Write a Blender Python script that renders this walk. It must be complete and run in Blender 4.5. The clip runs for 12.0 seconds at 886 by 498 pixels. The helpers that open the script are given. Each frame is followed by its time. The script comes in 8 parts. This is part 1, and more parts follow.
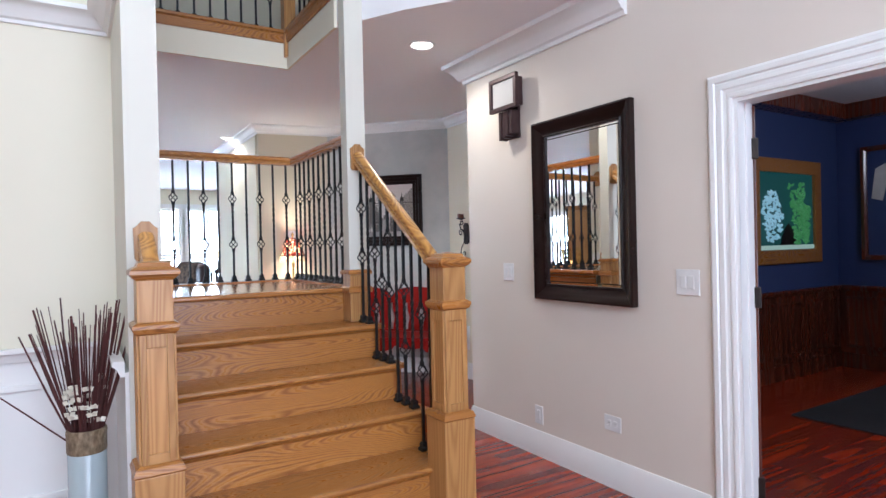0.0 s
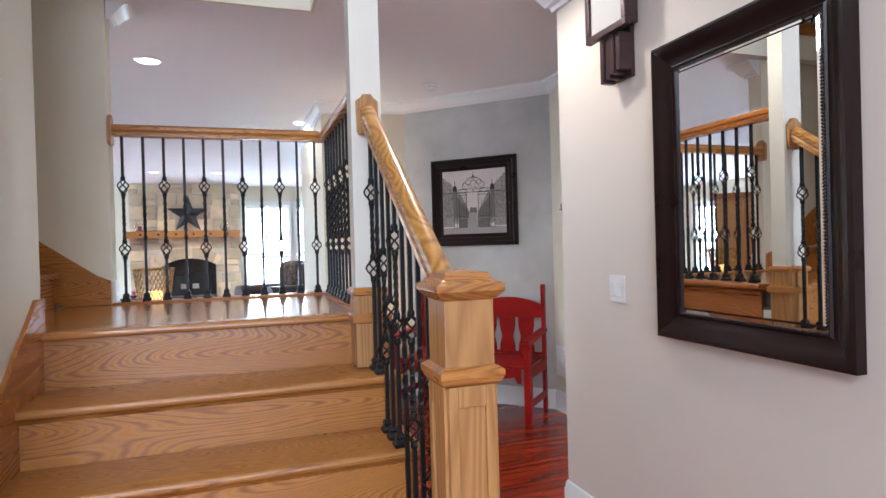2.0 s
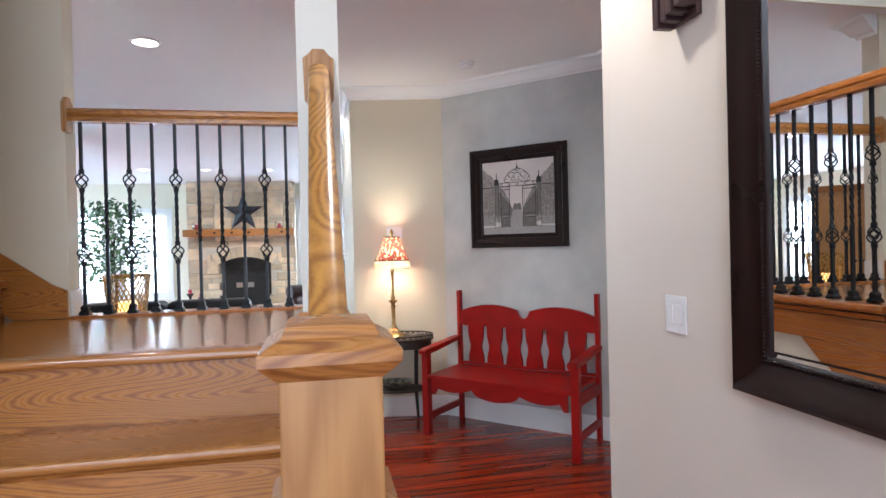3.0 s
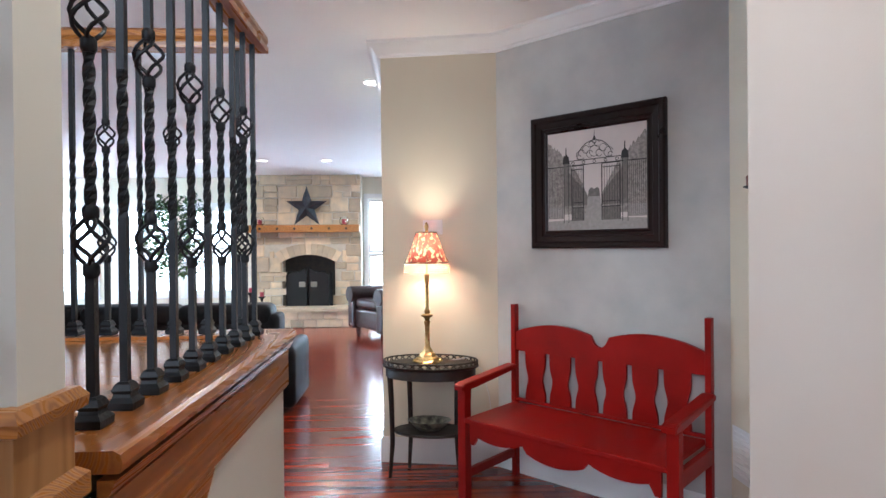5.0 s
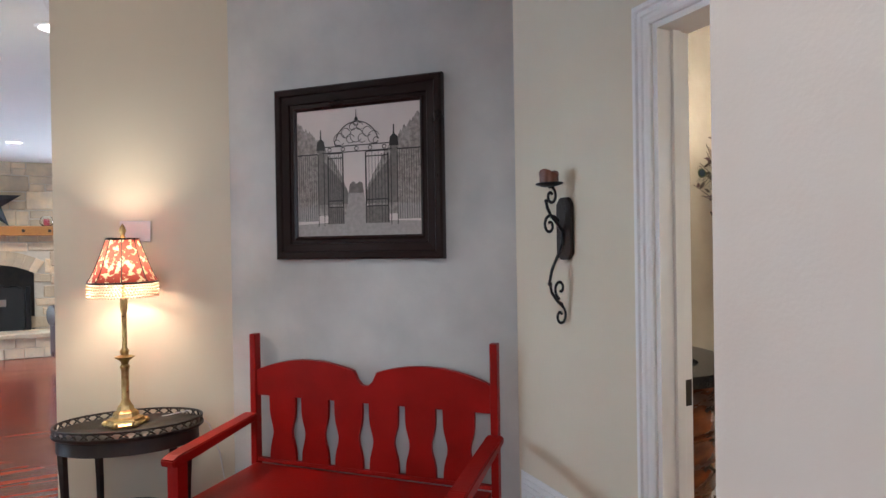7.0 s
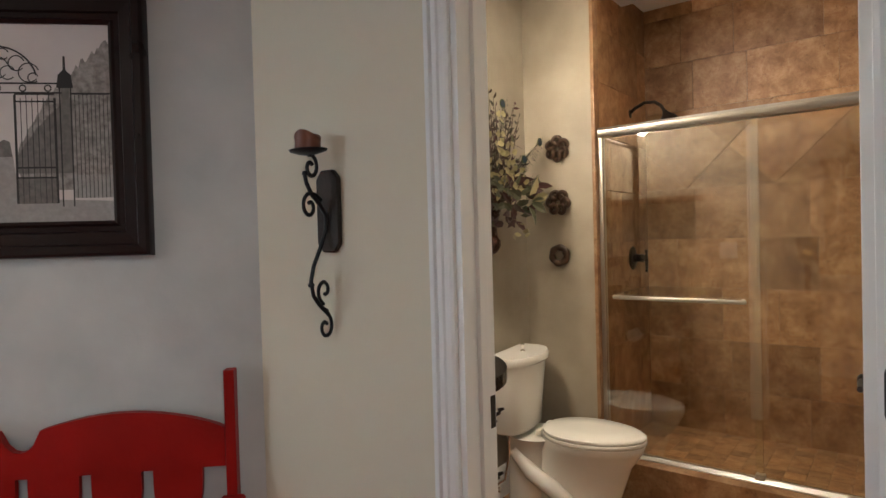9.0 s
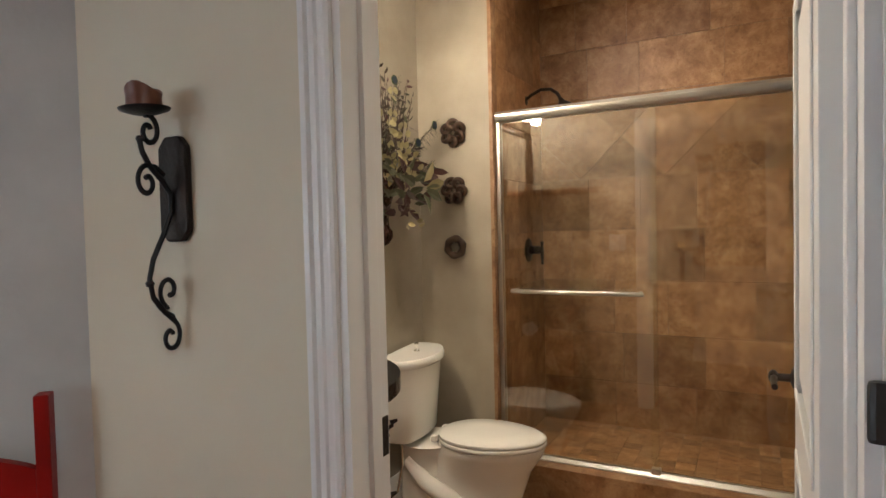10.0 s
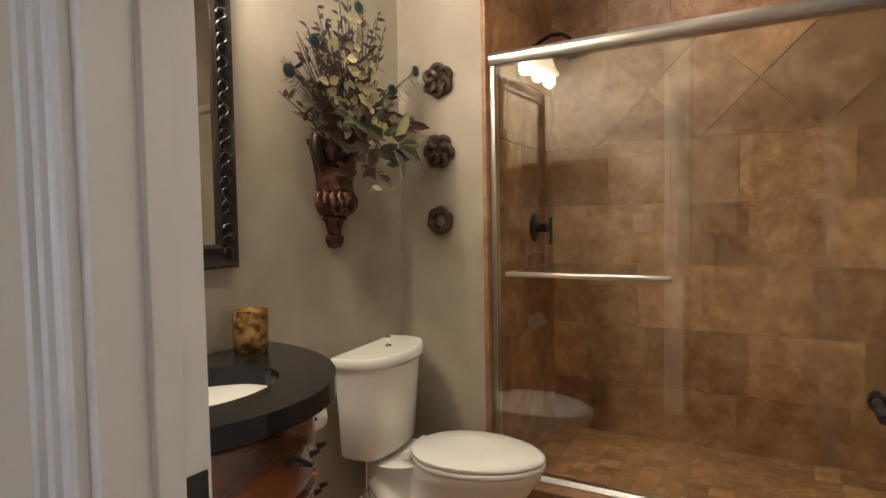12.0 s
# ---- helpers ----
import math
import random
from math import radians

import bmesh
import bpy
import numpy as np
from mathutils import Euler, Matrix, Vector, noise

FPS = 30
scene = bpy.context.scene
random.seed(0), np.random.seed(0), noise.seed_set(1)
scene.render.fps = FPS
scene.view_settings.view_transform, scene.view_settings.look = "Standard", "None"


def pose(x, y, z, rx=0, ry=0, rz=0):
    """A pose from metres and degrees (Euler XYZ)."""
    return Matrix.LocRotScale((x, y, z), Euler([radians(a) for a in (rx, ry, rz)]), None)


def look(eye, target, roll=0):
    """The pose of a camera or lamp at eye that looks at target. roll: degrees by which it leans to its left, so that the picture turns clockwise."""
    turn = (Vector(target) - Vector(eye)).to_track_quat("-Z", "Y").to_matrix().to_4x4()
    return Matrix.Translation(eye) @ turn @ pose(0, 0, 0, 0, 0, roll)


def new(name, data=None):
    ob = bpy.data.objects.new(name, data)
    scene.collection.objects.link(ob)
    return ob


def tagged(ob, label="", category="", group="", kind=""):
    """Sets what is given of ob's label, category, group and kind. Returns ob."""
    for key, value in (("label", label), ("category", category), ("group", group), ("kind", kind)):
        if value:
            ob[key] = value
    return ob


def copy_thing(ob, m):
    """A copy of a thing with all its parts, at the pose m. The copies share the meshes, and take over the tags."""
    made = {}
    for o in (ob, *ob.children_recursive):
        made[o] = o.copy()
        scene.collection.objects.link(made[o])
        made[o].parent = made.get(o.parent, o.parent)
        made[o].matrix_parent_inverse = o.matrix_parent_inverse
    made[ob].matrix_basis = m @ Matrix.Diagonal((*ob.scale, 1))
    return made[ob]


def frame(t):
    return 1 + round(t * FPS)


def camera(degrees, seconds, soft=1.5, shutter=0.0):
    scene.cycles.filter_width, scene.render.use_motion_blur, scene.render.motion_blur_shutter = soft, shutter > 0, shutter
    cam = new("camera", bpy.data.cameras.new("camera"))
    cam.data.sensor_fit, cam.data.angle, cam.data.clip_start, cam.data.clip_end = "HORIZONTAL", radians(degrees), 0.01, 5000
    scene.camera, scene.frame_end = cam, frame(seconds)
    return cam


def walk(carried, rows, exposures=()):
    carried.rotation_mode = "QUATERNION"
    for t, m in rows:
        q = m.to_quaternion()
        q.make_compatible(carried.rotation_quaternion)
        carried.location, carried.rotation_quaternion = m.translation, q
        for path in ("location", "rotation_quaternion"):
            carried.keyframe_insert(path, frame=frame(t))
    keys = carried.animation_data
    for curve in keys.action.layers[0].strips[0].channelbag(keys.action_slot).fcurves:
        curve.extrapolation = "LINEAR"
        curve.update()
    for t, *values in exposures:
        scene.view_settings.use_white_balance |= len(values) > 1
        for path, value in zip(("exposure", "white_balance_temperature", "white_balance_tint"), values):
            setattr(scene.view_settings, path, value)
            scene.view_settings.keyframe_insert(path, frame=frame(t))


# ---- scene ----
cam = camera(73.5, 12.0)
METRES, EYE, TILT, LEAN, TURN = 5.7, 1.43, 0.0, 0.0, -31.7
ROWS = [
    (0.0, 0.0, 0.0, 0.0, -0.01, -0.28, 1.33),
    (0.5, 0.0125, 0.0616, -0.0003, 2.58, -0.27, 1.44),
    (1.0, 0.0264, 0.1231, -0.001, 5.62, -0.36, 1.4),
    (1.5, 0.0392, 0.1842, 0.003, 8.99, -0.49, 1.44),
    (2.0, 0.0525, 0.2469, 0.0052, 12.9, -0.4, 1.58),
    (2.5, 0.0643, 0.3121, 0.0085, 16.36, -0.49, 1.49),
    (3.0, 0.0732, 0.3747, 0.0102, 19.96, -0.49, 1.41),
    (5.0, 0.0435, 0.59, 0.0068, 28.76, -0.3, 0.51),
    (5.5, 0.0327, 0.6305, 0.0083, 25.68, -0.22, 0.37),
    (6.0, 0.0217, 0.6653, 0.0121, 19.54, -0.1, 0.65),
    (6.5, 0.0146, 0.6971, 0.0115, 13.23, -0.22, 0.99),
    (7.0, 0.0082, 0.7298, 0.0126, 6.3, -0.3, 0.89),
    (7.5, 0.0018, 0.7617, 0.012, -0.76, -0.24, 0.71),
    (9.5, 0.0024, 0.8465, 0.0064, -25.95, -1.46, 1.56),
    (10.0, 0.0152, 0.8697, 0.0048, -30.87, -1.89, 1.34),
    (10.5, 0.0315, 0.8903, 0.0007, -33.69, -2.29, 1.49),
    (11.0, 0.0511, 0.9046, -0.0037, -33.28, -2.3, 1.27),
    (11.5, 0.0723, 0.9199, -0.0082, -31.12, -2.53, 1.17),
    (12.0, 0.0921, 0.9345, -0.0116, -28.27, -2.74, 1.0),
]
EXPOSURES = [(0.0, 0.60, 5680, 10), (2.5, 0.66, 5800, 10), (4.0, 0.62, 5700, 10), (6.2, 0.42, 5750, 10), (7.6, 0.24, 5950, 10), (9.4, -0.10, 6500, 10), (12.0, -0.10, 6200, 10)]
walk(cam, [(t, pose(0, 0, EYE, TILT, LEAN, TURN) @ pose(METRES * x, METRES * y, METRES * z, 90 + pitch, roll, yaw)) for t, x, y, z, yaw, pitch, roll in ROWS],
     EXPOSURES)

# ---- world, sun and large lights ----
world = bpy.data.worlds.new("sky")
scene.world = world
world.use_nodes = True
_nt = world.node_tree
_sky = _nt.nodes.new("ShaderNodeTexSky")
_sky.sky_type, _sky.sun_disc = "NISHITA", False
_sky.sun_elevation, _sky.sun_rotation = radians(42), radians(200)
_nt.links.new(_sky.outputs["Color"], _nt.nodes["Background"].inputs["Color"])
_nt.nodes["Background"].inputs["Strength"].default_value = 0.12


def lamp(name, kind, place, target, power, colour=(1, 1, 1), size=None, size_y=None, angle=None):
    data = bpy.data.lights.new(name, kind)
    data.energy, data.color = power, colour
    if kind == "AREA":
        data.shape, data.size, data.size_y = "RECTANGLE", size, size_y or size
    if kind == "SUN":
        data.angle = radians(angle)
    elif kind in ("POINT", "SPOT"):
        data.shadow_soft_size = size or 0.05
    ob = new(name, data)
    ob.matrix_world = look(place, target)
    return ob


sun = lamp("sun", "SUN", (-3, 20, 12), (0.6, 9.0, 0.0), 2.5, (1.0, 0.95, 0.86), angle=0.5)
# unseen cool fill lamps added before the solid entrance wall, low and high
lamp("entrance_daylight", "AREA", (0.4, -2.40, 1.7), (0.5, 2.0, 1.5), 98, (0.85, 0.90, 1.0), 2.6, 2.6)
lamp("gallery_window_daylight", "AREA", (-0.6, -2.40, 4.3), (0.6, 2.6, 2.4), 165, (0.88, 0.93, 1.0), 3.0, 1.6)
# great-room windows
lamp("great_room_daylight", "AREA", (-7.2, 10.7, 1.5), (1.0, 10.7, 1.2), 760, (0.62, 0.82, 1.0), 5.2, 1.9)
lamp("garden_window_daylight", "AREA", (-3.0, 14.77, 1.4), (-2.9, 8.0, 1.2), 110, (0.66, 0.85, 1.0), 3.6, 1.6)
lamp("side_window_daylight", "AREA", (2.6, 14.77, 1.35), (2.5, 8.0, 1.2), 200, (0.66, 0.85, 1.0), 3.2, 2.1)
# recessed ceiling lamps
for _x, _y, _p in ((2.10, 3.62, 30), (0.40, 5.78, 38), (1.66, 7.75, 36), (-0.39, 12.3, 55), (0.62, 12.3, 55)):
    _l = lamp("downlight_lamp", "SPOT", (_x, _y, 2.82), (_x, _y, 0), _p, (1.0, 0.90, 0.76), 0.07)
    _l.data.spot_size, _l.data.spot_blend = radians(166), 0.6
# table lamp, vanity bulbs and bath downlight; unseen fills for shower and study
lamp("table_lamp_bulb", "POINT", (2.068, 6.56, 1.455), (2.07, 6.56, 0), 20, (1.0, 0.82, 0.60), 0.055)
for _x in (3.92, 4.12, 4.32):
    lamp("vanity_bulb", "POINT", (_x, 5.608, 2.26), (_x, 5.6, 0), 19.5, (1.0, 0.86, 0.68), 0.04)
# unseen fill lamp, added to brighten the shower tiles
_l = lamp("shower_downlight", "SPOT", (5.905, 4.53, 2.835), (5.905, 4.53, 0), 12, (1.0, 0.86, 0.66), 0.07)
_l.data.spot_size, _l.data.spot_blend = radians(125), 0.8
lamp("bath_downlight", "AREA", (5.0, 4.95, 2.835), (5.0, 4.95, 0), 13, (1.0, 0.90, 0.74), 0.12, 0.12)
# bare fill lamp without a fitting, added to brighten the study
lamp("study_lamp", "POINT", (5.6, 0.9, 2.5), (5.6, 0.9, 0), 30, (0.95, 0.93, 1.0), 0.12)

# ---- materials ----
def srgb(h):
    v = [int(h[i:i + 2], 16) / 255 for i in (0, 2, 4)]
    return tuple(c / 12.92 if c <= 0.04045 else ((c + 0.055) / 1.055) ** 2.4 for c in v) + (1,)


def material(name, base, rough=0.5, metal=0.0, second=None, scale=(6, 6, 6), mix=0.5, bump=0.05, fine=90.0,
             coat=0.0, spread=0.0, detail=6.0, spec=0.5, emit=None, power=0.0, bump_distance=0.004):
    """Noise at two scales between two colours, with fine relief."""
    m = bpy.data.materials.new(name)
    m.use_nodes = True
    nt = m.node_tree
    b = nt.nodes["Principled BSDF"]
    b.inputs["Roughness"].default_value, b.inputs["Metallic"].default_value = rough, metal
    b.inputs["Coat Weight"].default_value = coat
    b.inputs["Specular IOR Level"].default_value = spec
    b.inputs["Coat Roughness"].default_value = 0.12
    tc = nt.nodes.new("ShaderNodeTexCoord")
    mp = nt.nodes.new("ShaderNodeMapping")
    mp.inputs["Scale"].default_value = scale
    geo = nt.nodes.new("ShaderNodeNewGeometry")
    nt.links.new(geo.outputs["Position"], mp.inputs["Vector"])
    big = nt.nodes.new("ShaderNodeTexNoise")
    big.inputs["Scale"].default_value, big.inputs["Detail"].default_value = 1.0, detail
    nt.links.new(mp.outputs["Vector"], big.inputs["Vector"])
    ramp = nt.nodes.new("ShaderNodeValToRGB")
    ramp.color_ramp.elements[0].position, ramp.color_ramp.elements[1].position = 0.5 - mix / 2, 0.5 + mix / 2
    second = second or tuple(c * 0.82 for c in base[:3]) + (1,)
    ramp.color_ramp.elements[0].color, ramp.color_ramp.elements[1].color = second, base
    nt.links.new(big.outputs["Fac"], ramp.inputs["Fac"])
    colour = ramp.outputs["Color"]
    if spread:
        info = nt.nodes.new("ShaderNodeObjectInfo")
        add = nt.nodes.new("ShaderNodeMath")
        add.operation = "ADD"
        nt.links.new(info.outputs["Random"], add.inputs[0])
        nt.links.new(geo.outputs["Random Per Island"], add.inputs[1])
        frac = nt.nodes.new("ShaderNodeMath")
        frac.operation = "FRACT"
        nt.links.new(add.outputs[0], frac.inputs[0])
        rng = nt.nodes.new("ShaderNodeMapRange")
        rng.inputs["To Min"].default_value, rng.inputs["To Max"].default_value = 1 - spread, 1 + spread
        nt.links.new(frac.outputs[0], rng.inputs["Value"])
        hsv = nt.nodes.new("ShaderNodeHueSaturation")
        nt.links.new(colour, hsv.inputs["Color"])
        nt.links.new(rng.outputs["Result"], hsv.inputs["Value"])
        colour = hsv.outputs["Color"]
    nt.links.new(colour, b.inputs["Base Color"])
    if bump:
        small = nt.nodes.new("ShaderNodeTexNoise")
        small.inputs["Scale"].default_value, small.inputs["Detail"].default_value = fine, 3
        nt.links.new(geo.outputs["Position"], small.inputs["Vector"])
        bn = nt.nodes.new("ShaderNodeBump")
        bn.inputs["Strength"].default_value, bn.inputs["Distance"].default_value = bump, bump_distance
        nt.links.new(small.outputs["Fac"], bn.inputs["Height"])
        nt.links.new(bn.outputs["Normal"], b.inputs["Normal"])
        rr = nt.nodes.new("ShaderNodeMapRange")
        rr.inputs["To Min"].default_value, rr.inputs["To Max"].default_value = max(0.02, rough - 0.08), min(1, rough + 0.08)
        nt.links.new(big.outputs["Fac"], rr.inputs["Value"])
        nt.links.new(rr.outputs["Result"], b.inputs["Roughness"])
    if emit:
        b.inputs["Emission Color"].default_value, b.inputs["Emission Strength"].default_value = emit, power
    return m


def wood(name, light, dark, axis="x", rough=0.3, grain=11.0, coat=0.25, spread=0.12, stretch=14.0, contrast=0.5):
    """Grain running along one axis: long noise, cathedral bands and fine pores."""
    m = bpy.data.materials.new(name)
    m.use_nodes = True
    nt = m.node_tree
    b = nt.nodes["Principled BSDF"]
    b.inputs["Coat Weight"].default_value, b.inputs["Coat Roughness"].default_value = coat, 0.16
    tc = nt.nodes.new("ShaderNodeTexCoord")
    info = nt.nodes.new("ShaderNodeObjectInfo")
    geo = nt.nodes.new("ShaderNodeNewGeometry")
    add = nt.nodes.new("ShaderNodeMath")
    add.operation = "ADD"
    nt.links.new(info.outputs["Random"], add.inputs[0])
    nt.links.new(geo.outputs["Random Per Island"], add.inputs[1])
    shift = nt.nodes.new("ShaderNodeVectorMath")
    shift.operation = "ADD"
    comb = nt.nodes.new("ShaderNodeCombineXYZ")
    k = nt.nodes.new("ShaderNodeMath")
    k.operation = "MULTIPLY"
    k.inputs[1].default_value = 37.0
    nt.links.new(add.outputs[0], k.inputs[0])
    for i in range(3):
        nt.links.new(k.outputs[0], comb.inputs[i])
    nt.links.new(geo.outputs["Position"], shift.inputs[0])
    nt.links.new(comb.outputs[0], shift.inputs[1])
    mp = nt.nodes.new("ShaderNodeMapping")
    s = [1.0, 1.0, 1.0]
    s["xyz".index(axis)] = 1.0 / stretch
    mp.inputs["Scale"].default_value = s
    nt.links.new(shift.outputs[0], mp.inputs["Vector"])
    warp = nt.nodes.new("ShaderNodeTexNoise")
    warp.inputs["Scale"].default_value, warp.inputs["Detail"].default_value = 3.2, 2.0
    nt.links.new(mp.outputs["Vector"], warp.inputs["Vector"])
    rings = nt.nodes.new("ShaderNodeMath")
    rings.operation = "MULTIPLY"
    rings.inputs[1].default_value = grain * 2
    nt.links.new(warp.outputs["Fac"], rings.inputs[0])
    tri = nt.nodes.new("ShaderNodeMath")
    tri.operation = "PINGPONG"
    tri.inputs[1].default_value = 0.5
    nt.links.new(rings.outputs[0], tri.inputs[0])
    pores = nt.nodes.new("ShaderNodeTexNoise")
    pores.inputs["Scale"].default_value, pores.inputs["Detail"].default_value = 120.0, 2.0
    nt.links.new(mp.outputs["Vector"], pores.inputs["Vector"])
    mixed = nt.nodes.new("ShaderNodeMath")
    mixed.operation = "MULTIPLY_ADD"
    mixed.inputs[1].default_value = 0.45
    nt.links.new(pores.outputs["Fac"], mixed.inputs[0])
    nt.links.new(tri.outputs[0], mixed.inputs[2])
    ramp = nt.nodes.new("ShaderNodeValToRGB")
    ramp.color_ramp.elements[0].position, ramp.color_ramp.elements[1].position = 0.24, 0.24 + contrast
    ramp.color_ramp.elements[0].color, ramp.color_ramp.elements[1].color = dark, light
    nt.links.new(mixed.outputs[0], ramp.inputs["Fac"])
    frac = nt.nodes.new("ShaderNodeMath")
    frac.operation = "FRACT"
    nt.links.new(add.outputs[0], frac.inputs[0])
    rng = nt.nodes.new("ShaderNodeMapRange")
    rng.inputs["To Min"].default_value, rng.inputs["To Max"].default_value = 1 - spread, 1 + spread
    nt.links.new(frac.outputs[0], rng.inputs["Value"])
    hsv = nt.nodes.new("ShaderNodeHueSaturation")
    nt.links.new(ramp.outputs["Color"], hsv.inputs["Color"])
    nt.links.new(rng.outputs["Result"], hsv.inputs["Value"])
    nt.links.new(hsv.outputs["Color"], b.inputs["Base Color"])
    rr = nt.nodes.new("ShaderNodeMapRange")
    rr.inputs["To Min"].default_value, rr.inputs["To Max"].default_value = rough + 0.1, max(0.05, rough - 0.05)
    nt.links.new(mixed.outputs[0], rr.inputs["Value"])
    nt.links.new(rr.outputs["Result"], b.inputs["Roughness"])
    bn = nt.nodes.new("ShaderNodeBump")
    bn.inputs["Strength"].default_value, bn.inputs["Distance"].default_value = 0.10, 0.0005
    nt.links.new(mixed.outputs[0], bn.inputs["Height"])
    nt.links.new(bn.outputs["Normal"], b.inputs["Normal"])
    return m


def plain(name, base, rough=0.4, metal=0.0, emit=None, power=0.0, glass=0.0, ior=1.45, alpha=1.0):
    m = bpy.data.materials.new(name)
    m.use_nodes = True
    b = m.node_tree.nodes["Principled BSDF"]
    b.inputs["Base Color"].default_value = base
    b.inputs["Roughness"].default_value, b.inputs["Metallic"].default_value = rough, metal
    b.inputs["Transmission Weight"].default_value, b.inputs["IOR"].default_value = glass, ior
    b.inputs["Alpha"].default_value = alpha
    if emit:
        b.inputs["Emission Color"].default_value, b.inputs["Emission Strength"].default_value = emit, power
    return m


def travertine():
    """Honed travertine: every tile has its own tone, cloud and veins."""
    m = bpy.data.materials.new("travertine")
    m.use_nodes = True
    nt = m.node_tree
    b = nt.nodes["Principled BSDF"]
    info = nt.nodes.new("ShaderNodeObjectInfo")
    geo = nt.nodes.new("ShaderNodeNewGeometry")
    add = nt.nodes.new("ShaderNodeMath")
    nt.links.new(info.outputs["Random"], add.inputs[0])
    nt.links.new(geo.outputs["Random Per Island"], add.inputs[1])
    k = nt.nodes.new("ShaderNodeMath")
    k.operation = "MULTIPLY"
    k.inputs[1].default_value = 53.0
    nt.links.new(add.outputs[0], k.inputs[0])
    shift = nt.nodes.new("ShaderNodeVectorMath")
    nt.links.new(geo.outputs["Position"], shift.inputs[0])
    nt.links.new(k.outputs[0], shift.inputs[1])
    cloud = nt.nodes.new("ShaderNodeTexNoise")
    cloud.inputs["Scale"].default_value, cloud.inputs["Detail"].default_value = 9.0, 8.0
    cloud.inputs["Roughness"].default_value, cloud.inputs["Distortion"].default_value = 0.70, 0.25
    nt.links.new(shift.outputs[0], cloud.inputs["Vector"])
    ramp = nt.nodes.new("ShaderNodeValToRGB")
    e = ramp.color_ramp.elements
    e[0].position, e[1].position = 0.34, 0.70
    e[0].color, e[1].color = (0.215, 0.098, 0.040, 1), (0.50, 0.31, 0.165, 1)
    mid = e.new(0.5)
    mid.color = (0.335, 0.172, 0.078, 1)
    nt.links.new(cloud.outputs["Fac"], ramp.inputs["Fac"])
    frac = nt.nodes.new("ShaderNodeMath")
    frac.operation = "FRACT"
    nt.links.new(add.outputs[0], frac.inputs[0])
    rng = nt.nodes.new("ShaderNodeMapRange")
    rng.inputs["To Min"].default_value, rng.inputs["To Max"].default_value = 0.70, 1.24
    nt.links.new(frac.outputs[0], rng.inputs["Value"])
    hsv = nt.nodes.new("ShaderNodeHueSaturation")
    nt.links.new(ramp.outputs["Color"], hsv.inputs["Color"])
    nt.links.new(rng.outputs["Result"], hsv.inputs["Value"])
    pits = nt.nodes.new("ShaderNodeTexNoise")
    pits.inputs["Scale"].default_value, pits.inputs["Detail"].default_value = 34.0, 8.0
    pits.inputs["Roughness"].default_value = 0.72
    nt.links.new(shift.outputs[0], pits.inputs["Vector"])
    holes = nt.nodes.new("ShaderNodeValToRGB")
    holes.color_ramp.elements[0].position, holes.color_ramp.elements[1].position = 0.30, 0.43
    holes.color_ramp.elements[0].color, holes.color_ramp.elements[1].color = (0.42, 0.36, 0.30, 1), (1, 1, 1, 1)
    nt.links.new(pits.outputs["Fac"], holes.inputs["Fac"])
    worn = nt.nodes.new("ShaderNodeMix")
    worn.data_type, worn.blend_type = "RGBA", "MULTIPLY"
    worn.inputs[0].default_value = 0.75
    nt.links.new(hsv.outputs["Color"], worn.inputs[6])
    nt.links.new(holes.outputs["Color"], worn.inputs[7])
    nt.links.new(worn.outputs[2], b.inputs["Base Color"])
    bn = nt.nodes.new("ShaderNodeBump")
    bn.inputs["Strength"].default_value, bn.inputs["Distance"].default_value = 0.3, 0.003
    nt.links.new(pits.outputs["Fac"], bn.inputs["Height"])
    nt.links.new(bn.outputs["Normal"], b.inputs["Normal"])
    rr = nt.nodes.new("ShaderNodeMapRange")
    rr.inputs["To Min"].default_value, rr.inputs["To Max"].default_value = 0.52, 0.32
    nt.links.new(cloud.outputs["Fac"], rr.inputs["Value"])
    nt.links.new(rr.outputs["Result"], b.inputs["Roughness"])
    return m


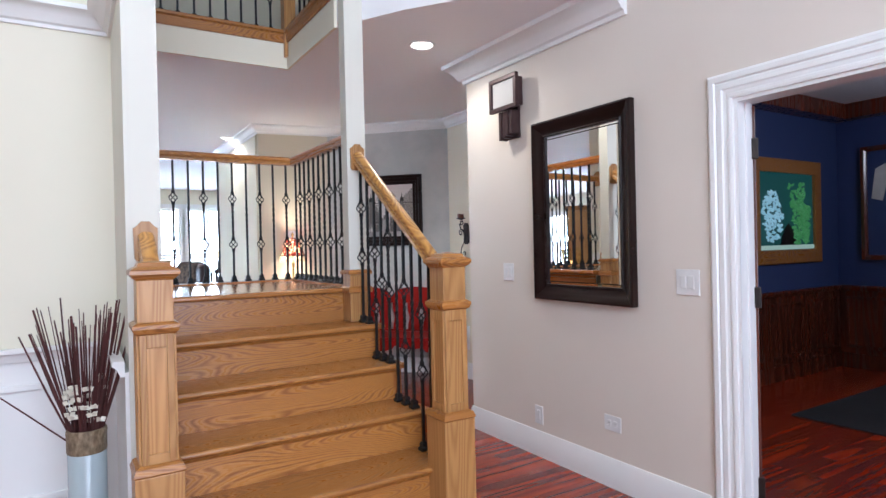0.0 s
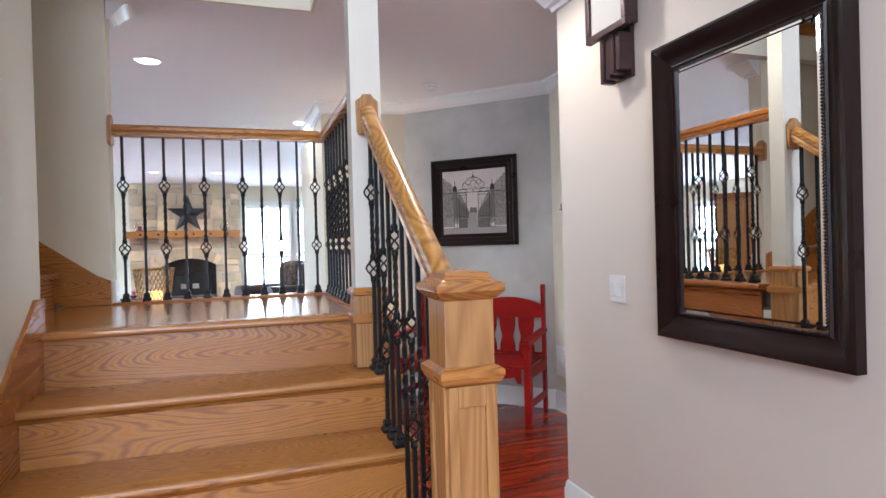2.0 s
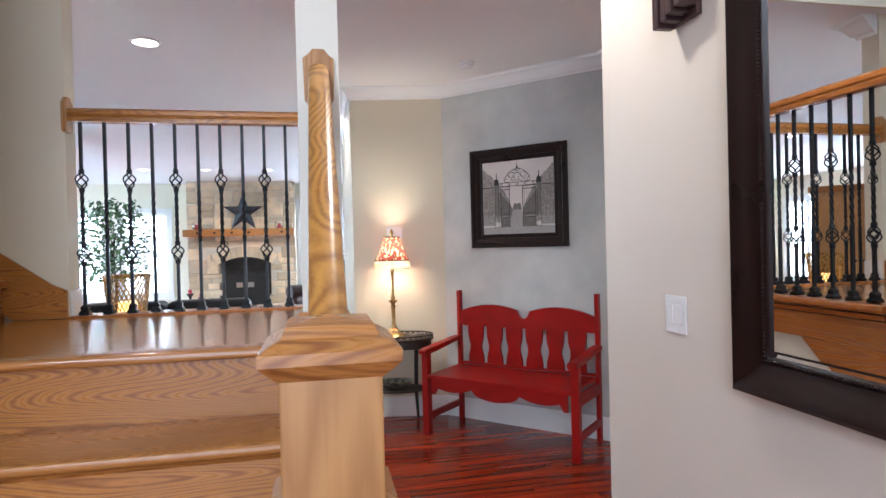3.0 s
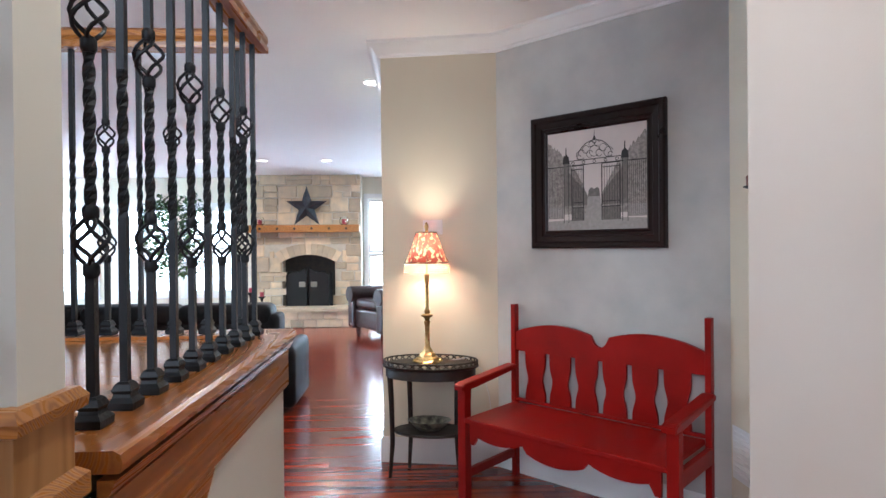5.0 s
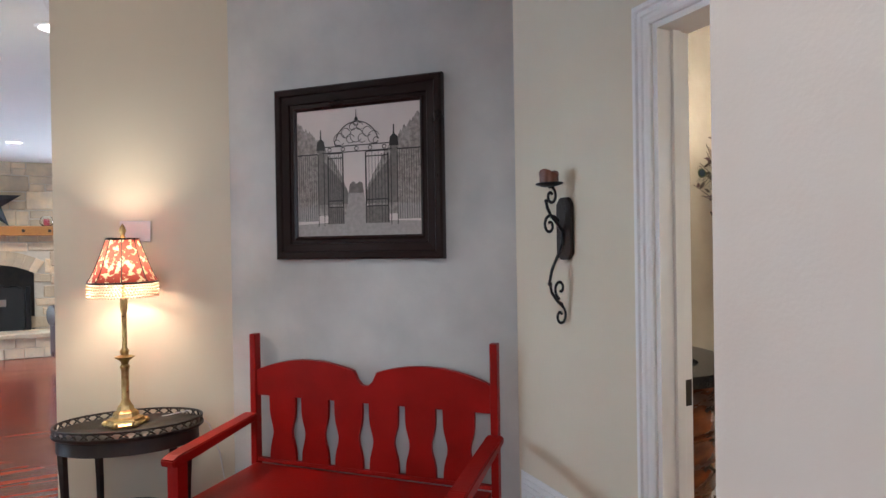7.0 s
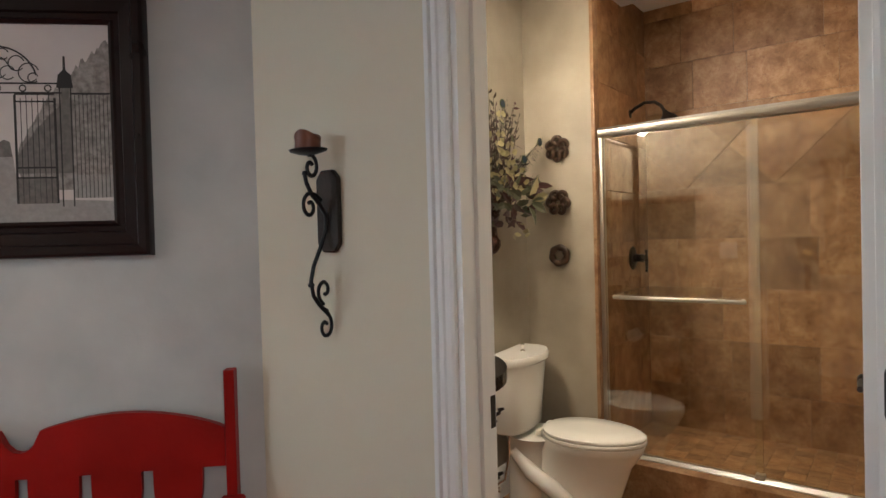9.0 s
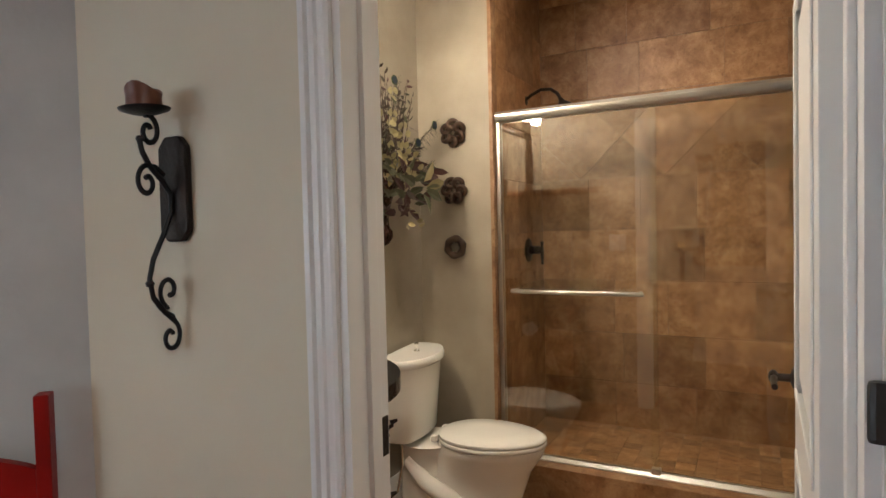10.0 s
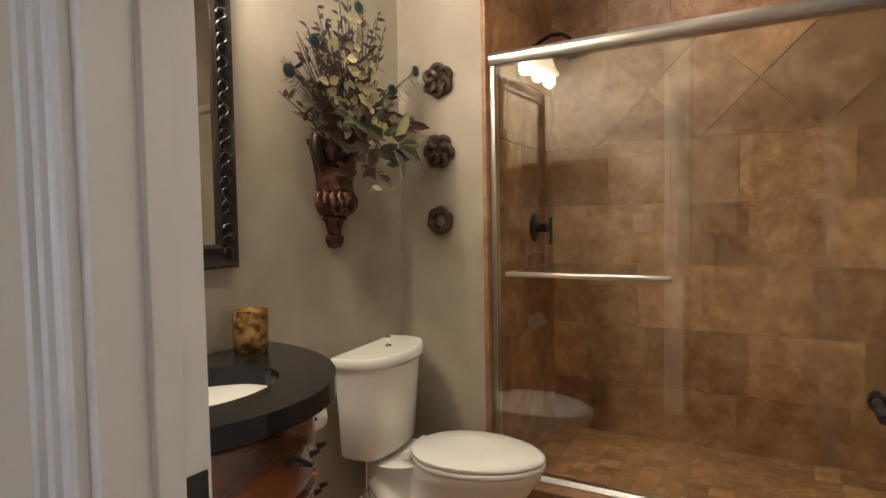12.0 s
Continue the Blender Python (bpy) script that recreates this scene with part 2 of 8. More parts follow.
MAT = {
    "wall": material("beige_paint", (0.68, 0.61, 0.54, 1), 0.75, second=(0.66, 0.59, 0.52, 1), scale=(2, 2, 2), bump=0.06, fine=260),
    # the beige paint again, with warm lamp light put into its colour
    "hall": material("beige_paint_warm_lit", (0.68, 0.615, 0.48, 1), 0.72, second=(0.66, 0.595, 0.46, 1), scale=(2, 2, 2), bump=0.06, fine=260),
    "cream": material("cream_paint", (0.76, 0.72, 0.59, 1), 0.75, second=(0.74, 0.70, 0.57, 1), scale=(2, 2, 2), bump=0.06, fine=260),
    "pale": material("pale_column_paint", (0.69, 0.68, 0.60, 1), 0.7, second=(0.66, 0.65, 0.575, 1), scale=(2, 2, 2), bump=0.05, fine=260),
    "faux": material("grey_sponged_plaster", (0.55, 0.54, 0.51, 1), 0.38, second=(0.43, 0.43, 0.415, 1), scale=(3.4, 3.4, 3.4), mix=0.36, bump=0.28, fine=26, detail=15),
    "bath_wall": material("taupe_glazed_plaster", (0.39, 0.335, 0.255, 1), 0.5, second=(0.25, 0.21, 0.155, 1), scale=(3.4, 3.4, 3.4), mix=0.5, bump=0.2, fine=30, detail=8),
    "ceiling": material("ceiling_paint", (0.86, 0.865, 0.87, 1), 0.8, second=(0.84, 0.845, 0.85, 1), scale=(1.5, 1.5, 1.5), bump=0.05, fine=300),
    "trim": material("white_enamel", (0.80, 0.80, 0.79, 1), 0.35, second=(0.77, 0.77, 0.76, 1), scale=(4, 4, 4), bump=0.03, fine=120),
    "navy": material("navy_paint", (0.035, 0.06, 0.17, 1), 0.6, second=(0.03, 0.052, 0.15, 1), scale=(2, 2, 2), bump=0.05, fine=250),
    "oak": wood("oak_x", (0.41, 0.178, 0.044, 1), (0.235, 0.085, 0.019, 1), "x", 0.27, grain=42, contrast=0.26, stretch=8, coat=0.08),
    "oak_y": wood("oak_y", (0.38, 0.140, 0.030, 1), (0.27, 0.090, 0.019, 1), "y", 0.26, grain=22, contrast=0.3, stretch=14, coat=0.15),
    "oak_floor": wood("oak_boards", (0.40, 0.172, 0.045, 1), (0.27, 0.102, 0.024, 1), "x", 0.16, grain=20, contrast=0.3, stretch=14, coat=0.35, spread=0.08),
    "oak_rail": wood("golden_oak_rail", (0.53, 0.265, 0.062, 1), (0.30, 0.125, 0.026, 1), "y", 0.3, grain=16, contrast=0.4, stretch=16, coat=0.15),
    "oak_z": wood("oak_z", (0.45, 0.235, 0.080, 1), (0.34, 0.158, 0.048, 1), "z", 0.36, grain=26, contrast=0.4, stretch=24, coat=0.04),
    "cherry": wood("cherry_floor", (0.33, 0.036, 0.008, 1), (0.15, 0.013, 0.004, 1), "x", 0.19, grain=5, coat=0.22, spread=0.28),
    "mahogany": wood("mahogany", (0.15, 0.032, 0.014, 1), (0.055, 0.012, 0.006, 1), "z", 0.25, grain=6),
    "iron": material("black_iron", (0.018, 0.02, 0.022, 1), 0.42, 0.6, second=(0.010, 0.011, 0.012, 1), scale=(20, 20, 20), bump=0.2, fine=140),
    "bronze": material("dark_bronze", (0.028, 0.018, 0.014, 1), 0.38, 0.5, second=(0.012, 0.009, 0.008, 1), scale=(16, 16, 16), bump=0.25, fine=90),
    "espresso": material("espresso_frame", (0.016, 0.006, 0.005, 1), 0.30, 0.0, second=(0.010, 0.0042, 0.0036, 1), scale=(3, 3, 3), bump=0.02, fine=60, spec=0.24),
    "black": material("black_lacquer", (0.013, 0.011, 0.011, 1), 0.42, 0.0, second=(0.03, 0.022, 0.015, 1), scale=(12, 12, 12), mix=0.3, bump=0.15, fine=60),
    "red": material("red_paint", (0.31, 0.006, 0.004, 1), 0.38, second=(0.20, 0.005, 0.003, 1), scale=(5, 5, 5), mix=0.5, bump=0.2, fine=70, spec=0.22),
    "mirror": plain("mirror_glass", (0.92, 0.93, 0.93, 1), 0.01, 1.0),
    "glass": plain("clear_glass", (0.96, 0.99, 0.97, 1), 0.0, 0.0, glass=1.0, ior=1.5),
    "chrome": plain("chrome", (0.78, 0.78, 0.76, 1), 0.12, 1.0),
    "nickel": material("brushed_nickel", (0.62, 0.59, 0.53, 1), 0.32, 1.0, scale=(3, 3, 3), bump=0.05, fine=300),
    "brass": material("aged_brass", (0.62, 0.46, 0.20, 1), 0.3, 1.0, second=(0.32, 0.21, 0.08, 1), scale=(40, 40, 40), bump=0.2, fine=150),
    "porcelain": material("porcelain", (0.86, 0.835, 0.77, 1), 0.12, second=(0.78, 0.75, 0.68, 1), scale=(3, 3, 3), bump=0.0, coat=0.4),
    "leather": material("black_leather", (0.007, 0.007, 0.008, 1), 0.5, second=(0.012, 0.012, 0.014, 1), scale=(7, 7, 7), bump=0.4, fine=60, spec=0.16),
    "plastic": material("white_plastic", (0.78, 0.77, 0.76, 1), 0.35, scale=(9, 9, 9), bump=0.0),
    "stone": material("limestone", (0.74, 0.58, 0.38, 1), 0.85, second=(0.50, 0.42, 0.32, 1), scale=(5, 5, 5), bump=0.7, fine=26, spread=0.25, bump_distance=0.012),
    "mortar": material("mortar", (0.66, 0.60, 0.50, 1), 0.95, scale=(12, 12, 12), bump=0.5, fine=60),
    "tile": travertine(),
    "grout": material("brown_grout", (0.33, 0.19, 0.095, 1), 0.85, scale=(20, 20, 20), bump=0.3, fine=120),
    "downlight": plain("lamp_glow", (1, 1, 1, 1), 0.5, emit=(1.0, 0.93, 0.80, 1), power=7.0),
}


# ---- mesh helpers ----
def bm_new():
    return bmesh.new()


def add_box(bm, x0, y0, z0, x1, y1, z1, bevel=0.0, m=None):
    r = bmesh.ops.create_cube(bm, size=1.0)
    vs = r["verts"]
    mm = Matrix.Translation(((x0 + x1) / 2, (y0 + y1) / 2, (z0 + z1) / 2)) @ Matrix.Diagonal((abs(x1 - x0), abs(y1 - y0), abs(z1 - z0), 1))
    bmesh.ops.transform(bm, matrix=mm, verts=vs)
    if bevel:
        es = list({e for v in vs for e in v.link_edges})
        r = bmesh.ops.bevel(bm, geom=es, offset=bevel, segments=2, affect="EDGES", profile=0.6)
        vs = list({v for f in r["faces"] for v in f.verts} | {v for v in vs if v.is_valid})
    if m is not None:
        bmesh.ops.transform(bm, matrix=m, verts=[v for v in vs if v.is_valid])
    return bm


def box(x0, y0, z0, x1, y1, z1, bevel=0.0, m=None):
    return add_box(bm_new(), x0, y0, z0, x1, y1, z1, bevel, m)


def add_prism(bm, outline, depth, m=None):
    """A flat outline in x and y, pushed along z from 0 to depth."""
    low = [bm.verts.new((x, y, 0)) for x, y in outline]
    high = [bm.verts.new((x, y, depth)) for x, y in outline]
    n = len(outline)
    bm.faces.new(low[::-1])
    bm.faces.new(high)
    for i in range(n):
        bm.faces.new((low[i], low[(i + 1) % n], high[(i + 1) % n], high[i]))
    if m is not None:
        bmesh.ops.transform(bm, matrix=m, verts=low + high)
    bmesh.ops.recalc_face_normals(bm, faces=list({f for v in low + high for f in v.link_faces}))
    return bm


def prism(outline, depth, m=None):
    return add_prism(bm_new(), outline, depth, m)


def add_lathe(bm, profile, segments=24, m=None, squash=(1, 1)):
    """Turns (radius, height) pairs about z."""
    rings = []
    for r, z in profile:
        rings.append([bm.verts.new((max(r, 1e-4) * math.cos(2 * math.pi * i / segments) * squash[0],
                                    max(r, 1e-4) * math.sin(2 * math.pi * i / segments) * squash[1], z)) for i in range(segments)])
    for a, b in zip(rings, rings[1:]):
        for i in range(segments):
            j = (i + 1) % segments
            bm.faces.new((a[i], a[j], b[j], b[i]))
    bm.faces.new(rings[0][::-1])
    bm.faces.new(rings[-1])
    vs = [v for ring in rings for v in ring]
    if m is not None:
        bmesh.ops.transform(bm, matrix=m, verts=vs)
    return bm


def lathe(profile, segments=24, m=None, squash=(1, 1)):
    return add_lathe(bm_new(), profile, segments, m, squash)


def add_tube(bm, points, radius, sides=8, m=None):
    """A round rod along points; radius may be a number or one per point."""
    pts = [Vector(p) for p in points]
    closed = len(pts) > 3 and (pts[0] - pts[-1]).length < 1e-5
    if closed:
        pts = pts[:-1]
    n = len(pts)
    rad = [radius] * n if isinstance(radius, (int, float)) else list(radius)
    rings, up = [], None
    for i, p in enumerate(pts):
        d = (pts[(i + 1) % n] - pts[i - 1] if closed else pts[min(i + 1, n - 1)] - pts[max(i - 1, 0)]).normalized()
        if up is None:
            up = d.orthogonal().normalized()
        up = (up - d * up.dot(d)).normalized()
        side = d.cross(up)
        rings.append([bm.verts.new(p + rad[i] * (math.cos(2 * math.pi * k / sides) * up + math.sin(2 * math.pi * k / sides) * side)) for k in range(sides)])
    for a, b in zip(rings, rings[1:] + rings[:1] if closed else rings[1:]):
        for k in range(sides):
            j = (k + 1) % sides
            bm.faces.new((a[k], a[j], b[j], b[k]))
    if not closed:
        bm.faces.new(rings[0][::-1])
        bm.faces.new(rings[-1])
    if m is not None:
        bmesh.ops.transform(bm, matrix=m, verts=[v for r in rings for v in r])
    return bm


def tube(points, radius, sides=8, m=None):
    return add_tube(bm_new(), points, radius, sides, m)


def sweep(profile, path, closed=False, bm=None, flip=False):
    """Runs a profile of (out, z) pairs along a level path of (x, y) points, mitred; out is to the left of the way."""
    bm = bm or bm_new()
    n = len(path)
    rings = []
    for i in range(n):
        p = Vector(path[i])
        a = Vector(path[i - 1]) if (i or closed) else None
        b = Vector(path[(i + 1) % n]) if (i < n - 1 or closed) else None
        d1 = (p - a).normalized() if a is not None else None
        d2 = (b - p).normalized() if b is not None else None
        d1, d2 = d1 or d2, d2 or d1
        n1, n2 = Vector((-d1.y, d1.x)), Vector((-d2.y, d2.x))
        nm = (n1 + n2)
        nm = nm / max(0.2, nm.dot(n1))
        if flip:
            nm = -nm
        rings.append([bm.verts.new((p.x + nm.x * o, p.y + nm.y * o, z)) for o, z in profile])
    k = len(profile)
    pairs = list(zip(rings, rings[1:])) + ([(rings[-1], rings[0])] if closed else [])
    for a, b in pairs:
        for i in range(k):
            j = (i + 1) % k
            bm.faces.new((a[i], a[j], b[j], b[i]))
    if not closed:
        bm.faces.new(rings[0])
        bm.faces.new(rings[-1][::-1])
    bmesh.ops.recalc_face_normals(bm, faces=bm.faces[:])
    return bm


def mesh_of(name, bm, mat, smooth=0.0):
    me = bpy.data.meshes.new(name)
    bmesh.ops.recalc_face_normals(bm, faces=bm.faces[:])
    if smooth:
        for e in bm.edges:
            e.smooth = len(e.link_faces) == 2 and e.calc_face_angle(0) < radians(smooth)
        for f in bm.faces:
            f.smooth = True
    bm.to_mesh(me)
    bm.free()
    me.materials.append(mat)
    return me


def part(name, bm, mat, parent, label="", smooth=0.0, m=None):
    """One mesh object under a thing or a part."""
    ob = new(name, mesh_of(name, bm, mat, smooth))
    ob.parent = parent
    if m is not None:
        ob.matrix_basis = m
    return tagged(ob, label)


def thing(name, m, label, category, group=""):
    ob = new(name)
    ob.empty_display_size = 0.1
    ob.matrix_basis = m
    return tagged(ob, label, category, group)


def solo(name, bm, mat, label, category, smooth=0.0, m=None, group=""):
    ob = new(name, mesh_of(name, bm, mat, smooth))
    if m is not None:
        ob.matrix_basis = m
    return tagged(ob, label, category, group)


def structure(name, bm, mat, label, smooth=0.0, parent=None):
    ob = new(name, mesh_of(name, bm, mat, smooth))
    ob.parent = parent
    return tagged(ob, label, name.split("_")[0], kind="structure")

# ---- the large structure ----
CEIL = 2.85          # hall and great room
BCEIL = 2.93         # bathroom
WX = 2.635           # face of the wall with the mirror
LAND, LEDGE = 1.185, 3.48   # stair landing: height, front edge
BX = 3.57            # hall face of the bathroom wall
CA, CB, CC = (2.542, 6.658), (1.771, 6.80), (3.57, 5.63)   # corners of the angled walls
TOP = 5.4            # foyer ceiling

bm = bm_new()
add_box(bm, WX, 1.645, 0, WX + 0.12, 3.86, TOP)
add_box(bm, WX, 0.10, 2.09, WX + 0.12, 1.645, TOP)
add_box(bm, WX, -2.5, 0, WX + 0.12, 0.10, TOP)
wall_east = structure("wall_east", bm, MAT["wall"], "beige painted wall that carries the mirror")
structure("wall_alcove", box(WX + 0.12, 3.74, 0, BX, 3.86, CEIL), MAT["wall"], "beige painted short wall beside the bathroom door")

bm = bm_new()
add_box(bm, BX, 3.55, 0, BX + 0.128, 4.030, BCEIL)
add_box(bm, BX, 4.030, 2.16, BX + 0.128, 4.856, BCEIL)
add_box(bm, BX, 4.856, 0, BX + 0.128, CC[1] + 0.1, BCEIL)
structure("wall_bathroom", bm, MAT["hall"], "beige painted wall with the bathroom doorway")


def slab(a, b, thick, z0, z1):
    """A wall from a to b, its thickness to the left of the way."""
    a, b = Vector(a), Vector(b)
    d = (b - a).normalized()
    n = Vector((-d.y, d.x)) * thick
    pts = [a, b, b + n, a + n]
    return prism([(p.x, p.y) for p in pts], z1 - z0, pose(0, 0, z0))


structure("wall_plaster", slab(CC, CA, -0.12, 0, CEIL), MAT["faux"], "grey sponged plaster accent wall set at an angle")
structure("wall_lamp", slab(CA, CB, -0.12, 0, CEIL), MAT["hall"], "beige painted wall behind the small lamp")
structure("wall_return", box(CB[0] + 0.001, CB[1] + 0.12, 0, CB[0] + 0.12, 9.0, CEIL), MAT["hall"], "beige painted wall end towards the great room")

# great room
structure("wall_fireplace", box(-7, 14.62, 0, 6, 14.74, CEIL), MAT["cream"], "cream painted wall behind the stone chimney")
structure("wall_great_east", box(5.0, 8.0, 0, 5.12, 14.6, CEIL), MAT["cream"], "cream painted great room side wall")
structure("wall_great_link", box(CB[0] + 0.12, 8.88, 0, 5.12, 9.0, CEIL), MAT["cream"], "cream painted great room short wall")
structure("wall_great_west", box(-7.12, 4.7, 0, -7.0, 14.6, CEIL), MAT["cream"], "cream painted great room window wall")

# stairwell
structure("wall_stair_end", box(0.17, 2.70, 0, 0.30, LEDGE + 0.07, TOP), MAT["pale"], "pale painted wall end beside the stairs")
structure("wall_dining", box(-4.5, 3.45, 0, 0.17, 3.55, TOP), MAT["cream"], "cream painted wall above white wainscot")
structure("wall_stair_back", box(-4.5, 4.66, 0, 0.33, 4.78, CEIL), MAT["cream"], "cream painted wall beside the upper flight")
bm = bm_new()
add_box(bm, 0.30, 4.60, 0, 1.55, 4.70, LAND - 0.13)
add_box(bm, 1.43, LEDGE, 0, 1.55, 4.60, LAND - 0.13)
structure("wall_landing", bm, MAT["pale"], "pale painted wall under the stair landing")
structure("column", box(1.424, 3.40, LAND - 0.2, 1.546, 3.49, TOP), MAT["pale"], "slim square pale painted column")

# ceilings, with the well of the stairs left open
ARC = [(1.545, 3.405), (1.70, 3.13), (1.90, 2.87), (2.14, 2.61), (2.39, 2.40), (WX, 2.24)]
OUT = [(WX, 3.94), (6, 3.94), (6, 14.7), (-7.1, 14.7), (-7.1, 4.52), (1.43, 4.52), (1.43, 3.405)]
structure("ceiling", prism(ARC + [(WX + 0.12, 2.24)] + [(WX + 0.12, 3.94)] + OUT[1:], 0.22, pose(0, 0, CEIL)), MAT["ceiling"], "white painted hall ceiling")
structure("ceiling_foyer", box(-4.6, -2.6, TOP, 2.8, 4.7, TOP + 0.1), MAT["ceiling"], "white painted foyer ceiling")
bm = bm_new()
for a, b in zip(ARC, ARC[1:]):
    d = (Vector(b) - Vector(a)).normalized()
    n = Vector((-d.y, d.x)) * 0.1
    pts = [Vector(a), Vector(b), Vector(b) + n, Vector(a) + n]
    add_prism(bm, [(p.x, p.y) for p in pts], TOP - CEIL - 0.225, pose(0, 0, CEIL + 0.225))
structure("wall_header", bm, MAT["cream"], "cream painted curved wall above the hall")
structure("wall_foyer_west", box(-4.62, -2.6, 0, -4.5, 4.78, TOP), MAT["cream"], "cream painted foyer wall")
structure("wall_foyer_south", box(-4.6, -2.62, 0, WX + 0.12, -2.5, TOP), MAT["cream"], "cream painted entrance wall")
structure("wall_gallery", box(-4.5, 6.2, CEIL + 0.22, 2.8, 6.3, TOP), MAT["cream"], "cream painted upper gallery wall")
structure("wall_gallery_side", box(2.7, 2.2, CEIL + 0.22, 2.8, 6.3, TOP), MAT["cream"], "cream painted upper gallery side wall")
structure("ceiling_gallery", box(-4.6, 4.7, TOP, 2.8, 6.3, TOP + 0.1), MAT["ceiling"], "white painted upper gallery ceiling")

# study
structure("wall_study_north", box(WX + 0.12, 3.30, 0, 7.2, 3.42, CEIL), MAT["navy"], "navy painted study wall")
structure("wall_study_east", box(7.2, -2.5, 0, 7.32, 3.42, CEIL), MAT["navy"], "navy painted study wall with dark panelling")
structure("wall_study_south", box(WX + 0.12, -2.62, 0, 7.32, -2.5, CEIL), MAT["navy"], "navy painted study wall")
structure("ceiling_study", box(WX + 0.12, -2.6, CEIL, 7.32, 3.42, CEIL + 0.1), MAT["ceiling"], "white study ceiling between dark beams")

# bathroom
RX, RY, BF = 5.425, 5.73, 0.09   # wall with the rings, wall with the urn, floor level
structure("wall_urn", box(BX + 0.128, RY, 0, RX + 0.12, RY + 0.12, BCEIL), MAT["bath_wall"], "taupe glazed bathroom wall behind the toilet")
structure("wall_ring", box(RX, 5.325, 0, RX + 0.06, RY, BCEIL), MAT["bath_wall"], "taupe glazed narrow wall beside the shower")
structure("wall_shower_north", box(RX + 0.06, 5.38, 0, 6.455, 5.44, BCEIL), MAT["grout"], "tiled end wall of the shower")
structure("wall_shower_back", box(6.405, 3.55, 0, 6.505, 5.44, BCEIL), MAT["grout"], "tiled back wall of the shower")
structure("wall_bath_south", box(BX + 0.128, 3.55, 0, 6.505, 3.65, BCEIL), MAT["bath_wall"], "taupe glazed bathroom side wall")
structure("wall_bath_west", box(BX + 0.1285, 4.93, 0, BX + 0.134, RY, BCEIL), MAT["bath_wall"], "taupe glazed inner face of the door wall")
structure("ceiling_bath", box(BX, 3.5, BCEIL, 6.6, 5.9, BCEIL + 0.1), MAT["ceiling"], "white bathroom ceiling")
structure("floor_bath", box(BX + 0.06, 3.62, -0.02, 6.415, RY, BF), MAT["tile"], "travertine bathroom floor")

# ---- trim: crown, baseboard, casings ----
CROWN = [(0, 0), (0.012, 0), (0.016, 0.014), (0.03, 0.02), (0.05, 0.05), (0.075, 0.075), (0.09, 0.08), (0.092, 0.1), (0, 0.1)]
BASE = [(0, 0), (0.018, 0), (0.018, 0.125), (0.013, 0.14), (0.013, 0.15), (0.006, 0.17), (0, 0.17)]


def crown(name, path, top, grow=1.0, flip=False):
    return structure(name, sweep([(o * grow, top - (0.1 - z) * grow) for o, z in CROWN], path, flip=flip), MAT["trim"], "white stepped crown moulding", 30)


def baseboard(path, flip=False, z=0.0, h=1.0):
    return structure("baseboard", sweep([(o, z + v * h) for o, v in BASE], path, flip=flip), MAT["trim"], "white moulded baseboard", 30)


crown("trim_crown_mirror_wall", [(WX, 2.26), (WX, 3.86), (WX + 0.4, 3.86), (BX, 3.86)], CEIL, 1.55)
crown("trim_crown_alcove", [(BX, 3.90), CC, CA, CB, (CB[0], 8.9)], CEIL)
crown("trim_crown_stair_back", [(-4.4, 4.785), (0.335, 4.785), (0.335, 4.665)], CEIL, 1.2)
crown("trim_crown_dining", [(0.17, 2.75), (0.17, 3.45), (-4.4, 3.45)], 2.64, 1.1)
baseboard([(WX, 1.80), (WX, 3.86), (BX, 3.86), (BX, 3.945)])
baseboard([(BX, 4.93), CC, CA, CB, (CB[0], 8.9)])
baseboard([(1.555, 3.6), (1.555, 4.705), (0.30, 4.705)], flip=True)
baseboard([(BX + 0.136, RY), (RX, RY), (RX, 5.34)], flip=True, z=BF)
baseboard([(-6.9, 14.62), (-1.2, 14.62)], flip=True)


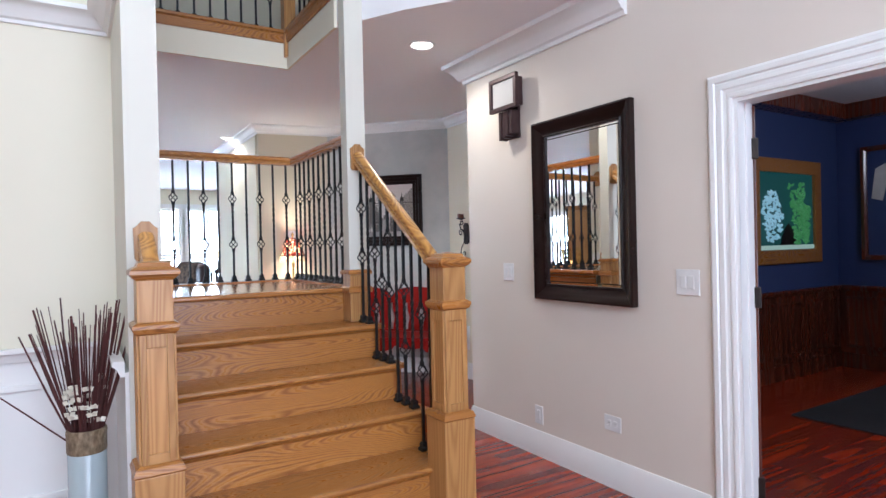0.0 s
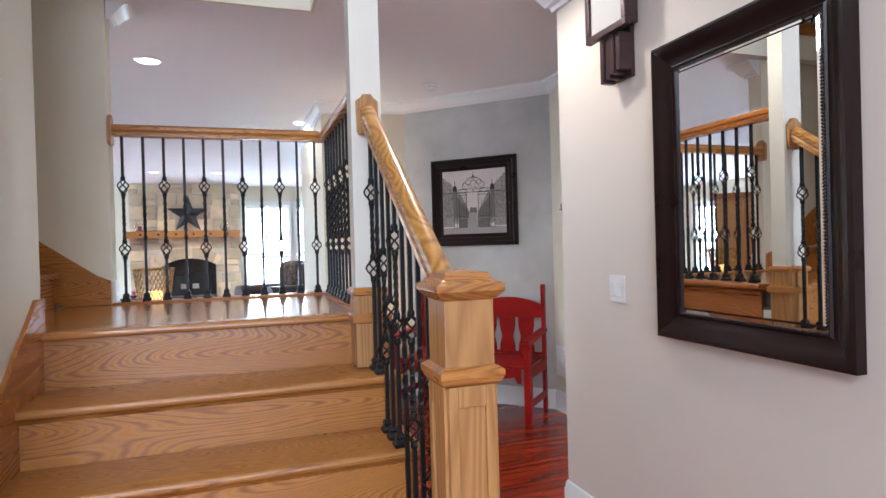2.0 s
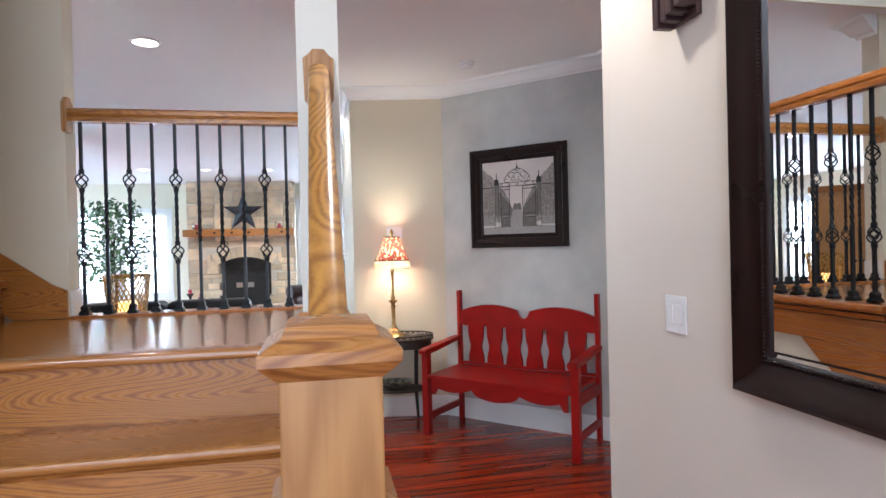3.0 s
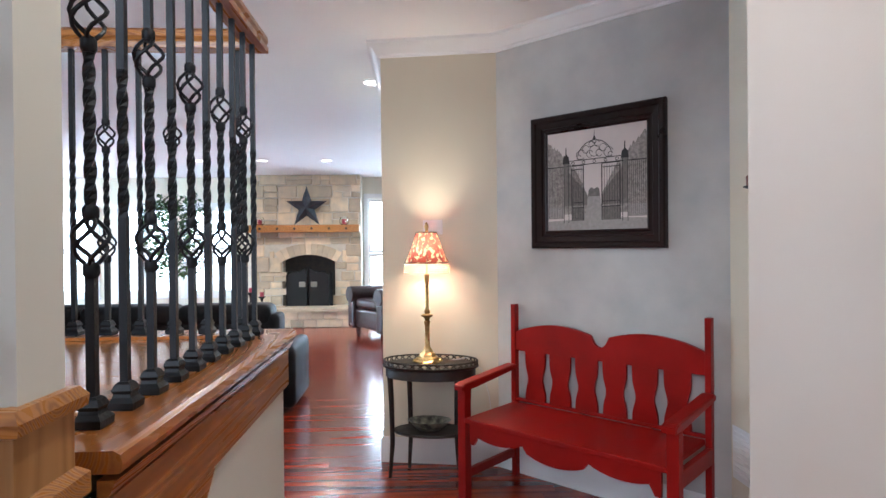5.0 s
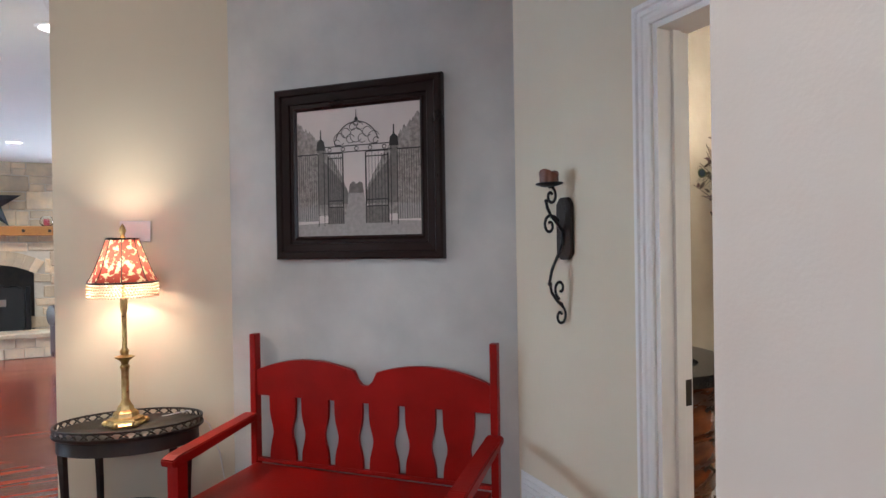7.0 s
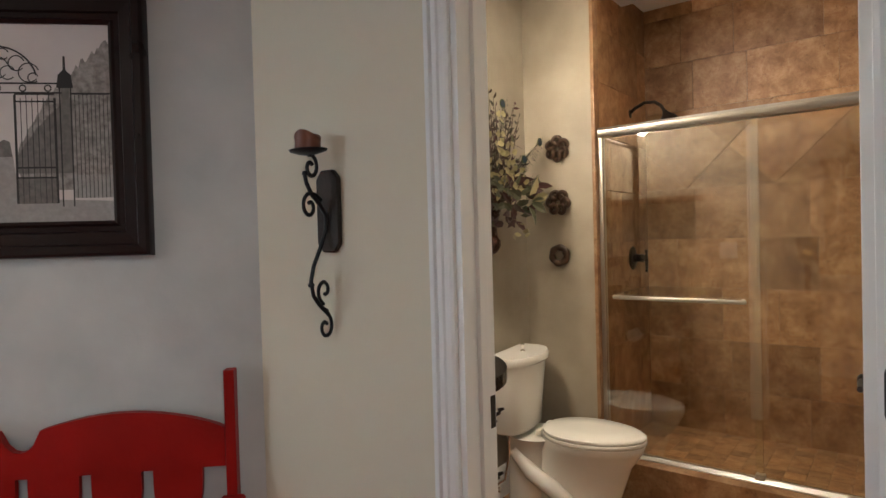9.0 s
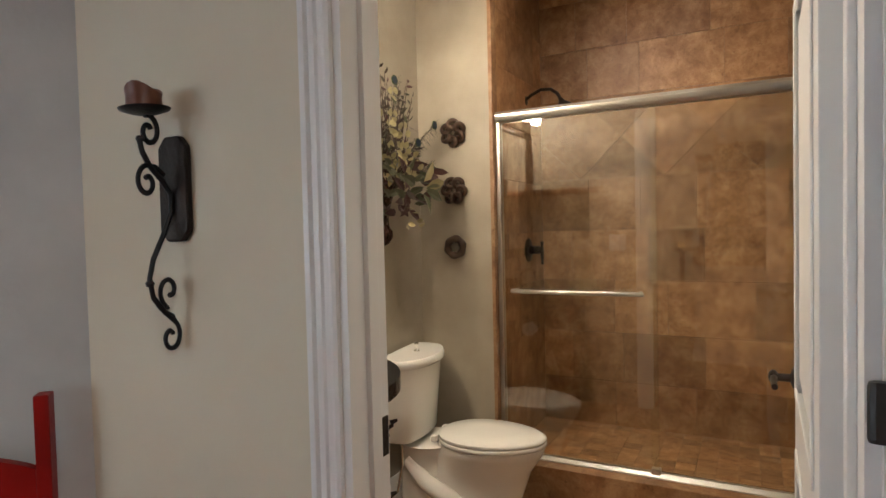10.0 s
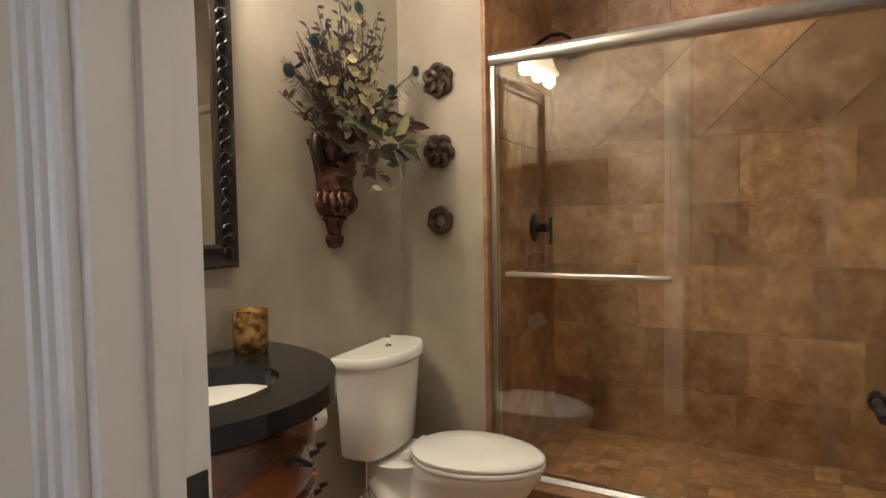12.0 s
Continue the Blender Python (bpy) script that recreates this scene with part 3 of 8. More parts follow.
def casing(name, width, height, m, jamb=0.12, deep=0.022, broad=0.11, mat="trim", label="white moulded door casing", lined=True):
    """A door's casing in local x (across) and z, facing -y, with jamb linings running back."""
    t = new(name)
    t.matrix_basis = m
    tagged(t, label, "casing", kind="structure")
    steps = [(o * broad, d) for o, d in ((0.0, 0.5), (0.10, 0.68), (0.18, 0.68), (0.22, 0.46), (0.36, 0.58), (0.42, 0.82), (0.60, 0.82), (0.66, 0.60), (0.72, 1.0), (0.90, 1.0), (1.0, 0.6))]
    for side in (-1, 1):
        x0 = side * width / 2
        pts = [(x0 + side * o, -deep * d) for o, d in steps] + [(x0 + side * broad, 0), (x0, 0)]
        bm = bm_new()
        low = [bm.verts.new((x, y, 0)) for x, y in pts]
        high = [bm.verts.new((x, y, height + abs(x - x0))) for x, y in pts]
        n = len(pts)
        bm.faces.new(low), bm.faces.new(high[::-1])
        for i in range(n):
            bm.faces.new((low[i], low[(i + 1) % n], high[(i + 1) % n], high[i]))
        part("side_casing", bm, MAT[mat], t)
        if not lined:
            continue
        x1 = side * (width / 2 - 0.018)
        part("jamb", box(min(x0, x1), 0.0005, 0, max(x0, x1), jamb, height), MAT[mat], t)
        x2 = x1 - side * 0.012
        part("door_stop", box(min(x1, x2), jamb * 0.42, 0, max(x1, x2), jamb * 0.68, height - 0.018, 0.002), MAT[mat], t)
    pts = [(height + o, -deep * d) for o, d in steps] + [(height + broad, 0), (height, 0)]
    bm = bm_new()
    a = [bm.verts.new((-width / 2 - (z - height), y, z)) for z, y in pts]
    b = [bm.verts.new((width / 2 + (z - height), y, z)) for z, y in pts]
    n = len(pts)
    bm.faces.new(a), bm.faces.new(b[::-1])
    for i in range(n):
        bm.faces.new((a[i], a[(i + 1) % n], b[(i + 1) % n], b[i]))
    part("head_casing", bm, MAT[mat], t)
    if lined:
        part("head_jamb", box(-width / 2 + 0.018, 0.0005, height - 0.018, width / 2 - 0.018, jamb, height), MAT[mat], t)
    return t


study_casing = casing("trim_study_casing", 1.545, 2.09, pose(WX, 0.8725, 0, 0, 0, -90), broad=0.125)
bath_casing = casing("trim_bath_casing", 0.826, 2.16, pose(BX, 4.443, 0, 0, 0, -90), broad=0.070, jamb=0.1285)
casing("trim_bath_inner_casing", 0.826, 2.16, pose(BX + 0.129, 4.443, 0, 0, 0, 90), broad=0.070, lined=False)
part("strike_plate", box(-0.395, 0.088, 1.0, -0.3915, 0.122, 1.08, 0.001), MAT["bronze"], bath_casing, "dark bronze strike plate")
part("hinge", box(0.386, 0.075, 0.96, 0.395, 0.125, 1.05, 0.002), MAT["bronze"], bath_casing, "dark bronze hinge leaf")

part("hinge", box(0.394, -0.034, 1.186, 0.445, -0.0185, 1.264, 0.0075), MAT["black"], bath_casing, "black rounded hinge knuckle")

# wainscot on the dining wall
w = new("wainscot")
tagged(w, "white panelled wainscot with a chair rail", "wainscot", kind="structure")
part("backing", box(-4.5, 3.436, 0, 0.17, 3.4495, 0.95), MAT["trim"], w)
part("chair_rail", sweep([(0, 0.93), (0.015, 0.93), (0.03, 0.965), (0.045, 0.975), (0.045, 0.995), (0.0, 0.995)], [(0.155, 2.72), (0.155, 3.436), (-4.4, 3.436)]), MAT["trim"], w)
part("side_backing", box(0.155, 2.705, 0, 0.1695, 3.436, 0.95), MAT["trim"], w)
for x in (-0.92, -1.95, -2.98):
    for z0, z1 in ((0.26, 0.82),):
        bm = bm_new()
        for a in ((x, z0, x + 0.90, z0 + 0.03), (x, z1 - 0.03, x + 0.90, z1), (x, z0 + 0.03, x + 0.03, z1 - 0.03), (x + 0.87, z0 + 0.03, x + 0.90, z1 - 0.03)):
            add_box(bm, a[0], 3.422, a[1], a[2], 3.436, a[3], 0.004)
        part("panel_moulding", bm, MAT["trim"], w)
baseboard([(0.155, 2.72), (0.155, 3.436), (-4.4, 3.436)])

# ---- stairs ----
RISE, RUN = 0.195, 0.267
stairs = thing("staircase", pose(0, 0, 0), "varnished oak staircase with broad grained treads", "stairs")


def nosed(x0, y0, x1, y1, top, thick=0.032, r=0.014):
    """A board with a rounded front edge towards -y and a rounded end towards +x."""
    bm = box(x0, y0, top - thick, x1, y1, top)
    es = [e for e in bm.edges if abs(sum(v.co.y for v in e.verts) / 2 - y0) < 1e-5 and abs(e.verts[0].co.z - e.verts[1].co.z) < 1e-5]
    es += [e for e in bm.edges if abs(sum(v.co.x for v in e.verts) / 2 - x1) < 1e-5 and abs(e.verts[0].co.z - e.verts[1].co.z) < 1e-5 and e not in es]
    bmesh.ops.bevel(bm, geom=es, offset=r, segments=3, affect="EDGES", profile=0.5)
    return bm


for i in range(5):
    top, front = RISE * (i + 1), LEDGE - RUN * (5 - i)
    part("tread", nosed(0.302, front, 1.565, front + RUN + 0.0295, top), MAT["oak"], stairs, smooth=40)
    part("riser", box(0.302, front + 0.03, top - RISE, 1.525, front + 0.045, top - 0.0325), MAT["oak"], stairs)
    part("cove", sweep([(0, top - 0.05), (0.014, top - 0.034), (0, top - 0.034)], [(0.302, front + 0.03), (1.525, front + 0.03)], flip=True), MAT["oak"], stairs)
part("riser", box(0.302, LEDGE + 0.03, RISE * 5, 1.43, LEDGE + 0.045, LAND - 0.0325), MAT["oak"], stairs)
# raking skirt on the wall side, and cut stringer with the wall below it on the open side
S0, S1 = LEDGE - RUN * 5, LEDGE
slope = RISE / RUN
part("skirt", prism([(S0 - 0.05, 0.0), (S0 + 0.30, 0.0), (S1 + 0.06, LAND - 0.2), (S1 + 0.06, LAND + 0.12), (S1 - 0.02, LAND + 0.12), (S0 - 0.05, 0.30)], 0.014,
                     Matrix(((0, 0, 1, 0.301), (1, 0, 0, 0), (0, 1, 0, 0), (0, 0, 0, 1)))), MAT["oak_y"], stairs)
cut = [(S0 + 0.03, 0.0)]
for i in range(5):
    front, top = S0 + RUN * i + 0.03, RISE * (i + 1) - 0.033
    cut += [(front, top), (front + RUN, top)]
cut += [(S1 + 0.03, LAND - 0.2), (S1 + 0.42, LAND - 0.2), (S1 + 0.03, LAND - 0.50), (S0 + 0.62, 0.0)]
YZ = Matrix(((0, 0, 1, 1.526), (1, 0, 0, 0), (0, 1, 0, 0), (0, 0, 0, 1)))
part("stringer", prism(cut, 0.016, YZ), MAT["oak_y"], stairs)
structure("wall_stair_side", prism([(S0 + 0.20, 0.0), (S1 + 0.02, 0.0), (S1 + 0.02, LAND - 0.40), (S1 - 0.1, LAND - 0.40)], 0.05,
                                   Matrix(((0, 0, 1, 1.47), (1, 0, 0, 0), (0, 1, 0, 0), (0, 0, 0, 1)))), MAT["pale"], "pale painted wall under the stairs")

landing = thing("stair_landing", pose(0, 0, 0), "varnished oak stair landing with a moulded edge", "landing")
edges = [LEDGE, 3.575, 3.66, 3.745, 3.83, 3.915, 4.0, 4.085, 4.17, 4.255, 4.34, 4.425, 4.51, 4.595, 4.66]
for k, (a, b) in enumerate(zip(edges, edges[1:])):
    part("board", nosed(-0.05 if a > 3.56 else 0.302, a, 1.50, b - 0.0012, LAND, 0.03, 0.012) if k == 0 else box(-0.05 if a > 3.56 else 0.302, a, LAND - 0.03, 1.50, b - 0.0012, LAND, 0.0008), MAT["oak_floor"], landing, smooth=30 if k == 0 else 0)
cap = sweep([(-0.055, LAND + 0.001), (-0.050, LAND + 0.010), (0.072, LAND + 0.012), (0.082, LAND + 0.006), (0.085, LAND - 0.008), (0.080, LAND - 0.020), (0.0, LAND - 0.020), (0.0, LAND + 0.001)], [(1.5005, 3.55), (1.5005, 4.665), (0.335, 4.665)], flip=True)
part("edge_cap", cap, MAT["oak_y"], landing, smooth=30)
part("edge_cove", sweep([(0, LAND - 0.055), (0.016, LAND - 0.05), (0.026, LAND - 0.0285), (0, LAND - 0.0285)], [(1.551, 3.55), (1.551, 4.715), (0.335, 4.715)], flip=True), MAT["oak_y"], landing, smooth=30)
part("fascia", sweep([(0, LAND - 0.17), (0.013, LAND - 0.17), (0.013, LAND - 0.056), (0, LAND - 0.056)], [(1.551, 3.55), (1.551, 4.705), (0.335, 4.705)], flip=True), MAT["oak_y"], landing)
part("apron", prism([(3.50, LAND - 0.171), (3.98, LAND - 0.171), (3.72, LAND - 0.40), (3.50, LAND - 0.52)], 0.014, Matrix(((0, 0, 1, 1.552), (1, 0, 0, 0), (0, 1, 0, 0), (0, 0, 0, 1)))), MAT["oak_y"], landing)
structure("baseboard_landing", box(0.331, 4.664, LAND + 0.001, 0.344, 4.778, LAND + 0.13, 0.003), MAT["trim"], "white baseboard on the wall end")
structure("wall_landing_core", box(0.31, 3.56, 0, 1.42, 4.59, LAND - 0.04), MAT["pale"], "pale painted core under the landing")

# plinth round the foot of the column
plinth = thing("column_plinth", pose(1.485, 3.443, -0.012) @ Matrix.Diagonal((0.88, 0.78, 1, 1)), "varnished oak plinth at the foot of the column", "plinth")
part("body", box(-0.075, -0.075, LAND - 0.194, 0.075, 0.075, LAND + 0.105, 0.003), MAT["oak_z"], plinth)
for z in (LAND + 0.105, LAND - 0.0):
    o = 0.0 if z > LAND + 0.05 else 0.002
    part("moulding", sweep([(0, z - 0.012), (0.012, z - 0.008), (0.014, z + 0.006), (0.004, z + 0.018), (-0.014, z + 0.02), (-0.014, z - 0.012)] if o == 0 else [(0, z - 0.02), (0.014, z - 0.014), (0.014, z + 0.012), (0, z + 0.022)],
                           [(-0.0755, -0.0755), (0.0755, -0.0755), (0.0755, 0.0755), (-0.0755, 0.0755)], closed=True, flip=True), MAT["oak"], plinth, smooth=30)


def newel(x, y):
    """A box newel: base block, panelled shaft, band, upper block and stepped cap."""
    t = thing("newel_post", pose(x, y, 0), "varnished oak box newel post with a stepped cap", "newel post", "newel posts of the stairs")
    part("base_block", box(-0.083, -0.083, 0.0, 0.083, 0.083, 0.625, 0.004), MAT["oak_z"], t)
    part("base_moulding", lathe([(0.083 * 1.414, 0.625), (0.088 * 1.414, 0.632), (0.078 * 1.414, 0.655), (0.062 * 1.414, 0.665)], 4, pose(0, 0, 0, 0, 0, 45)), MAT["oak"], t)
    part("shaft", box(-0.058, -0.058, 0.66, 0.058, 0.058, 1.135, 0.003), MAT["oak_z"], t)
    for r in range(4):
        bm = bm_new()
        add_box(bm, -0.057, -0.0665, 0.664, -0.034, -0.058, 1.133, 0.002)
        add_box(bm, 0.034, -0.0665, 0.664, 0.057, -0.058, 1.133, 0.002)
        add_box(bm, -0.034, -0.0665, 1.085, 0.034, -0.058, 1.133, 0.002)
        add_box(bm, -0.034, -0.0665, 0.664, 0.034, -0.058, 0.70, 0.002)
        bmesh.ops.transform(bm, matrix=pose(0, 0, 0, 0, 0, 90 * r), verts=bm.verts[:])
        part("panel_frame", bm, MAT["oak_z"], t)
    part("band", lathe([(0.060 * 1.414, 1.130), (0.072 * 1.414, 1.14), (0.079 * 1.414, 1.155), (0.079 * 1.414, 1.168), (0.064 * 1.414, 1.178)], 4, pose(0, 0, 0, 0, 0, 45)), MAT["oak"], t)
    part("upper_block", box(-0.061, -0.061, 1.176, 0.061, 0.061, 1.335, 0.003), MAT["oak_z"], t)
    part("cap", lathe([(0.061 * 1.414, 1.330), (0.070 * 1.414, 1.338), (0.083 * 1.414, 1.352), (0.083 * 1.414, 1.366), (0.068 * 1.414, 1.376), (0.058 * 1.414, 1.380), (0.052 * 1.414, 1.394), (0.004, 1.402)], 4, pose(0, 0, 0, 0, 0, 45)), MAT["oak"], t)
    return t


newel_a = newel(1.487, 2.375)
newel_b = copy_thing(newel_a, pose(0.240, 2.445, 0))


def twisted(z0, z1, half=0.0068, turns=0.0, n=2):
    """A square bar from z0 to z1, twisted."""
    bm = bm_new()
    rings = []
    for i in range(n + 1):
        f = i / n
        a = 2 * math.pi * turns * f + math.pi / 4
        rings.append([bm.verts.new((1.414 * half * math.cos(a + k * math.pi / 2), 1.414 * half * math.sin(a + k * math.pi / 2), z0 + (z1 - z0) * f)) for k in range(4)])
    for p, q in zip(rings, rings[1:]):
        for k in range(4):
            bm.faces.new((p[k], p[(k + 1) % 4], q[(k + 1) % 4], q[k]))
    bm.faces.new(rings[0][::-1]), bm.faces.new(rings[-1])
    return bm


def basket_mesh():
    bm = bm_new()
    for k in range(4):
        pts = []
        for i in range(9):
            f = i / 8
            a = k * math.pi / 2 + f * math.pi * 0.9
            r = 0.005 + 0.023 * math.sin(math.pi * f)
            pts.append((r * math.cos(a), r * math.sin(a), -0.038 + 0.076 * f))
        add_tube(bm, pts, 0.0036, 5)
    for z in (-0.044, 0.044):
        add_lathe(bm, [(0.009, z - 0.012), (0.0125, z - 0.006), (0.0125, z + 0.006), (0.009, z + 0.012)], 8)
    return mesh_of("basket", bm, MAT["iron"], 50)


BASKET = basket_mesh()
SHOE = mesh_of("shoe", lathe([(0.030, 0.0), (0.031, 0.012), (0.022, 0.020), (0.020, 0.026), (0.024, 0.032), (0.018, 0.042), (0.012, 0.046)], 4, pose(0, 0, 0, 0, 0, 45)), MAT["iron"])
BARS = {}


def baluster(parent, x, y, z0, z1, baskets=()):
    """A black iron bar with a shoe; between its baskets it is twisted."""
    key = (round(z1 - z0, 3), tuple(round(b - z0, 3) for b in baskets))
    if key not in BARS:
        h = z1 - z0
        bm = twisted(0, h, 0.0062)
        if len(baskets) == 2:
            bm.free()
            lo, hi = baskets[0] - z0, baskets[1] - z0
            bm = twisted(0, lo - 0.042)
            tw = twisted(lo + 0.042, hi - 0.042, 0.0066, 1.75, 22)
            up = twisted(hi + 0.042, h)
            for other in (tw, up):
                me = bpy.data.meshes.new("tmp")
                other.to_mesh(me)
                other.free()
                bm.from_mesh(me)
                bpy.data.meshes.remove(me)
        elif len(baskets) == 1:
            bm.free()
            lo = baskets[0] - z0
            bm = twisted(0, lo - 0.042)
            up = twisted(lo + 0.042, h)
            me = bpy.data.meshes.new("tmp")
            up.to_mesh(me)
            up.free()
            bm.from_mesh(me)
            bpy.data.meshes.remove(me)
        else:
            bm.free()
            bm = twisted(0, h * 0.36)
            for other in (twisted(h * 0.36, h * 0.64, 0.0066, 1.5, 20), twisted(h * 0.64, h)):
                me = bpy.data.meshes.new("tmp")
                other.to_mesh(me)
                other.free()
                bm.from_mesh(me)
                bpy.data.meshes.remove(me)
        BARS[key] = mesh_of("baluster", bm, MAT["iron"])
    b = new("baluster", BARS[key])
    b.parent = parent
    b.location = (x, y, z0)
    s = new("shoe", SHOE)
    s.parent = b
    for z in baskets:
        k = new("basket", BASKET)
        k.parent = b
        k.location = (0, 0, z - z0)
    return b


RAIL = [(-0.030, 0.0), (-0.030, 0.018), (-0.024, 0.026), (-0.030, 0.036), (-0.028, 0.052), (-0.016, 0.064), (0.0, 0.067), (0.016, 0.064), (0.028, 0.052), (0.030, 0.036), (0.024, 0.026), (0.030, 0.018), (0.030, 0.0)]


def rail_run(a, b, name, parent, mat):
    """A moulded handrail from a to b (bottom centre line)."""
    a, b = Vector(a), Vector(b)
    d = (b - a).normalized()
    side = d.cross(Vector((0, 0, 1))).normalized()
    up = side.cross(d)
    bm = bm_new()
    r0 = [bm.verts.new(a + side * o + up * z) for o, z in RAIL]
    r1 = [bm.verts.new(b + side * o + up * z) for o, z in RAIL]
    n = len(RAIL)
    for i in range(n):
        bm.faces.new((r0[i], r0[(i + 1) % n], r1[(i + 1) % n], r1[i]))
    bm.faces.new(r0[::-1]), bm.faces.new(r1)
    return part(name, bm, MAT[mat], parent, smooth=35)


def rosette(parent, m):
    out = [(-0.042, -0.065), (-0.034, -0.078), (0.034, -0.078), (0.042, -0.065), (0.045, 0.055), (0.030, 0.066), (0.016, 0.083), (-0.016, 0.083), (-0.030, 0.066), (-0.045, 0.055)]
    bm = prism(out, 0.02, m)
    return part("rosette", bm, MAT["oak_z"], parent, "shaped oak wall rosette")


back_rail = thing("landing_railing", pose(0, 0, LAND), "oak handrail on black iron balusters across the landing back", "railing", "railings of the landing")
RZ = 0.913
rail_run((0.35, 4.66, RZ), (1.456, 4.66, RZ), "handrail", back_rail, "oak")
rosette(back_rail, Matrix(((0, 0, 1, 0.331), (1, 0, 0, 4.66), (0, 1, 0, RZ + 0.03), (0, 0, 0, 1))))
for k in range(11):
    baluster(back_rail, 0.395 + 0.103 * k, 4.66, 0.012, RZ, (0.295, 0.64) if k % 2 == 0 else ())
side_rail = thing("landing_railing", pose(0, 0, LAND), "oak handrail on black iron balusters beside the landing", "railing", "railings of the landing")
rail_run((1.486, 3.491, RZ), (1.486, 4.69, RZ + 0.001), "handrail", side_rail, "oak_y")
for k in range(10):
    baluster(side_rail, 1.486, 4.603 - 0.104 * k, 0.012, RZ, (0.295, 0.64) if k % 2 == 1 else ())

stair_rail = thing("stair_railing", pose(0, 0, 0), "oak handrail on black iron balusters up the stairs", "railing")
H0, H1 = Vector((1.487, 2.425, 1.275)), Vector((1.487, 3.404, 1.968))
rail_run(H0, H1, "handrail", stair_rail, "oak_rail")
rosette(stair_rail, Matrix(((1, 0, 0, 1.487), (0, 0, 1, 3.384), (0, 1, 0, H1.z + 0.02), (0, 0, 0, 1))))
k = 0
for i in range(4, 0, -1):
    front, top = LEDGE - RUN * (5 - i), RISE * (i + 1)
    for y in (front + 0.225, front + 0.137, front + 0.05):
        if y < 2.47 or y > 3.36:
            continue
        rail = H0.z + (H1.z - H0.z) * (y - H0.y) / (H1.y - H0.y)
        kind = k % 4
        baluster(stair_rail, 1.487, y, top, rail + 0.005, (top + 0.40, top + 0.70) if kind == 0 else (top + 0.30, top + 0.62) if kind == 2 else (top + 0.45,) if kind == 3 and k % 8 == 3 else ())
        k += 1

short_rail = thing("stair_railing", pose(0, 0, 0), "short oak handrail between newel post and wall end", "railing")
rail_run((0.240, 2.49, 1.33), (0.240, 2.690, 1.46), "handrail", short_rail, "oak_rail")
rosette(short_rail, Matrix(((1, 0, 0, 0.240), (0, 0, 1, 2.678), (0, 1, 0, 1.475), (0, 0, 0, 1))))
baluster(short_rail, 0.240, 2.60, 0.39, 1.39, (0.82, 1.12))
part("base_rail", box(0.175, 2.50, 0.0, 0.30, 2.699, 0.39, 0.004), MAT["oak_y"], short_rail)

# upper flight, turning away behind the pale wall
upper = thing("upper_staircase", pose(0, 0, LAND), "varnished oak upper flight with a raking skirt", "stairs")
for i in range(8):
    x1 = 0.06 - 0.26 * i
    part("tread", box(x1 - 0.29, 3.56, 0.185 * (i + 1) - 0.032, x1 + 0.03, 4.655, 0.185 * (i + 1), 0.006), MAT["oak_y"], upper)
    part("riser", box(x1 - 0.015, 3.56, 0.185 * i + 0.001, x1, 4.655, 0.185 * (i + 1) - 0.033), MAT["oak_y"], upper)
XZ = Matrix(((1, 0, 0, 0), (0, 0, 1, 4.642), (0, 1, 0, 0), (0, 0, 0, 1)))
part("skirt", prism([(0.325, 0.002), (0.325, 0.13), (0.26, 0.16), (-2.0, 1.80), (-2.0, 1.45), (0.1, 0.002)], 0.016, XZ), MAT["oak"], upper)

# upper gallery edge
edge = thing("gallery_edge", pose(0, 0, 0), "cream fascia with an oak band at the upper gallery", "fascia")
part("fascia", sweep([(0, CEIL - 0.03), (0.02, CEIL - 0.03), (0.02, 3.01), (0, 3.01)], [(-4.4, 4.519), (1.429, 4.519), (1.429, 3.52)], flip=True), MAT["cream"], edge)
part("band", sweep([(0, 3.011), (0.03, 3.011), (0.034, 3.02), (0.034, 3.075), (0.05, 3.085), (0.05, 3.105), (-0.12, 3.105), (-0.12, 3.075), (0, 3.075)], [(-4.4, 4.519), (1.429, 4.519), (1.429, 3.52)], flip=True), MAT["oak"], edge)
gallery = thing("gallery_railing", pose(0, 0, 3.105), "oak handrail on black iron balusters along the gallery", "railing")
rail_run((-4.0, 4.57, 0.88), (1.43, 4.57, 0.88), "handrail", gallery, "oak")
rail_run((1.475, 4.52, 0.88), (1.475, 3.53, 0.88), "handrail", gallery, "oak_y")
for k in range(22):
    baluster(gallery, 1.31 - 0.11 * k, 4.57, 0.0, 0.88, (0.27, 0.61) if k % 2 == 0 else ())
for k in range(8):
    baluster(gallery, 1.475, 3.62 + 0.107 * k, 0.0, 0.88, (0.27, 0.61) if k % 2 == 0 else ())
part("newel", box(1.385, 4.465, -0.20, 1.475, 4.555, 1.05, 0.004), MAT["oak_z"], gallery, "square oak gallery newel")

# ---- hall ----
def frame_moulding(parent, w, h, profile, mat, name="frame_rail", label=""):
    """Four mitred lengths of moulding round an opening w x h, centred, in local x and z, facing -y.
    profile: (outward, forward) pairs, outward from the opening."""
    for k in range(4):
        half, across = (w / 2, h / 2) if k % 2 == 0 else (h / 2, w / 2)
        bm = bm_new()
        a = [bm.verts.new((-half - o, -f, across + o)) for o, f in profile]
        b = [bm.verts.new((half + o, -f, across + o)) for o, f in profile]
        n = len(profile)
        for i in range(n):
            bm.faces.new((a[i], a[(i + 1) % n], b[(i + 1) % n], b[i]))
        bm.faces.new(a[::-1]), bm.faces.new(b)
        bmesh.ops.transform(bm, matrix=Matrix.Rotation(radians(90 * k), 4, "Y"), verts=bm.verts[:])
        part(name, bm, MAT[mat], parent, label, smooth=25)


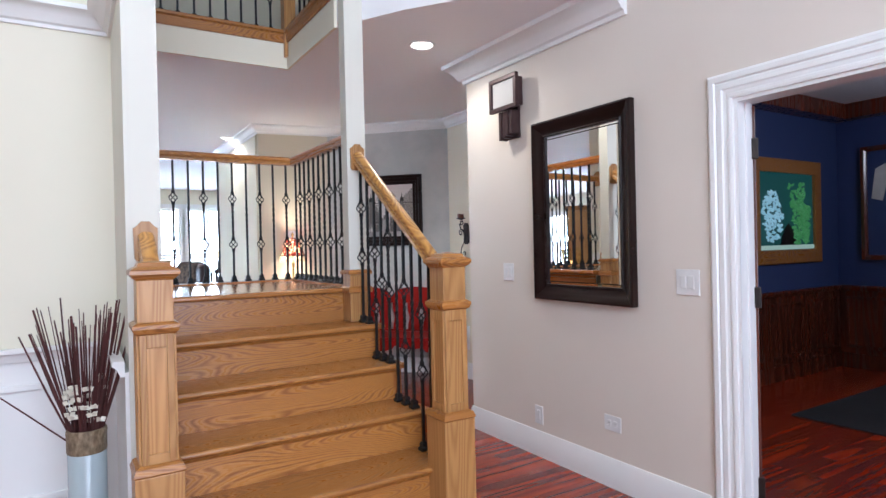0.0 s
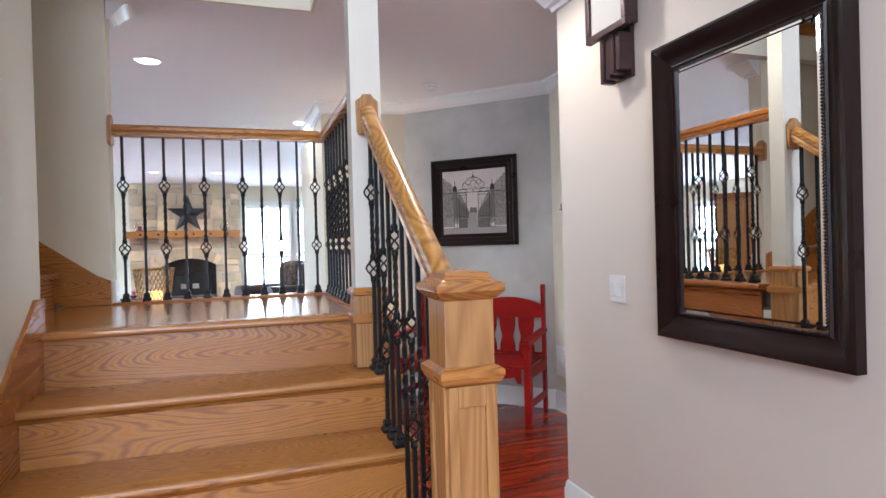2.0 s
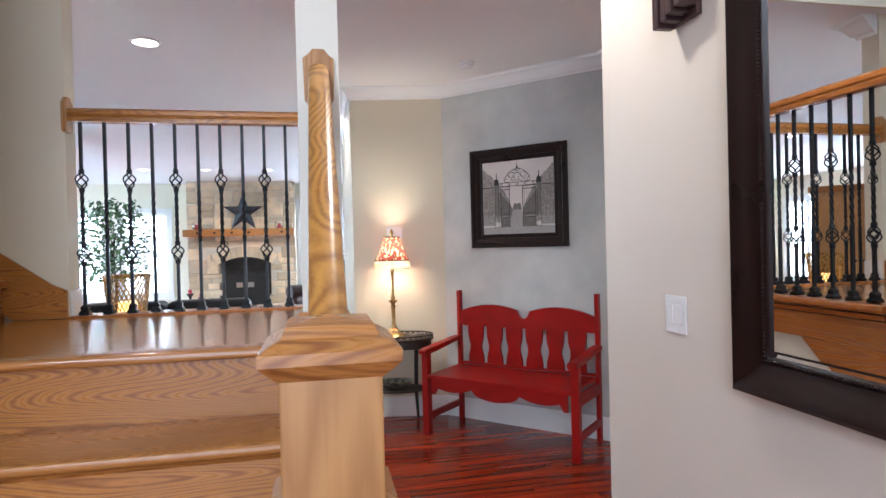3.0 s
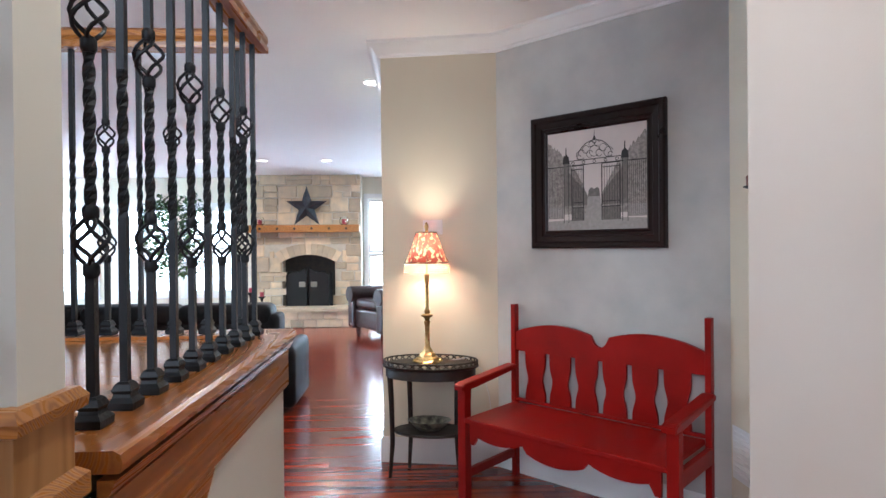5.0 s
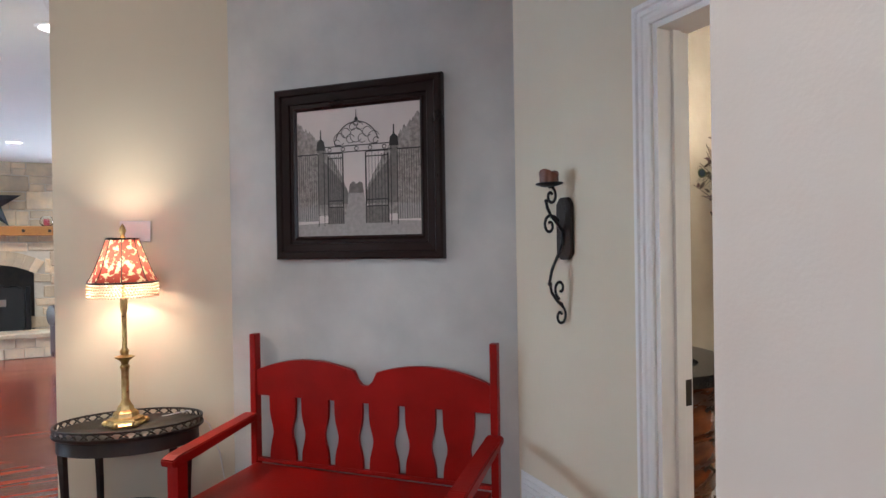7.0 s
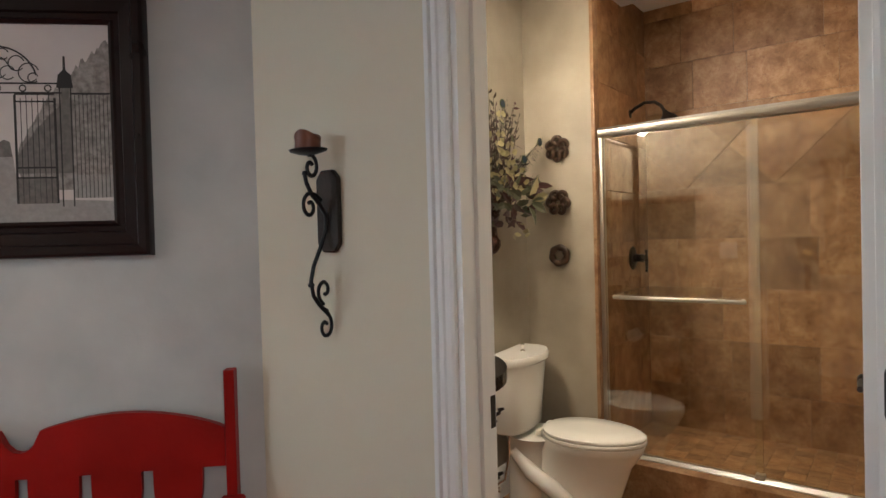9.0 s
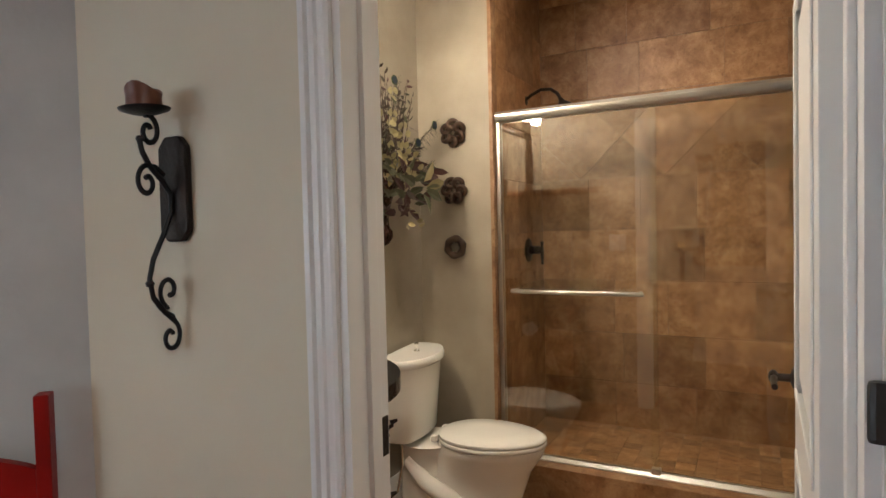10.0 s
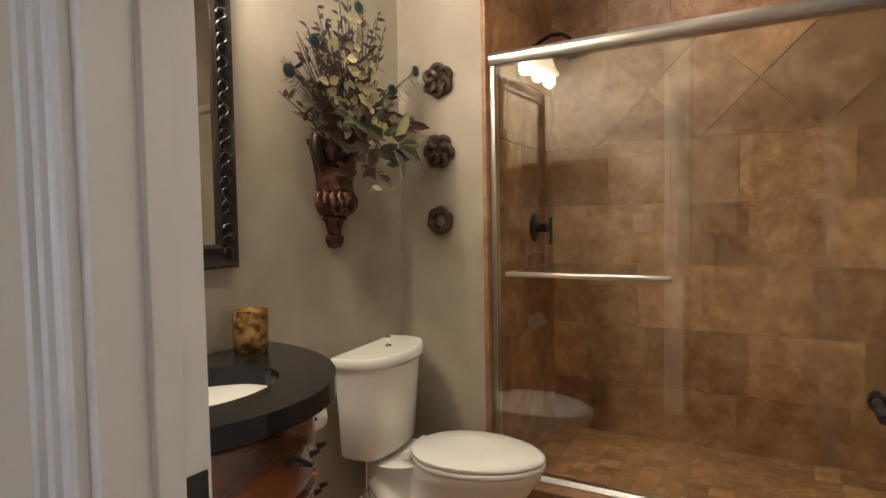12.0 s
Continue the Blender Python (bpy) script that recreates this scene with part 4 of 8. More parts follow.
WIDE = [(0, 0.004), (0.0, 0.018), (0.008, 0.022), (0.014, 0.016), (0.03, 0.020), (0.055, 0.032), (0.075, 0.048), (0.088, 0.052), (0.1, 0.044), (0.1, 0.004)]
mir = thing("wall_mirror", pose(WX - 0.002, 2.633, 1.645, 0, 0, -90), "tall mirror in a dark espresso wooden frame", "mirror")
frame_moulding(mir, 0.625, 0.955, WIDE, "espresso")
gl = box(-0.3125, -0.0125, -0.4775, 0.3125, -0.004, 0.4775)
es = [e for e in gl.edges if all(v.co.y < -0.012 for v in e.verts)]
bmesh.ops.bevel(gl, geom=es, offset=0.022, offset_type="OFFSET", segments=1, affect="EDGES", profile=0.5)
for v in gl.verts:
    if v.co.y > -0.0124 and abs(v.co.x) > 0.312 or abs(v.co.z) > 0.477:
        v.co.y = max(v.co.y, -0.0095)
part("mirror_glass", gl, MAT["mirror"], mir, "bevelled mirror glass")
bm = bm_new()
BEAD = 0.0105
for side in range(4):
    half, across = (0.3125, 0.4775) if side % 2 == 0 else (0.4775, 0.3125)
    n = int(2 * half / BEAD)
    for k in range(n):
        p = Matrix.Rotation(radians(90 * side), 4, "Y") @ Vector((-half + (k + 0.5) * BEAD, -0.022, across + 0.004))
        bmesh.ops.create_icosphere(bm, subdivisions=1, radius=0.0042, matrix=Matrix.Translation(p))
part("beading", bm, MAT["espresso"], mir, "beaded inner edge", smooth=60)


MAT["umber"] = material("umber_bronze", (0.075, 0.040, 0.038, 1), 0.38, 0.4, second=(0.045, 0.024, 0.026, 1), scale=(16, 16, 16), bump=0.2, fine=90)


def wall_lantern():
    t = thing("wall_sconce", pose(WX - 0.001, 3.275, 2.36, 0, 0, -90), "dark bronze wall sconce with a frosted glass panel", "wall light")
    part("backplate", box(-0.07, -0.02, -0.19, 0.07, -0.0005, 0.16, 0.003), MAT["umber"], t)
    part("housing", box(-0.125, -0.075, 0.02, 0.125, -0.0205, 0.215, 0.004), MAT["umber"], t)
    for x0, z0, x1, z1 in ((-0.15, 0.0, 0.15, 0.03), (-0.15, 0.205, 0.15, 0.235), (-0.15, 0.03, -0.12, 0.205), (0.12, 0.03, 0.15, 0.205)):
        part("frame_bar", box(x0, -0.105, z0, x1, -0.0755, z1, 0.004), MAT["umber"], t)
    part("glass_panel", box(-0.12, -0.092, 0.03, 0.12, -0.085, 0.205), MAT["frosted"], t, "frosted glass panel")
    for k in range(4):
        part("slat", box(-0.068 + 0.036 * k, -0.085 + 0.006 * (k % 2), -0.20 + 0.012 * k, -0.040 + 0.036 * k, -0.0205, -0.0005, 0.004), MAT["umber"], t)


MAT["frosted"] = plain("frosted_glass", (0.42, 0.41, 0.40, 1), 0.5)
wall_lantern()


def plate(name, y, z, w, h, label, toggles, category, wallx=WX, turn=-90, x=None):
    t = thing(name, pose(x if x is not None else wallx - 0.0005, y, z, 0, 0, turn), label, category)
    part("plate", box(-w / 2, -0.006, -h / 2, w / 2, 0, h / 2, 0.003), MAT["plastic"], t)
    for k in range(toggles):
        cx = (k - (toggles - 1) / 2) * 0.046
        if category == "switch":
            part("rocker", box(cx - 0.016, -0.011, -0.033, cx + 0.016, -0.0062, 0.033, 0.003), MAT["plastic"], t)
        else:
            part("socket", box(cx - 0.015, -0.009, -0.017, cx + 0.015, -0.0062, 0.017, 0.002), MAT["plastic"], t)
            for dx in (-0.006, 0.006):
                part("slot", box(cx + dx - 0.001, -0.0094, -0.004, cx + dx + 0.001, -0.0091, 0.007), MAT["black"], t)
    return t


plate("light_switch", 3.372, 1.235, 0.115, 0.125, "white double rocker switch on the beige wall", 2, "switch")
plate("light_switch", 1.907, 1.218, 0.135, 0.13, "white wide double switch beside the study door", 2, "switch")
plate("light_switch", 3.075, 0.278, 0.078, 0.122, "white single switch plate low on the wall", 1, "switch")
plate("wall_socket", 2.426, 0.375, 0.125, 0.09, "white double wall socket above the baseboard", 2, "socket")


def downlight(x, y, z=None, r=0.075):
    z = CEIL if z is None else z
    t = thing("downlight", pose(x, y, z), "round white recessed ceiling downlight, lit", "downlight", "recessed ceiling lights")
    part("ring", lathe([(r + 0.022, -0.001), (r + 0.02, -0.006), (r + 0.004, -0.009), (r, -0.004), (r, -0.001)], 28), MAT["trim"], t, smooth=40)
    part("lens", lathe([(0.001, -0.0035), (r - 0.002, -0.0035), (r - 0.002, -0.001), (0.001, -0.001)], 24), MAT["downlight"], t, "glowing lamp lens")
    return t


for x, y in ((2.10, 3.62), (0.40, 5.78), (1.66, 7.75), (-1.37, 12.3), (-0.39, 12.3), (0.62, 12.3), (-2.6, 8.6)):
    downlight(x, y)
# the first fitting is added out of view, for the shower fill lamp
for x, y in ((5.905, 4.53), (5.0, 4.95)):
    downlight(x, y, CEIL)
smoke = thing("smoke_detector", pose(2.6, 5.95, CEIL), "round white smoke detector on the hall ceiling", "smoke detector")
part("base", lathe([(0.06, -0.001), (0.062, -0.012), (0.055, -0.016)], 24), MAT["plastic"], smoke, smooth=40)
part("cap", lathe([(0.045, -0.0165), (0.045, -0.03), (0.035, -0.038), (0.001, -0.04)], 24), MAT["plastic"], smoke, smooth=40)


# red bench against the plaster wall
bench = thing("bench", pose(3.035, 6.067, 0, 0, 0, -45), "red painted wooden settle with vase-shaped back slats", "bench")
HW = 0.614
for s in (-1, 1):
    part("back_post", box(s * HW - (0.032 if s > 0 else -0.0), 0.0, 0.0, s * HW + (0.0 if s > 0 else 0.032), 0.045, 1.092, 0.004), MAT["red"], bench)
    part("front_leg", box(s * (HW - 0.005) - 0.028, -0.50, 0.0, s * (HW - 0.005) + 0.028, -0.445, 0.635, 0.004), MAT["red"], bench)
    arm = [(-0.53, 0.635), (-0.535, 0.665), (-0.50, 0.678), (-0.02, 0.715), (0.0, 0.715), (0.0, 0.685), (-0.40, 0.640)]
    x0 = s * (HW - 0.01) - 0.035
    bm = prism(arm, 0.07, Matrix(((0, 0, 1, x0), (1, 0, 0, 0), (0, 1, 0, 0), (0, 0, 0, 1))))
    bmesh.ops.bevel(bm, geom=bm.edges[:], offset=0.005, segments=2, affect="EDGES")
    part("arm_rest", bm, MAT["red"], bench)
    part("side_rail", box(s * (HW - 0.01) - 0.015, -0.445, 0.36, s * (HW - 0.01) + 0.015, 0.0, 0.44, 0.003), MAT["red"], bench)
    part("stretcher", box(s * (HW - 0.01) - 0.013, -0.445, 0.12, s * (HW - 0.01) + 0.013, 0.0, 0.17, 0.003), MAT["red"], bench)
part("seat", box(-HW + 0.03, -0.505, 0.45, HW - 0.03, 0.0, 0.478, 0.006), MAT["red"], bench)
n, wave = 40, []
for i in range(n + 1):
    f = i / n
    x = -HW + 0.06 + f * (2 * HW - 0.12)
    dip = 0.045 * abs(math.sin(f * math.pi * 3)) ** 0.7 + (0.03 if 0.33 < f < 0.67 else 0.0)
    wave.append((x, 0.345 + 0.06 - dip if 0.03 < f < 0.97 else 0.33))
outline = wave + [(HW - 0.06, 0.449), (-HW + 0.06, 0.449)]
part("apron", prism(outline, 0.02, Matrix(((1, 0, 0, 0), (0, 0, 1, -0.492), (0, 1, 0, 0), (0, 0, 0, 1)))), MAT["red"], bench)
# shaped top rail with two arches and a round notch
tops = []
for i in range(61):
    f = i / 60
    x = -HW + 0.034 + f * (2 * HW - 0.068)
    g = (f * 2) % 1 if f < 1 else 1
    z = 0.917 + 0.062 * math.sin(math.pi * min(1, max(0, g))) ** 0.8 + (0.012 * math.cos(f * math.pi * 2) * 0)
    d = abs(x)
    if d < 0.042:
        z = 0.915 - 0.9 * math.sqrt(max(0.0, 0.042 ** 2 - d ** 2))
    tops.append((x, z))
part("top_rail", prism([(-HW + 0.034, 0.80)] + [(HW - 0.034, 0.80)] + tops[::-1], 0.024, Matrix(((1, 0, 0, 0), (0, 0, 1, 0.008), (0, 1, 0, 0), (0, 0, 0, 1)))), MAT["red"], bench)
part("lower_rail", box(-HW + 0.034, 0.006, 0.479, HW - 0.034, 0.03, 0.498, 0.003), MAT["red"], bench)
pitch = (2 * HW - 0.068) / 6.6
for k in range(6):
    cx = (k - 2.5) * pitch
    left, right = [], []
    for i in range(25):
        f = i / 24
        wv = pitch * (0.405 - 0.115 * math.exp(-((f - 0.44) / 0.20) ** 2))
        left.append((cx - wv, 0.4985 + 0.301 * f)), right.append((cx + wv, 0.4985 + 0.301 * f))
    part("slat", prism(left + right[::-1], 0.018, Matrix(((1, 0, 0, 0), (0, 0, 1, 0.010), (0, 1, 0, 0), (0, 0, 0, 1)))), MAT["red"], bench)

# framed print of park gates
MAT["photo_sky"] = material("print_paper", (0.66, 0.58, 0.54, 1), 0.3, second=(0.56, 0.50, 0.47, 1), scale=(5, 5, 5), bump=0.0)
MAT["photo_tree"] = material("print_foliage", (0.36, 0.32, 0.29, 1), 0.3, second=(0.16, 0.14, 0.125, 1), scale=(60, 60, 60), mix=0.35, bump=0.0)
MAT["photo_hedge"] = material("print_hedge", (0.19, 0.165, 0.15, 1), 0.3, second=(0.10, 0.088, 0.08, 1), scale=(60, 60, 60), bump=0.0)
MAT["photo_iron"] = plain("print_ironwork", (0.022, 0.019, 0.018, 1), 0.35)
MAT["photo_path"] = material("print_gravel", (0.36, 0.33, 0.31, 1), 0.35, second=(0.26, 0.24, 0.22, 1), scale=(60, 60, 60), bump=0.0)
pic = thing("picture_frame", pose(3.049, 6.147, 1.851, 0, 0, -45), "dark framed monochrome print of ornate park gates", "picture")
frame_moulding(pic, 0.632, 0.59, [(0, 0.006), (0, 0.016), (0.010, 0.023), (0.017, 0.017), (0.032, 0.018), (0.036, 0.027), (0.070, 0.032), (0.076, 0.042), (0.098, 0.045), (0.106, 0.038), (0.109, 0.028), (0.109, 0.001)], "espresso")
part("print", box(-0.32, -0.010, -0.305, 0.32, -0.002, 0.305), MAT["photo_sky"], pic, "sepia printed sheet")


def flat(name, outline, layer, mat):
    """A printed shape on the sheet, in local x and z."""
    y = -0.0104 - 0.0004 * layer
    bm = bm_new()
    bm.faces.new([bm.verts.new((x, y, z)) for x, z in outline])
    return part(name, bm, MAT[mat], pic)


flat("printed_path", [(-0.314, -0.298), (0.314, -0.298), (0.314, -0.235), (0.05, -0.225), (0.035, -0.10), (-0.045, -0.10), (-0.075, -0.23), (-0.314, -0.24)], 1, "photo_path")
rg = random.Random(3)
for s in (-1, 1):
    crown_pts = []
    for i in range(40):
        f = i / 39
        x = 0.314 - 0.262 * f
        z = 0.245 - 0.20 * f - 0.12 * f ** 3 + rg.uniform(-0.014, 0.014) * (1 - 0.5 * f)
        crown_pts.append((s * x, z))
    flat("printed_tree", [(s * 0.314, -0.20)] + crown_pts + [(s * 0.045, -0.10), (s * 0.06, -0.20)], 2, "photo_tree")
    hedge = [(s * 0.205, -0.15)] + [(s * (0.205 - 0.158 * i / 14), 0.075 - 0.17 * (i / 14) ** 1.3 + rg.uniform(-0.006, 0.006)) for i in range(15)] + [(s * 0.05, -0.15)]
    flat("printed_hedge", hedge, 3, "photo_hedge")
    flat("printed_wall", [(s * 0.205, -0.225), (s * 0.314, -0.225), (s * 0.314, -0.155), (s * 0.205, -0.155)], 3, "photo_path")
    g0, g1 = (0.046, 0.157) if s > 0 else (0.072, 0.149)
    for k in range(8):
        x = s * (g0 + (g1 - g0) * k / 7)
        wd = 0.0035 if k in (0, 7) else 0.0012
        flat("printed_bar", [(x - wd, -0.24), (x + wd, -0.24), (x + wd, 0.085 - 0.01 * (k % 2)), (x - wd, 0.085 - 0.01 * (k % 2))], 4, "photo_iron")
    flat("printed_plate", [(s * g0, -0.24), (s * g1, -0.24), (s * g1, -0.165), (s * g0, -0.165)], 4, "photo_hedge")
    for z in (-0.165, -0.135, 0.062, 0.084):
        flat("printed_rail", [(s * g0, z), (s * g1, z), (s * g1, z + 0.005), (s * g0, z + 0.005)], 5, "photo_iron")
    for k in range(9):
        x = s * (0.214 + 0.0115 * k)
        flat("printed_bar", [(x - 0.001, -0.225), (x + 0.001, -0.225), (x + 0.001, 0.085), (x - 0.001, 0.085)], 4, "photo_iron")
    flat("printed_rail", [(s * 0.205, 0.085), (s * 0.314, 0.085), (s * 0.314, 0.091), (s * 0.205, 0.091)], 5, "photo_iron")
    px = s * 0.187
    for x0 in (px - 0.017, px + 0.014):
        flat("printed_post", [(x0, -0.25), (x0 + 0.004, -0.25), (x0 + 0.004, 0.12), (x0, 0.12)], 5, "photo_iron")
    flat("printed_post", [(px - 0.012, -0.15), (px + 0.012, -0.15), (px + 0.012, 0.11), (px - 0.012, 0.11)], 4, "photo_hedge")
    flat("printed_cap", [(px - 0.024, 0.105), (px + 0.024, 0.105), (px + 0.018, 0.145), (px + 0.004, 0.158), (px + 0.003, 0.20), (px - 0.003, 0.20), (px - 0.004, 0.158), (px - 0.018, 0.145)], 6, "photo_iron")


def printed_ring(cx, cz, r0, a0, a1, thick=0.0035, n=16):
    outer = [(cx + r0 * math.cos(a0 + (a1 - a0) * i / n), cz + r0 * math.sin(a0 + (a1 - a0) * i / n)) for i in range(n + 1)]
    inner = [(cx + (r0 - thick) * math.cos(a0 + (a1 - a0) * i / n), cz + (r0 - thick) * math.sin(a0 + (a1 - a0) * i / n)) for i in range(n + 1)]
    flat("printed_scroll", outer + inner[::-1], 6, "photo_iron")


for cx, cz, r0 in ((-0.088, 0.150, 0.030), (0.088, 0.150, 0.030), (-0.055, 0.178, 0.024), (0.055, 0.178, 0.024), (-0.03, 0.150, 0.022), (0.03, 0.150, 0.022), (0.0, 0.165, 0.034), (-0.018, 0.205, 0.018), (0.018, 0.205, 0.018), (-0.10, 0.135, 0.016), (0.10, 0.135, 0.016), (0.0, 0.222, 0.016)):
    printed_ring(cx, cz, r0, 0.3, 5.6)
printed_ring(0, 0.115, 0.115, 0.25, math.pi - 0.25, 0.005)
for z in (0.116, 0.088):
    flat("printed_lintel", [(-0.178, z), (0.178, z), (0.178, z + 0.005), (-0.178, z + 0.005)], 6, "photo_iron")
for k in range(5):
    printed_ring(-0.14 + 0.07 * k, 0.104, 0.011, 0.0, 6.2, 0.004)
flat("printed_finial", [(-0.006, 0.225), (0.006, 0.225), (0.009, 0.24), (0.002, 0.252), (0.0015, 0.282), (-0.0015, 0.282), (-0.002, 0.252), (-0.009, 0.24)], 6, "photo_iron")
flat("printed_grove", [(-0.045, -0.10), (0.035, -0.10), (0.028, -0.055), (0.012, -0.048), (-0.004, -0.058), (-0.02, -0.045), (-0.038, -0.06)], 3, "photo_hedge")


def spiral(cx, cz, r, turns, start, n=22, shrink=0.25):
    return [(cx + r * (1 - (1 - shrink) * i / n) * math.cos(start + turns * 2 * math.pi * i / n), 0,
             cz + r * (1 - (1 - shrink) * i / n) * math.sin(start + turns * 2 * math.pi * i / n)) for i in range(n + 1)]


# iron candle sconce; local x stands out from the wall
sc = thing("candle_sconce", pose(BX - 0.001, 5.284, 1.558, 0, 0, 180) @ Matrix.Diagonal((0.72, 1, 1, 1)), "black wrought iron scroll sconce with a brown candle", "sconce")
hexa = [(-0.045, -0.09), (-0.024, -0.114), (0.024, -0.114), (0.045, -0.09), (0.045, 0.09), (0.024, 0.114), (-0.024, 0.114), (-0.045, 0.09)]
YZP = Matrix(((0, 0, 1, 0.0), (1, 0, 0, 0), (0, 1, 0, 0), (0, 0, 0, 1)))
bm = prism(hexa, 0.022, YZP)
bmesh.ops.bevel(bm, geom=bm.edges[:], offset=0.004, segments=1, affect="EDGES")
part("backplate", bm, MAT["bronze"], sc)
main = [(0.03, 0, 0.02), (0.07, 0, 0.04), (0.10, 0, 0.075), (0.112, 0, 0.10), (0.108, 0, 0.128)]
part("upper_scroll", tube([(0.105, 0, 0.150)] + spiral(0.095, 0.118, 0.034, 1.15, 1.6)[::1], 0.0062, 7), MAT["iron"], sc, smooth=60)
part("arm", tube([(0.125, 0, 0.100), (0.118, 0, 0.075), (0.095, 0, 0.045), (0.06, 0, 0.02), (0.03, 0, -0.01), (0.030, 0, -0.05), (0.06, 0, -0.10), (0.096, 0, -0.15), (0.11, 0, -0.19), (0.10, 0, -0.23), (0.065, 0, -0.262), (0.03, 0, -0.285)], 0.0066, 7), MAT["iron"], sc, smooth=60)
part("middle_scroll", tube([(0.05, 0, 0.03), (0.08, 0, 0.045)] + spiral(0.105, 0.012, 0.036, -1.15, 1.9), 0.006, 7), MAT["iron"], sc, smooth=60)
part("lower_scroll", tube([(0.10, 0, -0.23), (0.075, 0, -0.256)] + spiral(0.046, -0.218, 0.036, 1.0, -1.4), 0.0058, 7), MAT["iron"], sc, smooth=60)
part("tail_scroll", tube([(0.065, 0, -0.262), (0.035, 0, -0.275)] + spiral(0.046, -0.318, 0.036, 1.1, 1.9), 0.0058, 7), MAT["iron"], sc, smooth=60)
for z, x in ((-0.20, 0.109), (0.10, 0.122)):
    part("collar", lathe([(0.008, -0.006), (0.011, 0), (0.008, 0.006)], 8, pose(x, 0, z)), MAT["iron"], sc)
part("drip_pan", lathe([(0.004, 0.150), (0.03, 0.152), (0.058, 0.160), (0.061, 0.164), (0.03, 0.158), (0.004, 0.157)], 24, pose(0.105, 0, 0)), MAT["iron"], sc, smooth=50)
MAT["wax"] = material("brown_wax", (0.16, 0.045, 0.016, 1), 0.35, second=(0.09, 0.022, 0.010, 1), scale=(30, 30, 30), bump=0.1, fine=40)
cn = lathe([(0.030, 0.0), (0.035, 0.004), (0.034, 0.03), (0.036, 0.042), (0.03, 0.040), (0.018, 0.022), (0.001, 0.02)], 18)
for v in cn.verts:
    if v.co.z > 0.028:
        v.co.z += 0.010 * math.sin(math.atan2(v.co.y, v.co.x) * 2 + 0.7)
solo("pillar_candle", cn, MAT["wax"], "partly melted brown candle on an iron sconce", "candle", 50, pose(BX - 0.077, 5.284, 1.7195))

# small black side table and its lamp
tab = thing("side_table", pose(2.085, 6.52, 0, 0, 0, -10) @ Matrix.Diagonal((1, 1, 1.02, 1)), "black lacquered oval side table with a pierced gallery", "side table")
part("table_top", lathe([(0.005, 0.685), (0.30, 0.685), (0.308, 0.69), (0.31, 0.70), (0.30, 0.705), (0.005, 0.705)], 40, squash=(1, 0.62)), MAT["black"], tab, smooth=40)
part("skirt", lathe([(0.285, 0.625), (0.29, 0.628), (0.288, 0.684), (0.27, 0.684), (0.27, 0.628)], 40, squash=(1, 0.62)), MAT["black"], tab, smooth=40)
ringp = [(0.302 * math.cos(2 * math.pi * i / 48), 0.302 * 0.62 * math.sin(2 * math.pi * i / 48), 0.728) for i in range(49)]
part("gallery_rail", tube(ringp, 0.005, 6), MAT["black"], tab, smooth=60)
bm = bm_new()
for i in range(36):
    a = 2 * math.pi * i / 36
    p = Vector((0.302 * math.cos(a), 0.302 * 0.62 * math.sin(a), 0))
    q = Vector((0.302 * math.cos(a + 0.12), 0.302 * 0.62 * math.sin(a + 0.12), 0))
    add_tube(bm, [p + Vector((0, 0, 0.704)), (p + q) / 2 + Vector((0, 0, 0.716)), q + Vector((0, 0, 0.727))], 0.0036, 5)
    add_tube(bm, [q + Vector((0, 0, 0.704)), (p + q) / 2 + Vector((0, 0, 0.716)), p + Vector((0, 0, 0.727))], 0.0036, 5)
part("gallery_piercing", bm, MAT["black"], tab, "pierced lattice gallery")
for x, y in ((-0.25, -0.06), (-0.16, 0.12), (0.16, 0.12), (0.25, -0.06)):
    part("leg", tube([(x, y, 0.626), (x * 0.97, y, 0.45), (x * 0.95, y, 0.22), (x * 1.02, y, 0.0)], [0.021, 0.018, 0.016, 0.012], 6), MAT["black"], tab, smooth=40)
part("shelf", lathe([(0.005, 0.275), (0.235, 0.275), (0.24, 0.285), (0.235, 0.292), (0.005, 0.292)], 36, squash=(1, 0.6)), MAT["black"], tab, smooth=40)
MAT["enamel"] = material("painted_tin", (0.05, 0.05, 0.045, 1), 0.3, second=(0.30, 0.30, 0.22, 1), scale=(24, 24, 24), mix=0.25, bump=0.05)
solo("tin_bowl", lathe([(0.005, 0.004), (0.07, 0.004), (0.09, 0.02), (0.135, 0.062), (0.14, 0.066), (0.132, 0.064), (0.085, 0.026), (0.065, 0.012), (0.005, 0.012)], 32, squash=(1, 0.7)), MAT["enamel"],
     "oval black painted tin bowl on the table shelf", "bowl", 50, pose(2.075, 6.50, 0.2985, 0, 0, -10))
cl = tube([(2.12, 6.60, 0.712), (2.20, 6.62, 0.715), (2.33, 6.60, 0.735), (2.42, 6.60, 0.66), (2.47, 6.62, 0.50), (2.50, 6.64, 0.30)], 0.003, 6)
solo("power_cord", cl, MAT["plastic"], "thin pale lamp cord hanging behind the table", "cord", 50)

